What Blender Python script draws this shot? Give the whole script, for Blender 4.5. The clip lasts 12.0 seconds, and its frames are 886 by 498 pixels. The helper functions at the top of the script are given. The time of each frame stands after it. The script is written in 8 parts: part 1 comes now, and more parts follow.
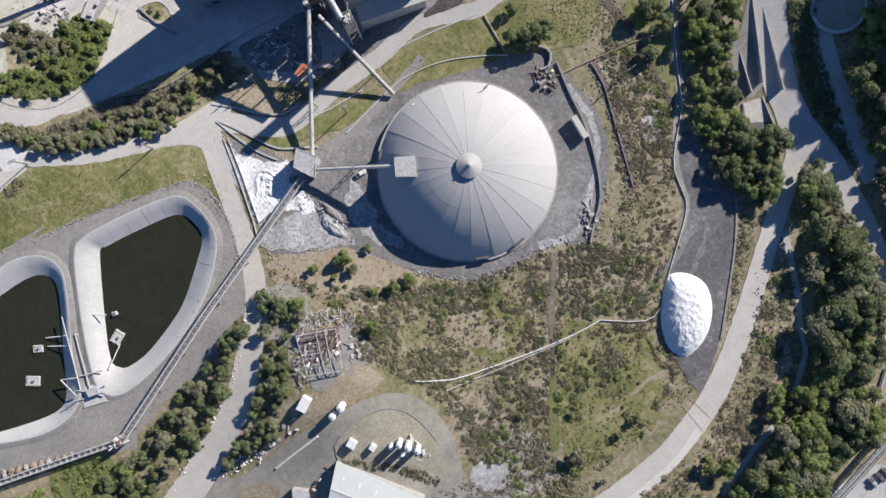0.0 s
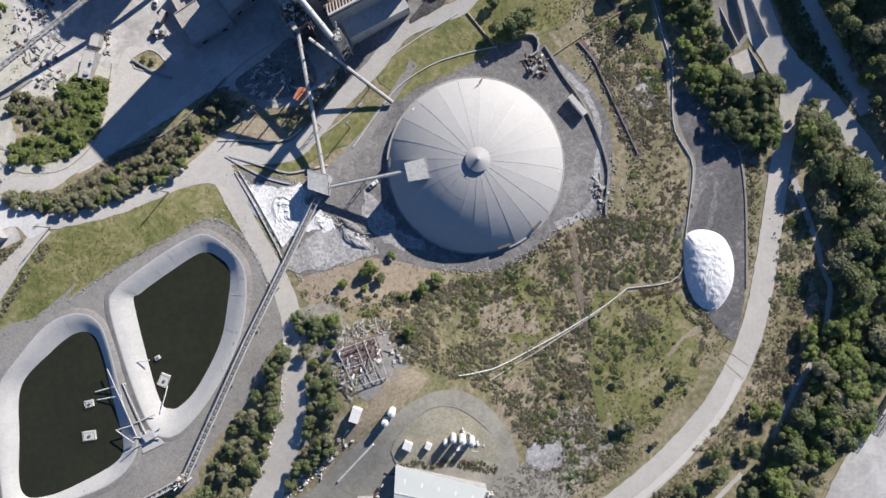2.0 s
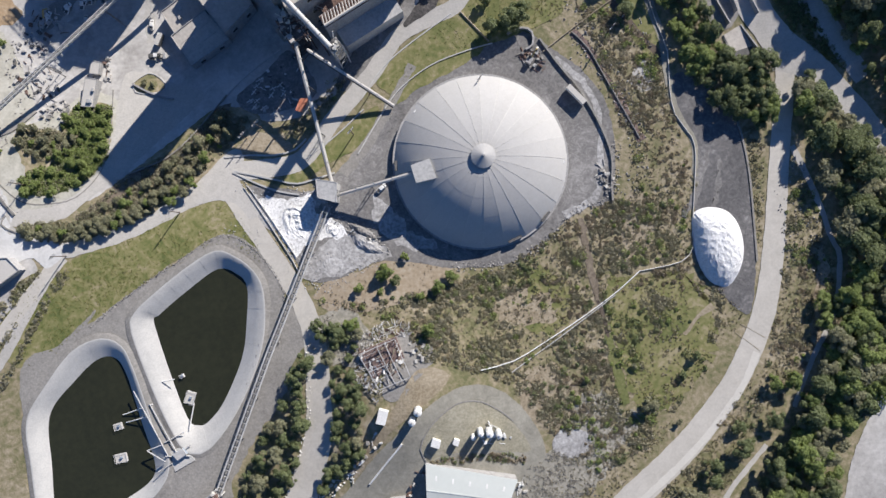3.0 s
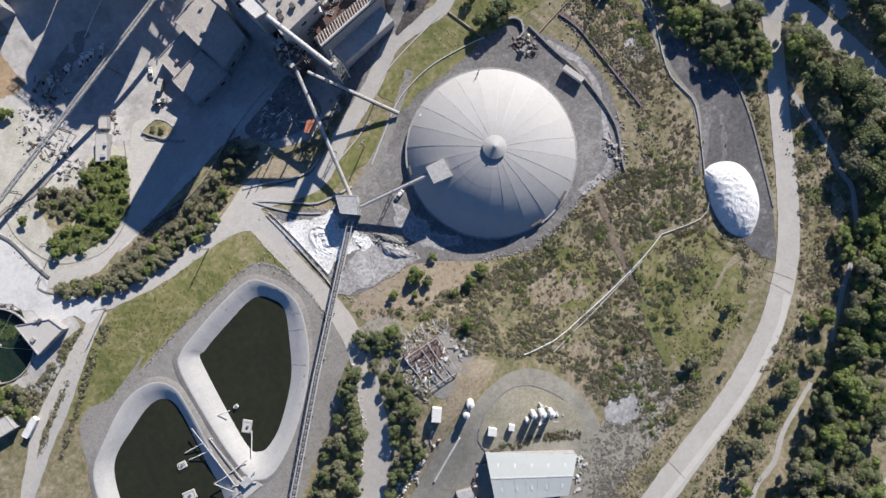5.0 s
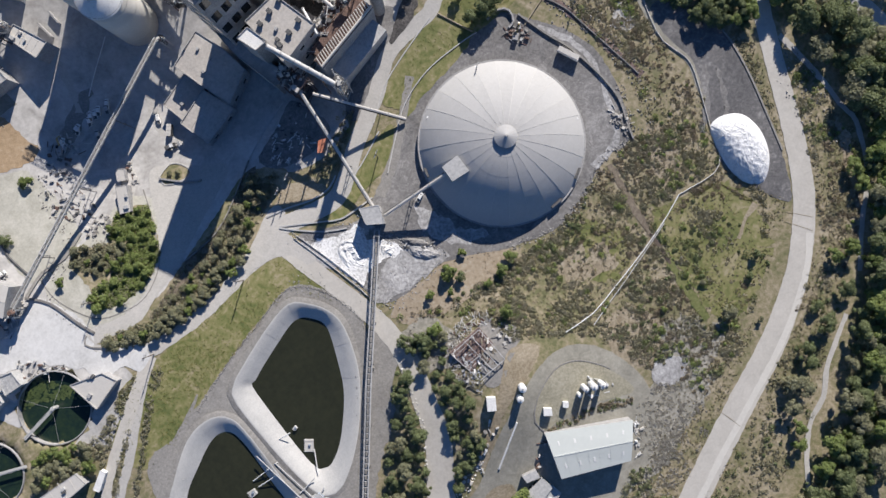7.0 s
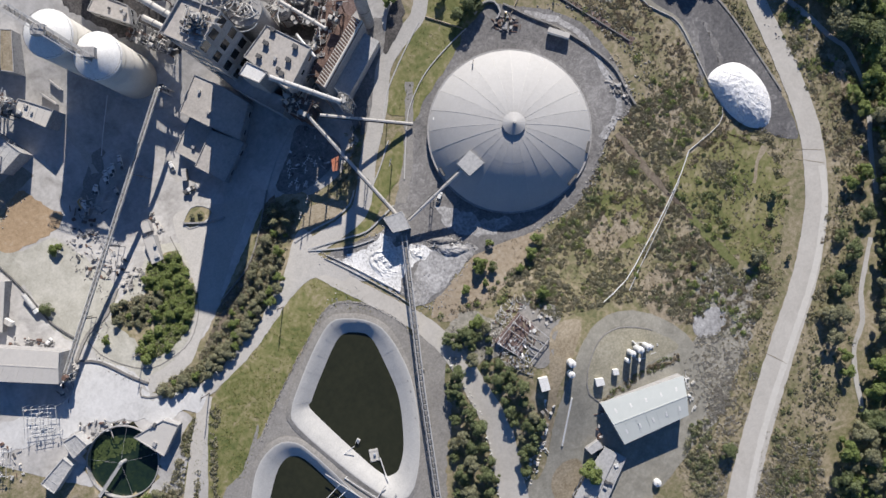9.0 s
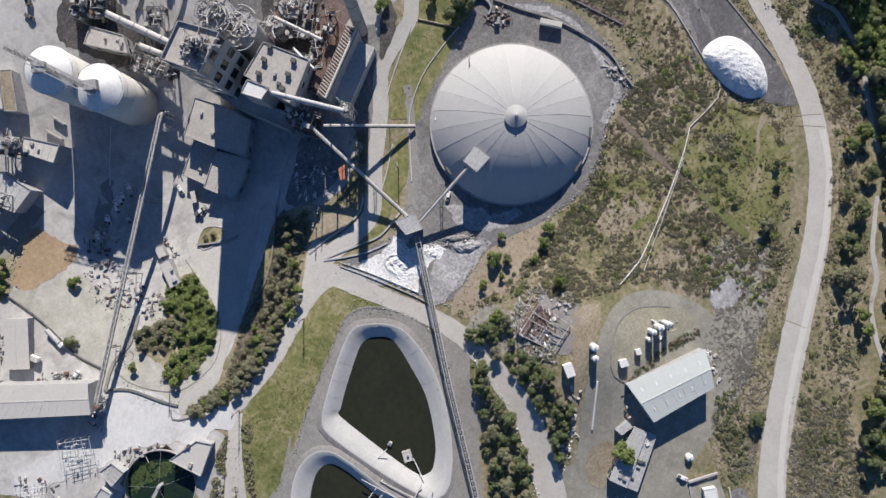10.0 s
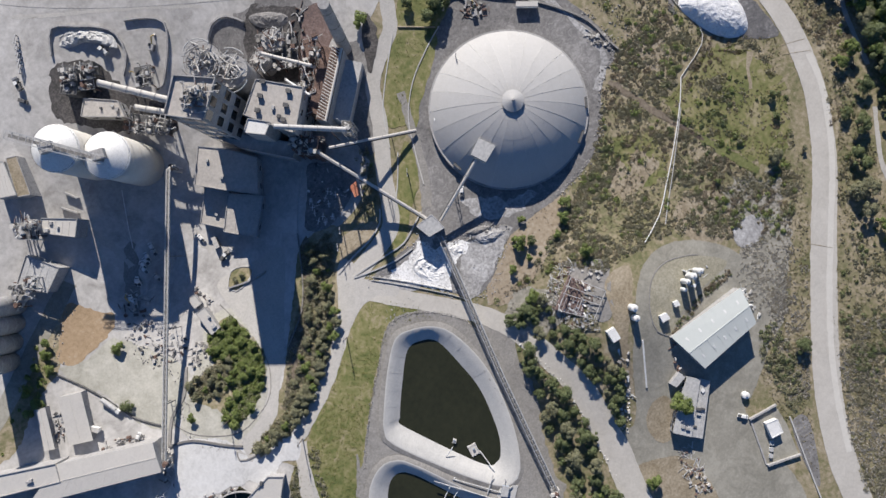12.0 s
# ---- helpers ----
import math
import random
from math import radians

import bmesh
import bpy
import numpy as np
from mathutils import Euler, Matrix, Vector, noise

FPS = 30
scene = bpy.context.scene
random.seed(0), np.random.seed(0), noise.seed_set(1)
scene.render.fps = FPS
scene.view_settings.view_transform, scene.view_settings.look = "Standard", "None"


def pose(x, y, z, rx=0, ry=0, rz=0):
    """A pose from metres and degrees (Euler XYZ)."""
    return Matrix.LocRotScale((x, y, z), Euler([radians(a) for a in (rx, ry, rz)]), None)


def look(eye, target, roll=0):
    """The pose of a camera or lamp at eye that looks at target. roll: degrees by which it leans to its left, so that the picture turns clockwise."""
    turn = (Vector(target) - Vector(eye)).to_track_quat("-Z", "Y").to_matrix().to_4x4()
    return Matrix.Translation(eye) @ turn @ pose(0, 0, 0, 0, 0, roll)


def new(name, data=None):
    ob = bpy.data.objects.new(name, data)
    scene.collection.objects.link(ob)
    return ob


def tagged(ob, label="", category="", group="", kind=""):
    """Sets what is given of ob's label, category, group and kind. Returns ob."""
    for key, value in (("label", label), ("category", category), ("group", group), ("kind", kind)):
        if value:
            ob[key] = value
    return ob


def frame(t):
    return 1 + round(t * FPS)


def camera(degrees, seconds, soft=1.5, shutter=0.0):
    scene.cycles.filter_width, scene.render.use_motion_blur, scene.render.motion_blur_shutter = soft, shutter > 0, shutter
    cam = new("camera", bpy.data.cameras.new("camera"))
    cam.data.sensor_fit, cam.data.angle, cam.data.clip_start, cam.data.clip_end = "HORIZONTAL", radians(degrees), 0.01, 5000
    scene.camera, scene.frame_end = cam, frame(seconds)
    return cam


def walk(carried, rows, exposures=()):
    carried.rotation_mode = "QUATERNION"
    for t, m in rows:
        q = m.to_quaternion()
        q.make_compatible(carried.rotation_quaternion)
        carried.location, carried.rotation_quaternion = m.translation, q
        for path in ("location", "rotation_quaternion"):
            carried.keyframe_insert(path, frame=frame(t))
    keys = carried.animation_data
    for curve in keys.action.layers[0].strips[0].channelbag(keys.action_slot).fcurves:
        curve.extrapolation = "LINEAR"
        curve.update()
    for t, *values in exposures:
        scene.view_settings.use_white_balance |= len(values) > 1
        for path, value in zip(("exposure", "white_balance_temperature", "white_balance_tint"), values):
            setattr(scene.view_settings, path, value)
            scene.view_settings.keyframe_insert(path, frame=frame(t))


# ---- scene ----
cam = camera(70, 12.0)
PATH = (
    (0, pose(-9.57, -29.08, 300.23, 0, 0, 0.855)),
    (1, pose(-14.63, -29.68, 303.71, 0, 0, -3.771)),
    (2, pose(-20.17, -29.92, 307.25, 0, 0, -8.338)),
    (3, pose(-26.13, -29.68, 310.82, 0, 0, -12.871)),
    (4, pose(-32.45, -28.88, 314.43, 0, 0, -17.398)),
    (5, pose(-39.02, -27.47, 318.04, 0, 0, -21.952)),
    (6, pose(-45.75, -25.42, 321.63, 0, 0, -26.569)),
    (7, pose(-52.50, -22.74, 325.18, 0, 0, -31.289)),
    (8, pose(-59.12, -19.44, 328.67, 0, 0, -36.155)),
    (9, pose(-65.46, -15.60, 332.04, 0, 0, -41.215)),
    (10, pose(-71.33, -11.31, 335.28, 0, 0, -46.520)),
    (11, pose(-76.54, -6.67, 338.33, 0, 0, -52.126)),
    (12, pose(-80.87, -1.85, 341.16, 0, 0, -58.091)),
)
walk(cam, PATH, ((0, 0.64, 5880, 12), (12, 0.485, 5920, 12)))

# ---- light ----
SUN_TURN, SUN_HEIGHT = 46.0, 27.0
world = bpy.data.worlds.new("world")
scene.world = world
world.use_nodes = True
sky = world.node_tree.nodes.new("ShaderNodeTexSky")
sky.sky_type, sky.sun_disc = "NISHITA", False
sky.sun_elevation, sky.sun_rotation = radians(SUN_HEIGHT), radians(SUN_TURN)
back = world.node_tree.nodes["Background"]
back.inputs[1].default_value = 0.058
sky.ozone_density, sky.dust_density, sky.altitude = 7.0, 0.1, 1200
world.node_tree.links.new(sky.outputs[0], back.inputs[0])
sun = new("sun", bpy.data.lights.new("sun", "SUN"))
sun.data.energy, sun.data.angle, sun.data.color = 5.0, radians(0.5), (1.0, 0.888, 0.735)
sun.matrix_world = look((math.sin(radians(SUN_TURN)) * 300, math.cos(radians(SUN_TURN)) * 300, 300 * math.tan(radians(SUN_HEIGHT))), (0, 0, 0))


# ---- materials ----
def material(name, colours, rough=0.85, coarse=0.08, fine=1.5, bump=0.15, metal=0.0, island=0.0, mixing=0.5, dist=0.15, spread=0.09, swirl=0.6, through_light=0.0):
    """A surface whose colours are mixed by a coarse, a middling and a fine noise, by the place in the world."""
    m = bpy.data.materials.new(name)
    m.use_nodes = True
    nt = m.node_tree
    add, link = nt.nodes.new, nt.links.new
    bsdf = nt.nodes["Principled BSDF"]
    geo = add("ShaderNodeNewGeometry")
    scales = (coarse, (coarse * fine) ** 0.5, fine)
    tex = []
    for k, scale in enumerate(scales):
        n = add("ShaderNodeTexNoise")
        n.inputs["Scale"].default_value, n.inputs["Detail"].default_value = scale, 6 if k == 2 else 4
        n.inputs["Roughness"].default_value = 0.65
        n.inputs["Distortion"].default_value = swirl if k == 1 else 0.0
        link(geo.outputs["Position"], n.inputs["Vector"])
        tex.append(n)
    first, mix = add("ShaderNodeMix"), add("ShaderNodeMix")
    first.inputs[0].default_value, mix.inputs[0].default_value = 0.5, mixing
    link(tex[0].outputs["Fac"], first.inputs[2])
    link(tex[1].outputs["Fac"], first.inputs[3])
    link(first.outputs[0], mix.inputs[2])
    link(tex[2].outputs["Fac"], mix.inputs[3])
    level = mix.outputs[0]
    if island:
        sway = add("ShaderNodeMath")
        sway.operation = "MULTIPLY_ADD"
        link(geo.outputs["Random Per Island"], sway.inputs[0])
        sway.inputs[1].default_value = island
        link(level, sway.inputs[2])
        less = add("ShaderNodeMath")
        less.operation = "SUBTRACT"
        link(sway.outputs[0], less.inputs[0])
        less.inputs[1].default_value = island / 2
        level = less.outputs[0]
    ramp = add("ShaderNodeValToRGB")
    el = ramp.color_ramp.elements
    n = len(colours)
    for i, c in enumerate(colours):
        at_level = 0.5 - spread + 2 * spread * i / max(1, n - 1)
        e = el[i] if i < 2 else el.new(at_level)
        e.position, e.color = at_level, (*c, 1)
    link(level, ramp.inputs[0])
    link(ramp.outputs[0], bsdf.inputs["Base Color"])
    bsdf.inputs["Roughness"].default_value, bsdf.inputs["Metallic"].default_value = rough, metal
    if bump:
        b = add("ShaderNodeBump")
        b.inputs["Strength"].default_value, b.inputs["Distance"].default_value = bump, dist
        link(tex[2].outputs["Fac"], b.inputs["Height"])
        link(b.outputs[0], bsdf.inputs["Normal"])
    if through_light:
        thin, both = add("ShaderNodeBsdfTranslucent"), add("ShaderNodeMixShader")
        link(ramp.outputs[0], thin.inputs["Color"])
        both.inputs[0].default_value = through_light
        link(bsdf.outputs[0], both.inputs[1])
        link(thin.outputs[0], both.inputs[2])
        link(both.outputs[0], nt.nodes["Material Output"].inputs["Surface"])
    return m


M_SCRUB = material("scrub_soil", [(0.125, 0.128, 0.056), (0.182, 0.172, 0.087), (0.242, 0.211, 0.126), (0.312, 0.267, 0.180), (0.385, 0.335, 0.245)], coarse=0.028, fine=0.45, bump=0.4, dist=0.6, spread=0.10, mixing=0.35, swirl=1.6)
M_GRASS = material("dry_grass", [(0.096, 0.118, 0.032), (0.150, 0.160, 0.052), (0.222, 0.208, 0.090), (0.315, 0.275, 0.170)], coarse=0.035, fine=0.4, bump=0.35, dist=0.3, spread=0.10, mixing=0.3, swirl=1.5)
M_DIRT = material("tan_dirt", [(0.22, 0.18, 0.12), (0.295, 0.25, 0.175), (0.38, 0.33, 0.25)], coarse=0.07, fine=0.8, bump=0.3)
M_RUSTEARTH = material("rust_earth", [(0.21, 0.165, 0.115), (0.31, 0.225, 0.135), (0.385, 0.285, 0.18), (0.41, 0.365, 0.30)], coarse=0.07, fine=0.5, bump=0.5, dist=0.4, spread=0.2, swirl=3.0)
M_EARTH = material("orange_earth", [(0.245, 0.195, 0.13), (0.33, 0.272, 0.195), (0.405, 0.355, 0.28)], coarse=0.05, fine=0.6, bump=0.3, spread=0.13, swirl=2.0)
M_RUSTYARD = material("rust_stained_concrete", [(0.11, 0.085, 0.08), (0.18, 0.125, 0.11), (0.26, 0.20, 0.18)], coarse=0.08, fine=0.8, bump=0.2, swirl=2.0)
M_ROAD = material("pale_road", [(0.35, 0.34, 0.315), (0.445, 0.43, 0.40), (0.53, 0.51, 0.475)], coarse=0.05, fine=1.2, bump=0.1, spread=0.15)
M_PALEROAD = material("cream_concrete_road", [(0.405, 0.385, 0.345), (0.488, 0.465, 0.420), (0.565, 0.540, 0.490)], coarse=0.06, fine=1.0, bump=0.05, mixing=0.3, spread=0.16, swirl=1.5)
M_DUST = material("dusty_concrete", [(0.300, 0.290, 0.275), (0.395, 0.384, 0.366), (0.490, 0.478, 0.458), (0.580, 0.568, 0.546)], coarse=0.022, fine=0.5, bump=0.08, spread=0.12, swirl=0.8, mixing=0.25)
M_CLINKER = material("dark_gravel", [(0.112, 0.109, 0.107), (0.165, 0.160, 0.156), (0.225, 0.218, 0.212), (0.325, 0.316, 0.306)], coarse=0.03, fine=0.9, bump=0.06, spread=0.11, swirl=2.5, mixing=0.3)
M_BERM = material("berm_gravel", [(0.19, 0.18, 0.165), (0.255, 0.245, 0.228), (0.335, 0.32, 0.295)], coarse=0.05, fine=1.0, bump=0.2, spread=0.12, swirl=1.5)
M_DUSTROOF = material("dust_brown_roof", [(0.340, 0.318, 0.290), (0.440, 0.414, 0.380), (0.530, 0.500, 0.458)], coarse=0.09, fine=0.7, bump=0.1, spread=0.14, swirl=2.0)
M_YARD = material("grey_gravel_yard", [(0.212, 0.204, 0.170), (0.280, 0.268, 0.226), (0.352, 0.338, 0.288)], coarse=0.03, fine=0.8, bump=0.1, spread=0.10, swirl=1.2, mixing=0.3)
M_WHITEDUST = material("white_dusty_paving", [(0.44, 0.44, 0.43), (0.56, 0.56, 0.55), (0.66, 0.66, 0.65)], coarse=0.04, fine=0.7, bump=0.1, spread=0.13, swirl=1.5, mixing=0.3)
M_LIMEGREY = material("grey_lime_dust", [(0.27, 0.27, 0.262), (0.40, 0.40, 0.388), (0.54, 0.54, 0.525), (0.70, 0.70, 0.685)], coarse=0.1, fine=0.8, bump=0.4, dist=0.4, spread=0.14, swirl=2.0)
M_WHITE = material("white_lime_dust", [(0.36, 0.36, 0.355), (0.62, 0.62, 0.61), (0.82, 0.82, 0.81), (0.85, 0.85, 0.84)], coarse=0.12, fine=0.9, bump=0.4, dist=0.4, spread=0.12, swirl=2.0)
M_LINER = material("pond_liner", [(0.368, 0.368, 0.359), (0.478, 0.474, 0.455), (0.570, 0.561, 0.534)], coarse=0.06, fine=1.6, bump=0.15, rough=0.6, spread=0.17)
M_WATER = material("dark_pond_water", [(0.024, 0.026, 0.015), (0.032, 0.034, 0.019)], rough=0.12, coarse=0.02, fine=0.3, bump=0.02)
M_METAL = material("grey_sheet_metal", [(0.36, 0.36, 0.355), (0.45, 0.45, 0.44), (0.52, 0.515, 0.50)], rough=0.5, coarse=0.1, fine=0.8, bump=0.06)
M_DOME = material("dome_sheet", [(0.395, 0.390, 0.380), (0.440, 0.435, 0.425), (0.480, 0.475, 0.465)], rough=0.92, coarse=0.06, fine=1.2, bump=0.05, spread=0.2)
M_DOME_B = material("dome_sheet_worn", [(0.380, 0.375, 0.364), (0.430, 0.425, 0.415), (0.478, 0.473, 0.462)], rough=0.92, coarse=0.08, fine=1.2, bump=0.05, spread=0.2)
M_SNOWPILE = material("white_stockpile", [(0.58, 0.59, 0.60), (0.76, 0.765, 0.77), (0.86, 0.86, 0.86)], coarse=0.5, fine=2.2, bump=0.7, dist=0.5)
M_ROOF = material("pale_roof", [(0.44, 0.42, 0.39), (0.54, 0.52, 0.48), (0.62, 0.59, 0.54)], coarse=0.15, fine=1.0, bump=0.08, spread=0.3)
M_GREENROOF = material("pale_green_roof", [(0.525, 0.555, 0.525), (0.565, 0.595, 0.565), (0.600, 0.625, 0.598)], rough=0.5, coarse=0.03, fine=0.5, bump=0.03, spread=0.25)
M_WALL = material("dusty_wall", [(0.26, 0.255, 0.25), (0.34, 0.335, 0.33), (0.42, 0.41, 0.40)], coarse=0.2, fine=1.2, bump=0.1)
M_RUST = material("rusty_steel", [(0.07, 0.05, 0.045), (0.14, 0.085, 0.065), (0.24, 0.17, 0.14)], rough=0.8, coarse=0.3, fine=2.0, bump=0.15)
M_DARK = material("dark_steel", [(0.05, 0.05, 0.052), (0.10, 0.10, 0.10), (0.16, 0.155, 0.15)], rough=0.7, coarse=0.3, fine=2.0, bump=0.1)
M_CONC = material("silo_concrete", [(0.48, 0.46, 0.42), (0.58, 0.56, 0.51), (0.66, 0.64, 0.59)], coarse=0.12, fine=0.8, bump=0.06, spread=0.3)
M_WHITEPAINT = material("white_paint", [(0.62, 0.62, 0.60), (0.74, 0.74, 0.72), (0.80, 0.80, 0.78)], rough=0.5, coarse=0.3, fine=2.0, bump=0.04)
M_ORANGE = material("orange_red_roof", [(0.36, 0.12, 0.06), (0.48, 0.18, 0.10), (0.52, 0.25, 0.17)], rough=0.7, coarse=0.3, fine=1.5)
M_LEAF = material("oak_leaves", [(0.100, 0.128, 0.055), (0.185, 0.222, 0.100), (0.285, 0.315, 0.155)], rough=0.7, coarse=0.10, fine=0.4, bump=0, island=0.25, spread=0.22, through_light=0.45)
M_LEAF2 = material("bright_leaves", [(0.140, 0.182, 0.054), (0.245, 0.305, 0.095), (0.355, 0.405, 0.155)], rough=0.7, coarse=0.10, fine=0.4, bump=0, island=0.25, spread=0.22, through_light=0.45)
M_LEAF3 = material("grey_olive_leaves", [(0.195, 0.200, 0.116), (0.290, 0.292, 0.178), (0.395, 0.382, 0.255)], rough=0.8, coarse=0.10, fine=0.4, bump=0, island=0.25, spread=0.22, through_light=0.45)
M_BRUSH = material("grey_dead_brush", [(0.330, 0.312, 0.268), (0.435, 0.412, 0.365), (0.545, 0.522, 0.468)], rough=0.9, coarse=0.1, fine=0.6, bump=0, island=0.3, spread=0.28, through_light=0.5)
M_BRUSHSOIL = material("grey_brush_soil", [(0.224, 0.213, 0.174), (0.302, 0.286, 0.241), (0.392, 0.370, 0.319)], coarse=0.06, fine=0.7, bump=0.5, dist=0.4, swirl=2.0)
M_SAGE = material("sage_leaves", [(0.205, 0.205, 0.124), (0.285, 0.276, 0.182), (0.362, 0.342, 0.245), (0.450, 0.418, 0.320)], rough=0.8, coarse=0.05, fine=0.4, bump=0, island=0.2, spread=0.2, through_light=0.5)
M_BROWNSHRUB = material("brown_scrub_leaves", [(0.198, 0.166, 0.114), (0.290, 0.248, 0.178), (0.390, 0.340, 0.254)], rough=0.85, coarse=0.06, fine=0.4, bump=0, island=0.2, spread=0.2, through_light=0.5)
M_PALESHRUB = material("straw_scrub", [(0.320, 0.282, 0.194), (0.425, 0.380, 0.272), (0.510, 0.465, 0.350)], rough=0.85, coarse=0.08, fine=0.4, bump=0, island=0.2, spread=0.2, through_light=0.5)
M_BROWNSOIL = material("brown_soil", [(0.125, 0.100, 0.072), (0.185, 0.152, 0.112), (0.250, 0.212, 0.160)], coarse=0.1, fine=0.9, bump=0.3, swirl=2.0)
M_TUFT = material("dry_tufts", [(0.137, 0.137, 0.064), (0.205, 0.190, 0.103), (0.283, 0.244, 0.151), (0.371, 0.323, 0.225)], rough=0.85, coarse=0.04, fine=0.4, bump=0, island=0.4, spread=0.3, through_light=0.35)
M_FIELDTUFT = material("field_tufts", [(0.120, 0.144, 0.036), (0.204, 0.216, 0.060), (0.288, 0.264, 0.102)], rough=0.85, coarse=0.05, fine=0.4, bump=0, island=0.7, spread=0.3, through_light=0.3)
M_CLINKER_PALE = material("pale_gravel", [(0.20, 0.197, 0.194), (0.29, 0.285, 0.28), (0.42, 0.415, 0.41), (0.58, 0.575, 0.565)], coarse=0.06, fine=0.6, bump=0.12, spread=0.11, swirl=3.0, mixing=0.35)
M_SAND = material("pale_sand", [(0.315, 0.308, 0.262), (0.405, 0.395, 0.342), (0.500, 0.488, 0.432)], coarse=0.03, fine=0.9, bump=0.2, spread=0.10, mixing=0.3)
M_BLACKGROUND = material("near_black_ground", [(0.035, 0.033, 0.033), (0.07, 0.066, 0.064), (0.13, 0.12, 0.115)], coarse=0.08, fine=0.9, bump=0.3)
M_GREEN = material("fresh_grass", [(0.10, 0.12, 0.035), (0.14, 0.155, 0.05), (0.19, 0.19, 0.08)], coarse=0.1, fine=0.9, bump=0.4, dist=0.3)
M_ALGAE = material("algae_water", [(0.010, 0.020, 0.016), (0.013, 0.026, 0.019), (0.020, 0.036, 0.020), (0.034, 0.052, 0.022)], rough=0.2, coarse=0.06, fine=0.5, bump=0.02, spread=0.16)
M_ALGAEMAT = material("floating_algae", [(0.025, 0.04, 0.012), (0.055, 0.08, 0.022), (0.095, 0.12, 0.04)], rough=0.6, coarse=0.2, fine=1.2, bump=0.2)
M_PILEYARD = material("black_gravel", [(0.072, 0.072, 0.075), (0.108, 0.106, 0.109), (0.158, 0.154, 0.154), (0.285, 0.280, 0.275)], coarse=0.03, fine=0.7, bump=0.05, spread=0.13, swirl=2.5, mixing=0.3)
M_ISLAND = material("olive_grey_dirt", [(0.235, 0.220, 0.160), (0.305, 0.286, 0.216), (0.375, 0.352, 0.280)], coarse=0.06, fine=0.9, bump=0.3, swirl=1.5)
M_GLASS = material("dark_window_glass", [(0.015, 0.018, 0.02), (0.03, 0.033, 0.036)], rough=0.1, coarse=0.5, fine=2.0, bump=0)
M_TYRE = material("rubber_tyre", [(0.02, 0.02, 0.02), (0.035, 0.035, 0.035)], rough=0.9, coarse=1.0, fine=4.0)
M_YELLOW = material("yellow_machine_paint", [(0.35, 0.25, 0.07), (0.48, 0.36, 0.12), (0.42, 0.36, 0.24)], rough=0.6, coarse=0.5, fine=2.0)
M_BLUEPAINT = material("faded_blue_paint", [(0.20, 0.24, 0.30), (0.29, 0.33, 0.38)], rough=0.6, coarse=0.5, fine=2.0)
M_ROCK = material("pale_rubble", [(0.14, 0.135, 0.13), (0.24, 0.23, 0.215), (0.38, 0.365, 0.34)], coarse=0.4, fine=1.5, bump=0.3, island=0.6, spread=0.25)
M_WHITEROCK = material("whitewashed_rock", [(0.40, 0.39, 0.37), (0.55, 0.54, 0.52), (0.68, 0.67, 0.65)], coarse=0.4, fine=1.5, bump=0.3, island=0.6)
M_BARK = material("bark", [(0.08, 0.06, 0.045), (0.14, 0.11, 0.085)], coarse=0.5, fine=3.0, bump=0.4)


# ---- ground ----
def swell(x, y, a, cx, cy, sx, sy):
    return a * math.exp(-((x - cx) / sx) ** 2 / 2 - ((y - cy) / sy) ** 2 / 2)


def hg(x, y):
    """Height of the natural ground."""
    return (swell(x, y, 10, -55, -100, 32, 32) + swell(x, y, -22, -140, 120, 70, 55)
            + swell(x, y, 80, 300, 160, 75, 75))


# ---- builders ----
def link_mesh(name, bm, mat, parent=None, label=""):
    me = bpy.data.meshes.new(name)
    bm.normal_update()
    bm.to_mesh(me)
    bm.free()
    for m in (mat if isinstance(mat, (list, tuple)) else [mat]):
        me.materials.append(m)
    ob = new(name, me)
    if parent:
        ob.parent = parent
    if label:
        ob["label"] = label
    return ob


def part(name, bm, mat, parent, label=""):
    return link_mesh(name, bm, mat, parent, label)


def thing(name, at, label, category, group="", turn=0.0):
    ob = new(name)
    ob.matrix_basis = pose(at[0], at[1], at[2], 0, 0, turn)
    return tagged(ob, label, category, group)


def box(sx, sy, sz, x=0, y=0, z=0, rx=0, ry=0, rz=0, bm=None, bevel=0.0):
    """A box with its base centre at x, y, z."""
    bm = bm or bmesh.new()
    got = bmesh.ops.create_cube(bm, size=1, matrix=pose(x, y, z, rx, ry, rz) @ Matrix.Diagonal((sx, sy, sz, 1)) @ Matrix.Translation((0, 0, 0.5)))
    if bevel:
        edges = list({e for v in got["verts"] for e in v.link_edges})
        bmesh.ops.bevel(bm, geom=edges, offset=bevel, segments=1, affect="EDGES")
    return bm


def rod(a, b, r, seg=8, bm=None, r2=None):
    bm = bm or bmesh.new()
    a, b = Vector(a), Vector(b)
    m = Matrix.Translation((a + b) / 2) @ (b - a).to_track_quat("Z", "Y").to_matrix().to_4x4()
    bmesh.ops.create_cone(bm, cap_ends=True, segments=seg, radius1=r, radius2=r if r2 is None else r2, depth=(b - a).length, matrix=m)
    return bm


def beam(a, b, w, h, bm=None):
    """A straight bar of width w and height h from a to b."""
    bm = bm or bmesh.new()
    a, b = Vector(a), Vector(b)
    m = Matrix.Translation((a + b) / 2) @ (b - a).to_track_quat("X", "Z").to_matrix().to_4x4() @ Matrix.Diagonal(((b - a).length, w, h, 1))
    bmesh.ops.create_cube(bm, size=1, matrix=m)
    return bm


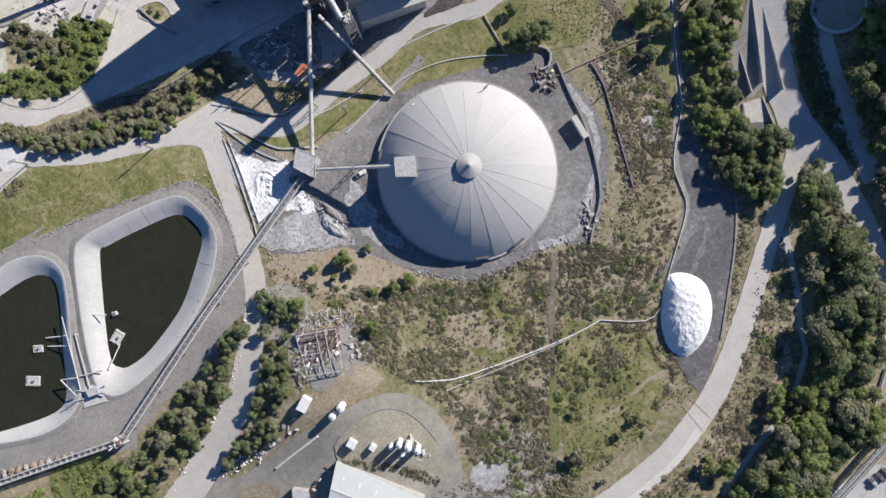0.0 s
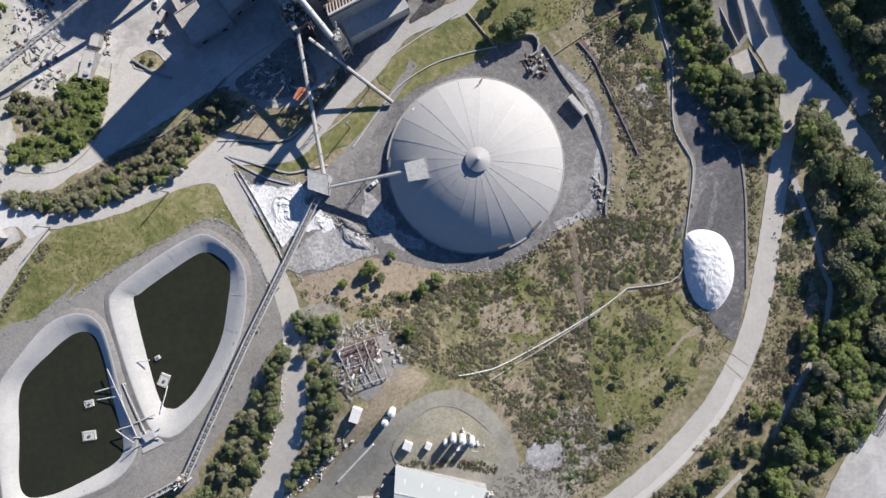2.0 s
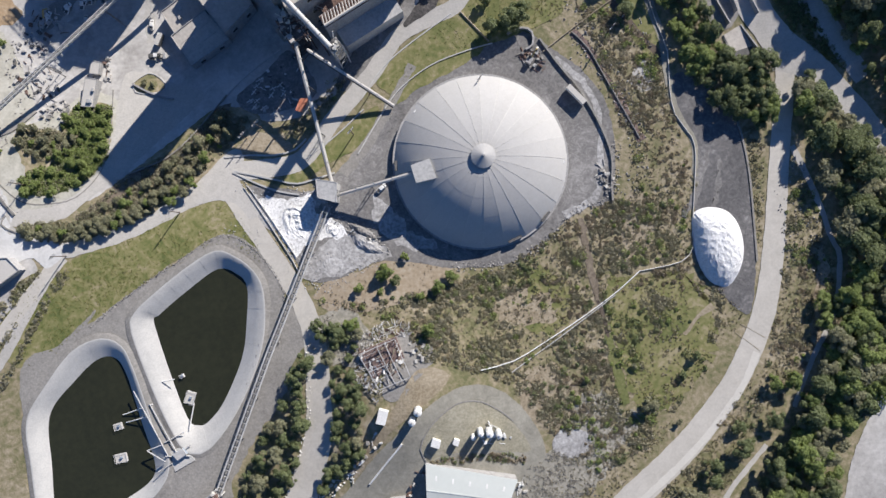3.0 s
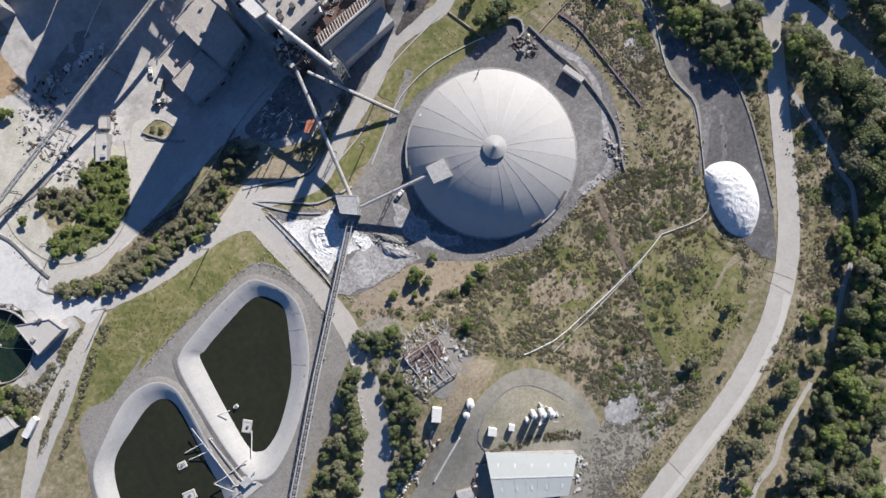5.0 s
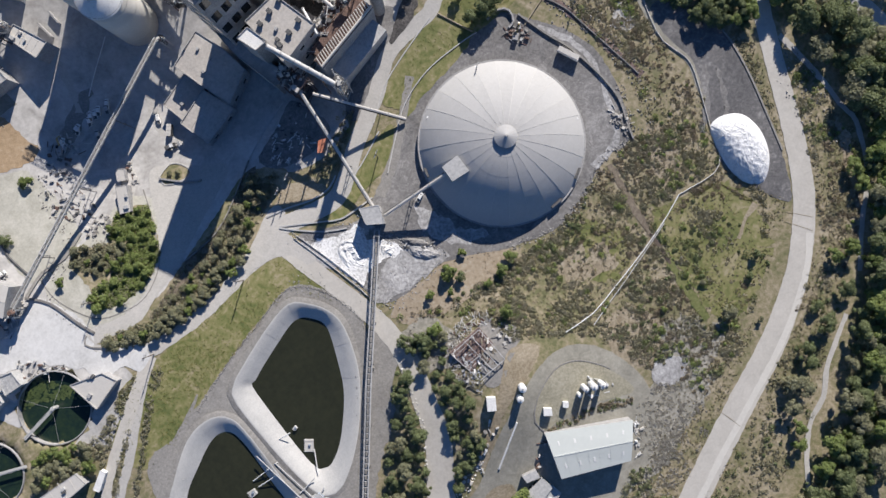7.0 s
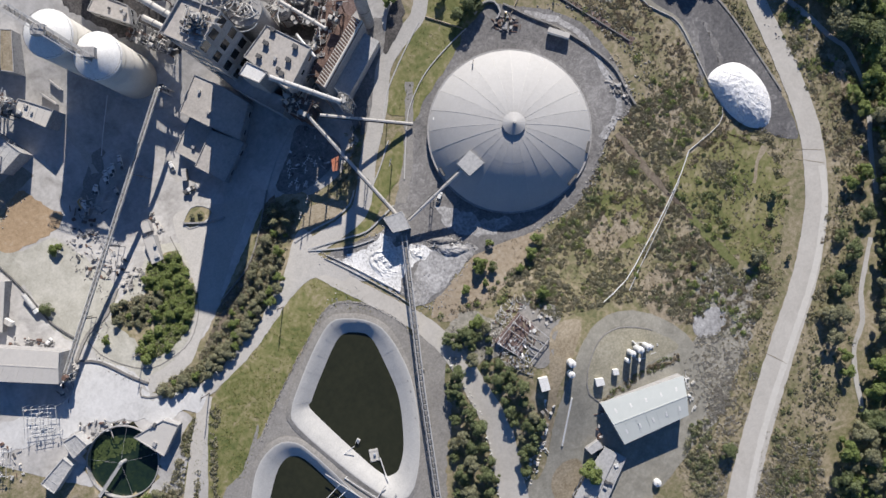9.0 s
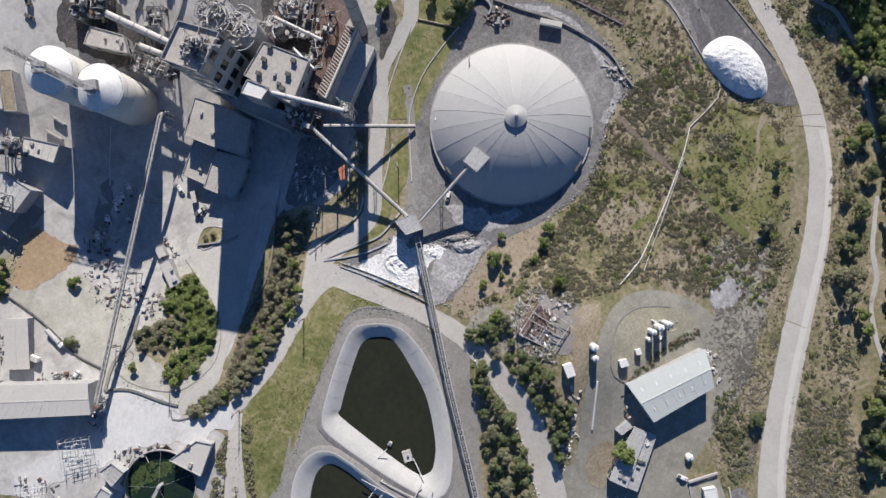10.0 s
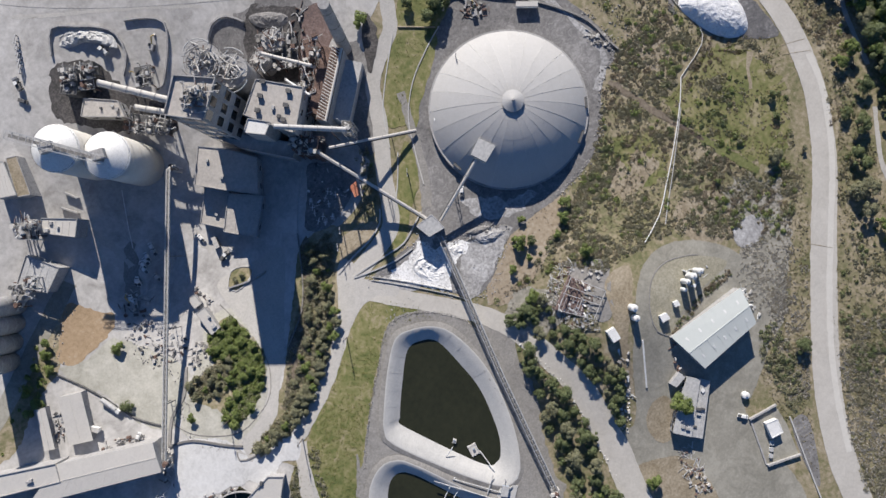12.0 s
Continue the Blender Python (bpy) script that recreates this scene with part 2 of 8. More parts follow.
def prism(points, z0, z1, bm=None):
    """An upright prism over a ring of points."""
    bm = bm or bmesh.new()
    n = len(points)
    area = sum(points[i][0] * points[(i + 1) % n][1] - points[(i + 1) % n][0] * points[i][1] for i in range(n))
    if area < 0:
        points = points[::-1]
    lo = [bm.verts.new((x, y, z0)) for x, y in points]
    hi = [bm.verts.new((x, y, z1)) for x, y in points]
    bm.faces.new(hi)
    bm.faces.new(lo[::-1])
    for i in range(n):
        bm.faces.new((lo[i], lo[(i + 1) % n], hi[(i + 1) % n], hi[i]))
    return bm


def smooth_line(points, closed=False, step=3.0):
    """A Catmull-Rom line through the points."""
    pts = [Vector((p[0], p[1])) for p in points]
    n, out = len(pts), []
    for i in range(n if closed else n - 1):
        p = [pts[(i + k) % n] if closed else pts[min(max(i + k, 0), n - 1)] for k in (-1, 0, 1, 2)]
        m = max(2, int((p[2] - p[1]).length / step))
        for j in range(m):
            t = j / m
            out.append(0.5 * (2 * p[1] + (p[2] - p[0]) * t + (2 * p[0] - 5 * p[1] + 4 * p[2] - p[3]) * t * t + (3 * p[1] - p[0] - 3 * p[2] + p[3]) * t ** 3))
    if not closed:
        out.append(pts[-1])
    return out


def inside(x, y, ring):
    hit = False
    for (x1, y1), (x2, y2) in zip(ring, ring[-1:] + ring[:-1]):
        if (y1 > y) != (y2 > y) and x < (x2 - x1) * (y - y1) / (y2 - y1) + x1:
            hit = not hit
    return hit


def zone(name, points, mat, lift, label, category="ground", ragged=0.5, smooth=True, cell=6.0, holes=()):
    """A sheet of ground cover laid on the terrain within an uneven outline."""
    ring = smooth_line(points, True, 2.0) if smooth else [Vector(p) for p in points]
    ring = [p + Vector((noise.noise((p.x * 0.35, p.y * 0.35, lift * 50)), noise.noise((p.y * 0.35, p.x * 0.35, 9 + lift * 50)))) * ragged * 1.6 for p in ring]
    bm = bmesh.new()
    bm.faces.new([bm.verts.new((p.x, p.y, 0)) for p in ring])
    bmesh.ops.triangulate(bm, faces=bm.faces[:])
    for k in (0, 1):
        lo, hi = min(p[k] for p in ring), max(p[k] for p in ring)
        c = math.floor(lo / cell) * cell + cell
        while c < hi:
            no = (1, 0, 0) if k == 0 else (0, 1, 0)
            bmesh.ops.bisect_plane(bm, geom=bm.verts[:] + bm.edges[:] + bm.faces[:], plane_co=(c if k == 0 else 0, c if k else 0, 0), plane_no=no)
            c += cell
    for hole in holes:
        gone = [f for f in bm.faces if inside(f.calc_center_median().x, f.calc_center_median().y, hole)]
        bmesh.ops.delete(bm, geom=gone, context="FACES")
    for v in bm.verts:
        v.co.z = hg(v.co.x, v.co.y) + lift
    for f in bm.faces:
        if f.normal.z < 0:
            f.normal_flip()
    bm.normal_update()
    for f in [f for f in bm.faces if f.normal.z < 0]:
        f.normal_flip()
    ob = link_mesh(name, bm, mat)
    return tagged(ob, label, category, kind="structure")


def strip(name, points, width, mat, lift, label, category="road", ragged=0.25, thick=0.0):
    """A road of a given width (one number, or one per point) along a line, laid on the terrain."""
    line = smooth_line(points, step=3.0)
    widths = width if isinstance(width, (list, tuple)) else [width] * len(points)
    bm, rows = bmesh.new(), []
    for i, p in enumerate(line):
        d = (line[min(i + 1, len(line) - 1)] - line[max(i - 1, 0)]).normalized()
        s = Vector((-d.y, d.x))
        k = i / max(1, len(line) - 1) * (len(widths) - 1)
        w = widths[int(k)] * (1 - k % 1) + widths[min(int(k) + 1, len(widths) - 1)] * (k % 1)
        row = []
        for j in range(7):
            e = (j / 6 - 0.5) * w
            if j in (0, 6):
                e += noise.noise((p.x * 0.3, p.y * 0.3, j + lift * 30)) * ragged * 2
            q = p + s * e
            row.append(bm.verts.new((q.x, q.y, hg(q.x, q.y) + lift)))
        rows.append(row)
    for a, b in zip(rows, rows[1:]):
        for j in range(6):
            bm.faces.new((a[j + 1], a[j], b[j], b[j + 1]))
    bmesh.ops.recalc_face_normals(bm, faces=bm.faces[:])
    bm.normal_update()
    if sum(f.normal.z for f in bm.faces) < 0:
        bmesh.ops.reverse_faces(bm, faces=bm.faces[:])
    return tagged(link_mesh(name, bm, mat), label, category, kind="structure")


# ---- ponds' outlines, needed by the ground ----
POND_A = [(-135.3, -6.5), (-127, -11.1), (-120, -19.4), (-117.4, -30.3), (-121.7, -50.9), (-131.5, -69.6), (-145.6, -87.4), (-159.9, -99.1), (-167.9, -99.5), (-173, -93.7), (-178.9, -68.6), (-183.4, -35.5), (-179.8, -27.1), (-169.5, -20.7), (-150.3, -11.2)]
POND_A_WATER = [(-137.3, -14.5), (-128.5, -19.2), (-125.2, -26.2), (-128.6, -41), (-135.1, -59.5), (-148.5, -78.7), (-157.9, -86.8), (-163.6, -88.1), (-169, -80.6), (-174.1, -34.9), (-171.3, -30.6), (-155.1, -21.9)]
POND_B = [(-243.1, -67), (-230.6, -52.5), (-214.1, -38.8), (-199.5, -35.9), (-190.8, -41.7), (-187.6, -54.9), (-184.5, -83.6), (-180.7, -101.1), (-188.7, -113.7), (-207, -121.5), (-244.3, -125.7), (-247.7, -113.8), (-245.8, -88.9)]
POND_B_WATER = [(-234.6, -66.5), (-218.4, -52.5), (-205.7, -45), (-197.4, -45.7), (-193.3, -54.4), (-191, -80.3), (-189.1, -100.5), (-192, -108.5), (-204.5, -114.7), (-228.5, -121.5), (-241.9, -117.6), (-239.2, -91.1)]
RING_A, RING_B = [[(p.x, p.y) for p in smooth_line(r, True, 4)] for r in (POND_A, POND_B)]
SUMP, SUMP_R = (-265.7, 11.1), 19.5

SUMP2, SUMP2_R = (-311.8, -1.8), 17.0
RING_S2 = [(SUMP2[0] + (SUMP2_R + 0.5) * math.cos(k * math.tau / 40), SUMP2[1] + (SUMP2_R + 0.5) * math.sin(k * math.tau / 40)) for k in range(40)]
RING_S = [(SUMP[0] + (SUMP_R + 0.5) * math.cos(k * math.tau / 40), SUMP[1] + (SUMP_R + 0.5) * math.sin(k * math.tau / 40)) for k in range(40)]


def dig(x, y):
    if -340 < x < -60 and -200 < y < 60:
        if inside(x, y, RING_A) or inside(x, y, RING_B) or math.hypot(x - SUMP[0], y - SUMP[1]) < SUMP_R - 1 or math.hypot(x - SUMP2[0], y - SUMP2[1]) < SUMP2_R - 1:
            return -8.0
    return 0.0


def lay_ground():
    near_x, near_y = np.arange(-330, 271, 3.0), np.arange(-270, 241, 3.0)
    far = np.array([12, 30, 60, 110, 190, 320, 600, 1100, 2000, 3600.0])
    xs = np.concatenate([near_x[0] - far[::-1], near_x, near_x[-1] + far])
    ys = np.concatenate([near_y[0] - far[::-1], near_y, near_y[-1] + far])
    nx, ny = len(xs), len(ys)
    verts = [(x, y, hg(x, y) + dig(x, y) + 0.05 * noise.noise((x * 0.2, y * 0.2, 0))) for y in ys for x in xs]
    faces = [(j * nx + i, j * nx + i + 1, (j + 1) * nx + i + 1, (j + 1) * nx + i) for j in range(ny - 1) for i in range(nx - 1)]
    me = bpy.data.meshes.new("ground")
    me.from_pydata(verts, [], faces)
    me.materials.append(M_SCRUB)
    me.polygons.foreach_set("use_smooth", [True] * len(me.polygons))
    return tagged(new("ground", me), "dry olive-brown scrub hillside ground", "ground", kind="structure")


lay_ground()

# ---- ground covers ----
zone("plant_yard", [(-96.1, 363.3), (51.4, 132.2), (-3.3, 95), (-38.7, 71.4), (-73.9, 52.2), (-100.4, 53.8), (-119.6, 66.9), (-145.8, 55.5), (-179, 39), (-196.4, 32.4), (-229.3, 33.8), (-223.7, -3), (-257.7, -17.2), (-319.8, 59.2), (-383.2, 184.6)], M_DUST, 0.10, "dusty pale grey concrete yard of the plant", "yard", cell=4.0, holes=(RING_S, RING_S2))
zone("dome_apron", [(-33.7, 49.9), (-18.2, 58.2), (3.7, 63.1), (21.6, 66.8), (37, 65.4), (49.7, 52.4), (59.9, 40.8), (67.6, 24.1), (67.6, 1.7), (62.5, -18.2), (55.4, -25.9), (42.6, -25.9), (20.1, -38.8), (1.4, -43.9), (-22.3, -40), (-44.1, -32.3), (-61.4, -28.5), (-79.3, -32.3), (-94.2, -29.8), (-99.4, -14.3), (-107.5, 9), (-114.3, 22.2), (-97, 17.4), (-82.9, 12.9), (-66.1, 20.6), (-50.5, 32.3), (-41.5, 40.8)], M_CLINKER, 0.12, "dark grey gravel apron round the storage dome", "yard")
zone("pile_yard", [(101, 26.4), (110.2, 27.8), (123.8, 13.3), (129.4, -2.7), (128.5, -21.4), (126.2, -42.9), (123.9, -61.7), (119.3, -80.5), (113.6, -94), (106.9, -88.7), (98.6, -75.4), (93, -59.4), (96.8, -43.3), (103.1, -21.8), (104.6, -0.3), (101.2, 13)], M_PILEYARD, 0.12, "dark gravel yard of the white stockpile", "yard")
zone("tank_yard", [(-115, -136.2), (-102.4, -138.8), (-78.3, -118.5), (-51.6, -104.2), (-35.6, -96.5), (-20.3, -98.6), (-7.2, -111), (0.5, -132), (-5, -151.9), (-19.3, -169.2), (-44.6, -180.3), (-63.7, -181.5), (-73.8, -196.9), (-95.5, -242.8), (-142.3, -225.3), (-166.5, -186.5), (-132.5, -154.5)], M_YARD, 0.12, "grey gravel yard round the warehouse", "yard")
zone("tank_island", [(-49.7, -110.2), (-35.5, -103.5), (-24.1, -106), (-14.6, -115.2), (-7.3, -128.6), (-7.9, -135.6), (-26.5, -129.5), (-45.1, -126.6), (-55.7, -127.5), (-57.5, -120.4)], M_ISLAND, 0.20, "dry olive-grey dirt island with white tanks", "ground", ragged=0.3)
zone("yard_island", [(-94, -140.5), (-84.1, -144.9), (-92, -155.8), (-102.9, -160.3), (-107.7, -155), (-103.9, -145.3)], M_DIRT, 0.20, "bare brown island beside the office", "ground")
zone("yard_island", [(-127.8, -153.4), (-115.4, -160), (-107.2, -171), (-108, -182.3), (-121.3, -201.4), (-145.8, -173.6)], M_DIRT, 0.20, "dirt island with scrap and bushes", "ground")
zone("dirt_lane", [(-50.9, -83.2), (-36.9, -88.7), (-48.2, -98.6), (-69.5, -109.5), (-90.7, -128), (-95.2, -126.7), (-76.7, -109.4), (-63.7, -96.1)], M_DIRT, 0.16, "tan dirt lane beside the ruined frame", "ground")
zone("grass_field", [(-130.2, 19.7), (-118.8, 8.5), (-111.7, -12.4), (-126.7, -0.1), (-151, -4.4), (-182.6, -17), (-209.9, -30.5), (-238.9, -41.4), (-251.1, -22), (-218.6, 0.2), (-182.2, 10.6), (-150.8, 17.8)], M_GRASS, 0.12, "yellow-green grass field above the ponds", "grass")
zone("grass_field", [(-236.8, -2.6), (-205.3, 6), (-173.6, 12), (-141.8, 18.7), (-125.4, 17.8), (-116.4, 2), (-112.9, -19.6), (-126.9, -5), (-148.6, -2.6), (-172.4, -9.7), (-198.8, -22.2), (-225.1, -40.1), (-235.7, -42.9)], M_GRASS, 0.14, "yellow-green grass field above the ponds", "grass")
zone("grass_field", [(-36.3, 54.9), (-17.6, 71.3), (9.2, 84.8), (35.9, 95.5), (62.6, 92.9), (57.6, 71.4), (36.3, 65.9), (17.6, 63), (-6.5, 57.6), (-28.1, 50.7)], M_GRASS, 0.14, "olive dry grass beside the dome apron", "grass")
zone("grass_bank", [(4.3, 82.2), (16.2, 65.4), (6.7, 57.7), (-19.3, 50.6), (-32.1, 45.2), (-34.9, 51.8), (-39.7, 59.8), (-21.7, 72.7)], M_GRASS, 0.17, "olive grass bank beside the plant road", "grass")
zone("grass_bank", [(-42, 47), (-49, 34.7), (-59.1, 27.6), (-71.4, 24.3), (-89.2, 17.9), (-95.9, 22.9), (-81.2, 28.4), (-62.3, 38.8)], M_GRASS, 0.17, "olive grass verge below the conveyor", "grass")
zone("dirt_bank", [(-121.4, 40.3), (-108.7, 49.3), (-93.7, 42.8), (-87.8, 36.1), (-97.8, 34.7), (-112, 36.9)], M_DIRT, 0.17, "bare tan bank beside the plant road", "ground")
zone("grass_slope", [(74.6, 87.6), (95.7, 90.2), (100.4, 53), (95.4, 37), (87.2, 50.3), (79, 66.2)], M_GRASS, 0.10, "green-yellow grass slope", "grass")
zone("brown_slope", [(-90.9, -35.4), (-69.5, -31), (-45.4, -29.3), (-23.8, -39.7), (-31.7, -46.5), (-47.5, -50.6), (-68.8, -50.9), (-87.8, -46)], M_EARTH, 0.10, "brown bare slope below the dome", "ground", ragged=1.5)
zone("green_patch", [(-194, -136.1), (-183.4, -130.6), (-167.3, -129), (-163.2, -138.3), (-172.4, -149.2), (-191.1, -149.5)], M_GREEN, 0.14, "bright green grass patch", "grass", ragged=1.0)
zone("pale_clearing", [(82.2, 32.8), (91.4, 38.3), (93.5, 26.3), (85, 23.5)], M_ROAD, 0.10, "bare pale clearing on the slope", "ground", ragged=1.5)
zone("concrete_pad", [(12.3, -127.9), (22.7, -133.1), (22.4, -141.2), (13.5, -144.2), (4.7, -138.7), (6.1, -132.3)], M_CLINKER_PALE, 0.16, "broken grey concrete pad", "pad", ragged=0.5)
zone("orange_bank", [(-217.2, 159.1), (-212.8, 143.2), (-208.9, 134.9), (-217.4, 130.3), (-231.9, 133.6), (-241.5, 135.4), (-245.1, 143.8), (-238.7, 149.3)], M_RUSTEARTH, 0.18, "bare orange earth bank", "ground", ragged=1.2)
zone("sand_yard", [(-248.5, 141.8), (-238, 133.1), (-220.5, 127.7), (-216.5, 113.9), (-211.9, 84.5), (-224.1, 75.6), (-242.9, 71.7), (-249.8, 91.4), (-246.7, 112.3), (-250.4, 124.3)], M_SAND, 0.16, "pale sandy dust spread on the yard", "ground", ragged=1.5)
zone("scrub_bank", [(-246.3, 159), (-218.5, 160.6), (-247.2, 142.7), (-271.5, 141.9), (-296.2, 136), (-309, 145.5), (-293.8, 155.4)], M_SCRUB, 0.16, "scrubby bank beside the shaded road", "ground", ragged=1.2)
zone("bush_yard", [(-232.2, 71.6), (-206.1, 80.9), (-181.9, 88.7), (-167.9, 72.5), (-178.4, 49.1), (-196.3, 37.8), (-230.2, 35.1), (-241.2, 63.4)], M_SAND, 0.18, "pale sandy ground under green bushes", "ground")
zone("grove_ground", [(-192.3, 84.4), (-176.4, 79.6), (-177.7, 67.7), (-182.4, 51.7), (-196.8, 41.8), (-213.2, 40.7), (-225.2, 43.9), (-220.9, 54.7), (-224.6, 71.7), (-217.5, 76.7), (-203.7, 71.9)], M_SCRUB, 0.22, "overgrown ground under the grove", "ground", ragged=1.0)
zone("plant_ramp", [(-164.8, 97), (-147.1, 86.9), (-128.4, 75.1), (-154, 56.7), (-174.4, 42.9), (-193.5, 33.5), (-205.5, 27.1), (-219.7, 27.1), (-232, 29.1), (-232.2, 37.1), (-218.1, 34.5), (-204, 35.3), (-192.1, 42.5), (-182.3, 53.9), (-175.8, 67.6), (-172.3, 82.3)], M_ROAD, 0.23, "wide pale dusty ramp round the bushes", "road", ragged=0.4)
zone("road_junction", [(-119.2, 42.6), (-113, 37.4), (-117.8, 27.6), (-110.7, 10), (-115.5, 6.2), (-121.4, 14.9), (-128.7, 18.4), (-139.3, 19.1), (-151.3, 17.4), (-159.8, 17.2), (-156.1, 22.6), (-138.7, 30)], M_ROAD, 0.26, "pale junction of the plant roads", "road", ragged=0.3)
zone("road_junction", [(-248.3, 65.8), (-237.4, 54.0), (-229.6, 37.6), (-232.7, 25.1), (-211.3, 16.2), (-210.4, 9.2), (-219.6, 4.5), (-226.2, 12.0), (-234.5, 9.7), (-248.7, 25.3), (-263.7, 35.6), (-279.4, 40.5), (-304.7, 52.6), (-321.6, 60.7), (-311.5, 71.5), (-284.3, 61.7), (-265.6, 55.8)], M_WHITEDUST, 0.23, "white dusty apron where the roads meet", "road", ragged=1.2)
zone("brush_slope", [(47.7, -126.3), (50.5, -133.8), (32.5, -146), (30.9, -153.1), (10.2, -164.2), (-12.3, -175.9), (-27, -177.1), (-10.6, -143.4), (6.5, -137.3), (28.9, -136.6)], M_BRUSHSOIL, 0.11, "grey slope of dead brush beside the haul road", "ground", ragged=2.0)
zone("asphalt_wedge", [(-60.8, -211.1), (-53.7, -214.9), (-62.6, -226.6), (-81.7, -242), (-78.4, -232.8), (-71, -221.7)], M_CLINKER, 0.16, "dark asphalt wedge beside the haul road", "pavement", ragged=0.2)
zone("wash_floor", [(-71.5, -190.8), (-57.8, -198.4), (-62.9, -208.8), (-73.2, -222.8), (-87.4, -211.5)], M_YARD, 0.22, "grey paved floor of the wash bay", "pavement", ragged=0.1, smooth=False)
strip("wheel_track", [(111.1, -11.5), (105, -23), (97.8, -34.5), (92.2, -40.6)], [2, 5, 4, 2], M_CLINKER, 0.16, "paler wheel track in dark gravel", "track", ragged=1.5)
strip("wheel_track", [(115.9, -16.3), (112.3, -29.7), (107.3, -41.4), (107.3, -56.6)], [2, 3, 3, 2], M_CLINKER, 0.16, "paler wheel track in dark gravel", "track", ragged=1.5)
zone("gravel_pad", [(121.9, 71), (126.9, 75.7), (132.4, 50.5), (130, 45.7), (125.4, 50.5)], M_BERM, 0.15, "grey gravel pad among the trees", "ground")
zone("ramp_paving", [(123, 69.7), (128.5, 76), (131.5, 93), (135.5, 93), (140, 50), (135, 44.5), (131.4, 44.1), (126.7, 52.4)], M_BERM, 0.17, "grey-brown paving between the ramp walls", "pavement", ragged=0.2, smooth=False)
zone("brush_patch", [(-98.3, -51), (-78, -47.5), (-71, -59.8), (-71.4, -74.6), (-89.4, -73.1), (-101.4, -65)], M_BRUSHSOIL, 0.10, "grey ground round the ruined frame", "ground", ragged=2.0)
zone("belt_bank", [(-231.8, 32.1), (-195, 30.3), (-155.2, 47.2), (-122.2, 65.1), (-101.2, 55.2), (-126.7, 37), (-149.1, 26.4), (-179.7, 17.8), (-206.7, 15.2), (-227.7, 20.1)], M_SCRUB, 0.18, "scrubby bank between the plant and the road", "ground")
zone("pond_berm", [(-129.7, 1.7), (-113, -13.2), (-107.3, -34.8), (-117.8, -62.8), (-134.6, -87.6), (-152.3, -111.3), (-163.8, -127.4), (-156.7, -119.5), (-180.7, -129.2), (-218.1, -141.8), (-242.1, -150.2), (-243.6, -48.4), (-219.9, -33.3), (-198.8, -20.9), (-204.8, -27.3), (-185.2, -18.6), (-156.5, -7.1)], M_BERM, 0.16, "grey gravel berm round the ponds", "berm", cell=2.5, holes=(RING_A, RING_B))
zone("conveyor_bank", [(-100.2, -40.3), (-93.8, -46.1), (-100.9, -58.2), (-111.5, -70.4), (-119.3, -83.9), (-135.4, -99), (-150.1, -115.3), (-155.3, -126.1), (-163.4, -124.9), (-141, -91), (-117.4, -51.8), (-106.9, -39.6)], M_BERM, 0.13, "grey-brown gravel bank under the conveyor", "ground", ragged=1.0)
zone("mill_pit", [(-53.8, 166), (-42.9, 169.2), (-35.7, 164.4), (-34.7, 156.1), (-44.6, 151.3), (-51.3, 157.5)], M_CLINKER, 0.17, "dark clinker pit floor", "yard")
# near-black floors: partly dark ground, partly shade painted between the machines
zone("dark_plant_floor", [(-26.7, 157.1), (-12.4, 136.6), (-17.5, 119.1), (-34.8, 107), (-56.3, 101.8), (-44.8, 112.2), (-55.6, 137.3), (-46, 149)], M_BLACKGROUND, 0.15, "black dusty floor under the mill machines, darkened further for shade", "yard", ragged=1.2)
zone("dark_plant_floor", [(-118.5, 219.5), (-104.8, 190.7), (-101.1, 166), (-109.1, 168.6), (-120.1, 189.2), (-132, 215.3)], M_BLACKGROUND, 0.15, "floor between feed buildings and silos, painted dark for shade", "yard", ragged=1.2)
zone("green_bed", [(-162.7, 90.8), (-155.7, 93.3), (-150.3, 89.6), (-148.2, 83.8), (-154.3, 82.8), (-162.6, 85.2)], M_SCRUB, 0.30, "small scrubby bed with a pale rim", "flower bed", ragged=0.2)
# two wider floors, again coloured dark to deepen the shade
zone("dark_plant_floor", [(-26.7, 157.1), (-19.2, 150.6), (-10.5, 130.5), (-15.6, 115.8), (-34, 105.6), (-57.8, 95.2), (-68.6, 98.3), (-44.8, 112.2), (-55.6, 137.3)], M_BLACKGROUND, 0.14, "black dusty floor beside the filter house, darkened further for shade", "yard", ragged=1.2)
zone("dark_plant_floor", [(-109, 229.8), (-95.1, 214.1), (-97.6, 196.1), (-94.4, 169.5), (-104.9, 160.6), (-122, 188.2), (-130.7, 216)], M_BLACKGROUND, 0.14, "floor under the feed machines, painted dark for shade", "yard", ragged=1.5)
zone("clinker_yard", [(-25.3, 157.0), (-10.1, 155.6), (1.2, 137.1), (-15.4, 120.3), (-32.8, 113.6), (-43.4, 125.1), (-48.9, 144.1), (-56, 164), (-42, 168.5), (-31, 161)], M_CLINKER, 0.135, "dark clinker-strewn yard", "yard", ragged=1.5)
# dark colour on this slope paints in the filter house's shadow
zone("shade_slope", [(-14, 101.5), (-12.1, 91.4), (-30.5, 73.6), (-49.3, 57.2), (-59.4, 63.2), (-43.9, 80.4)], M_CLINKER, 0.21, "slope beside the filter house, its shadow put into dark gravel colour", "ground", ragged=1.2)
zone("rubble_island", [(5.7, 100.5), (-0.4, 90.2), (-12.6, 84.1), (-21.0, 82.3), (-16.4, 87.6), (-4.8, 97.7)], M_BLACKGROUND, 0.30, "dark rubble island beside the plant road", "ground", ragged=0.8)
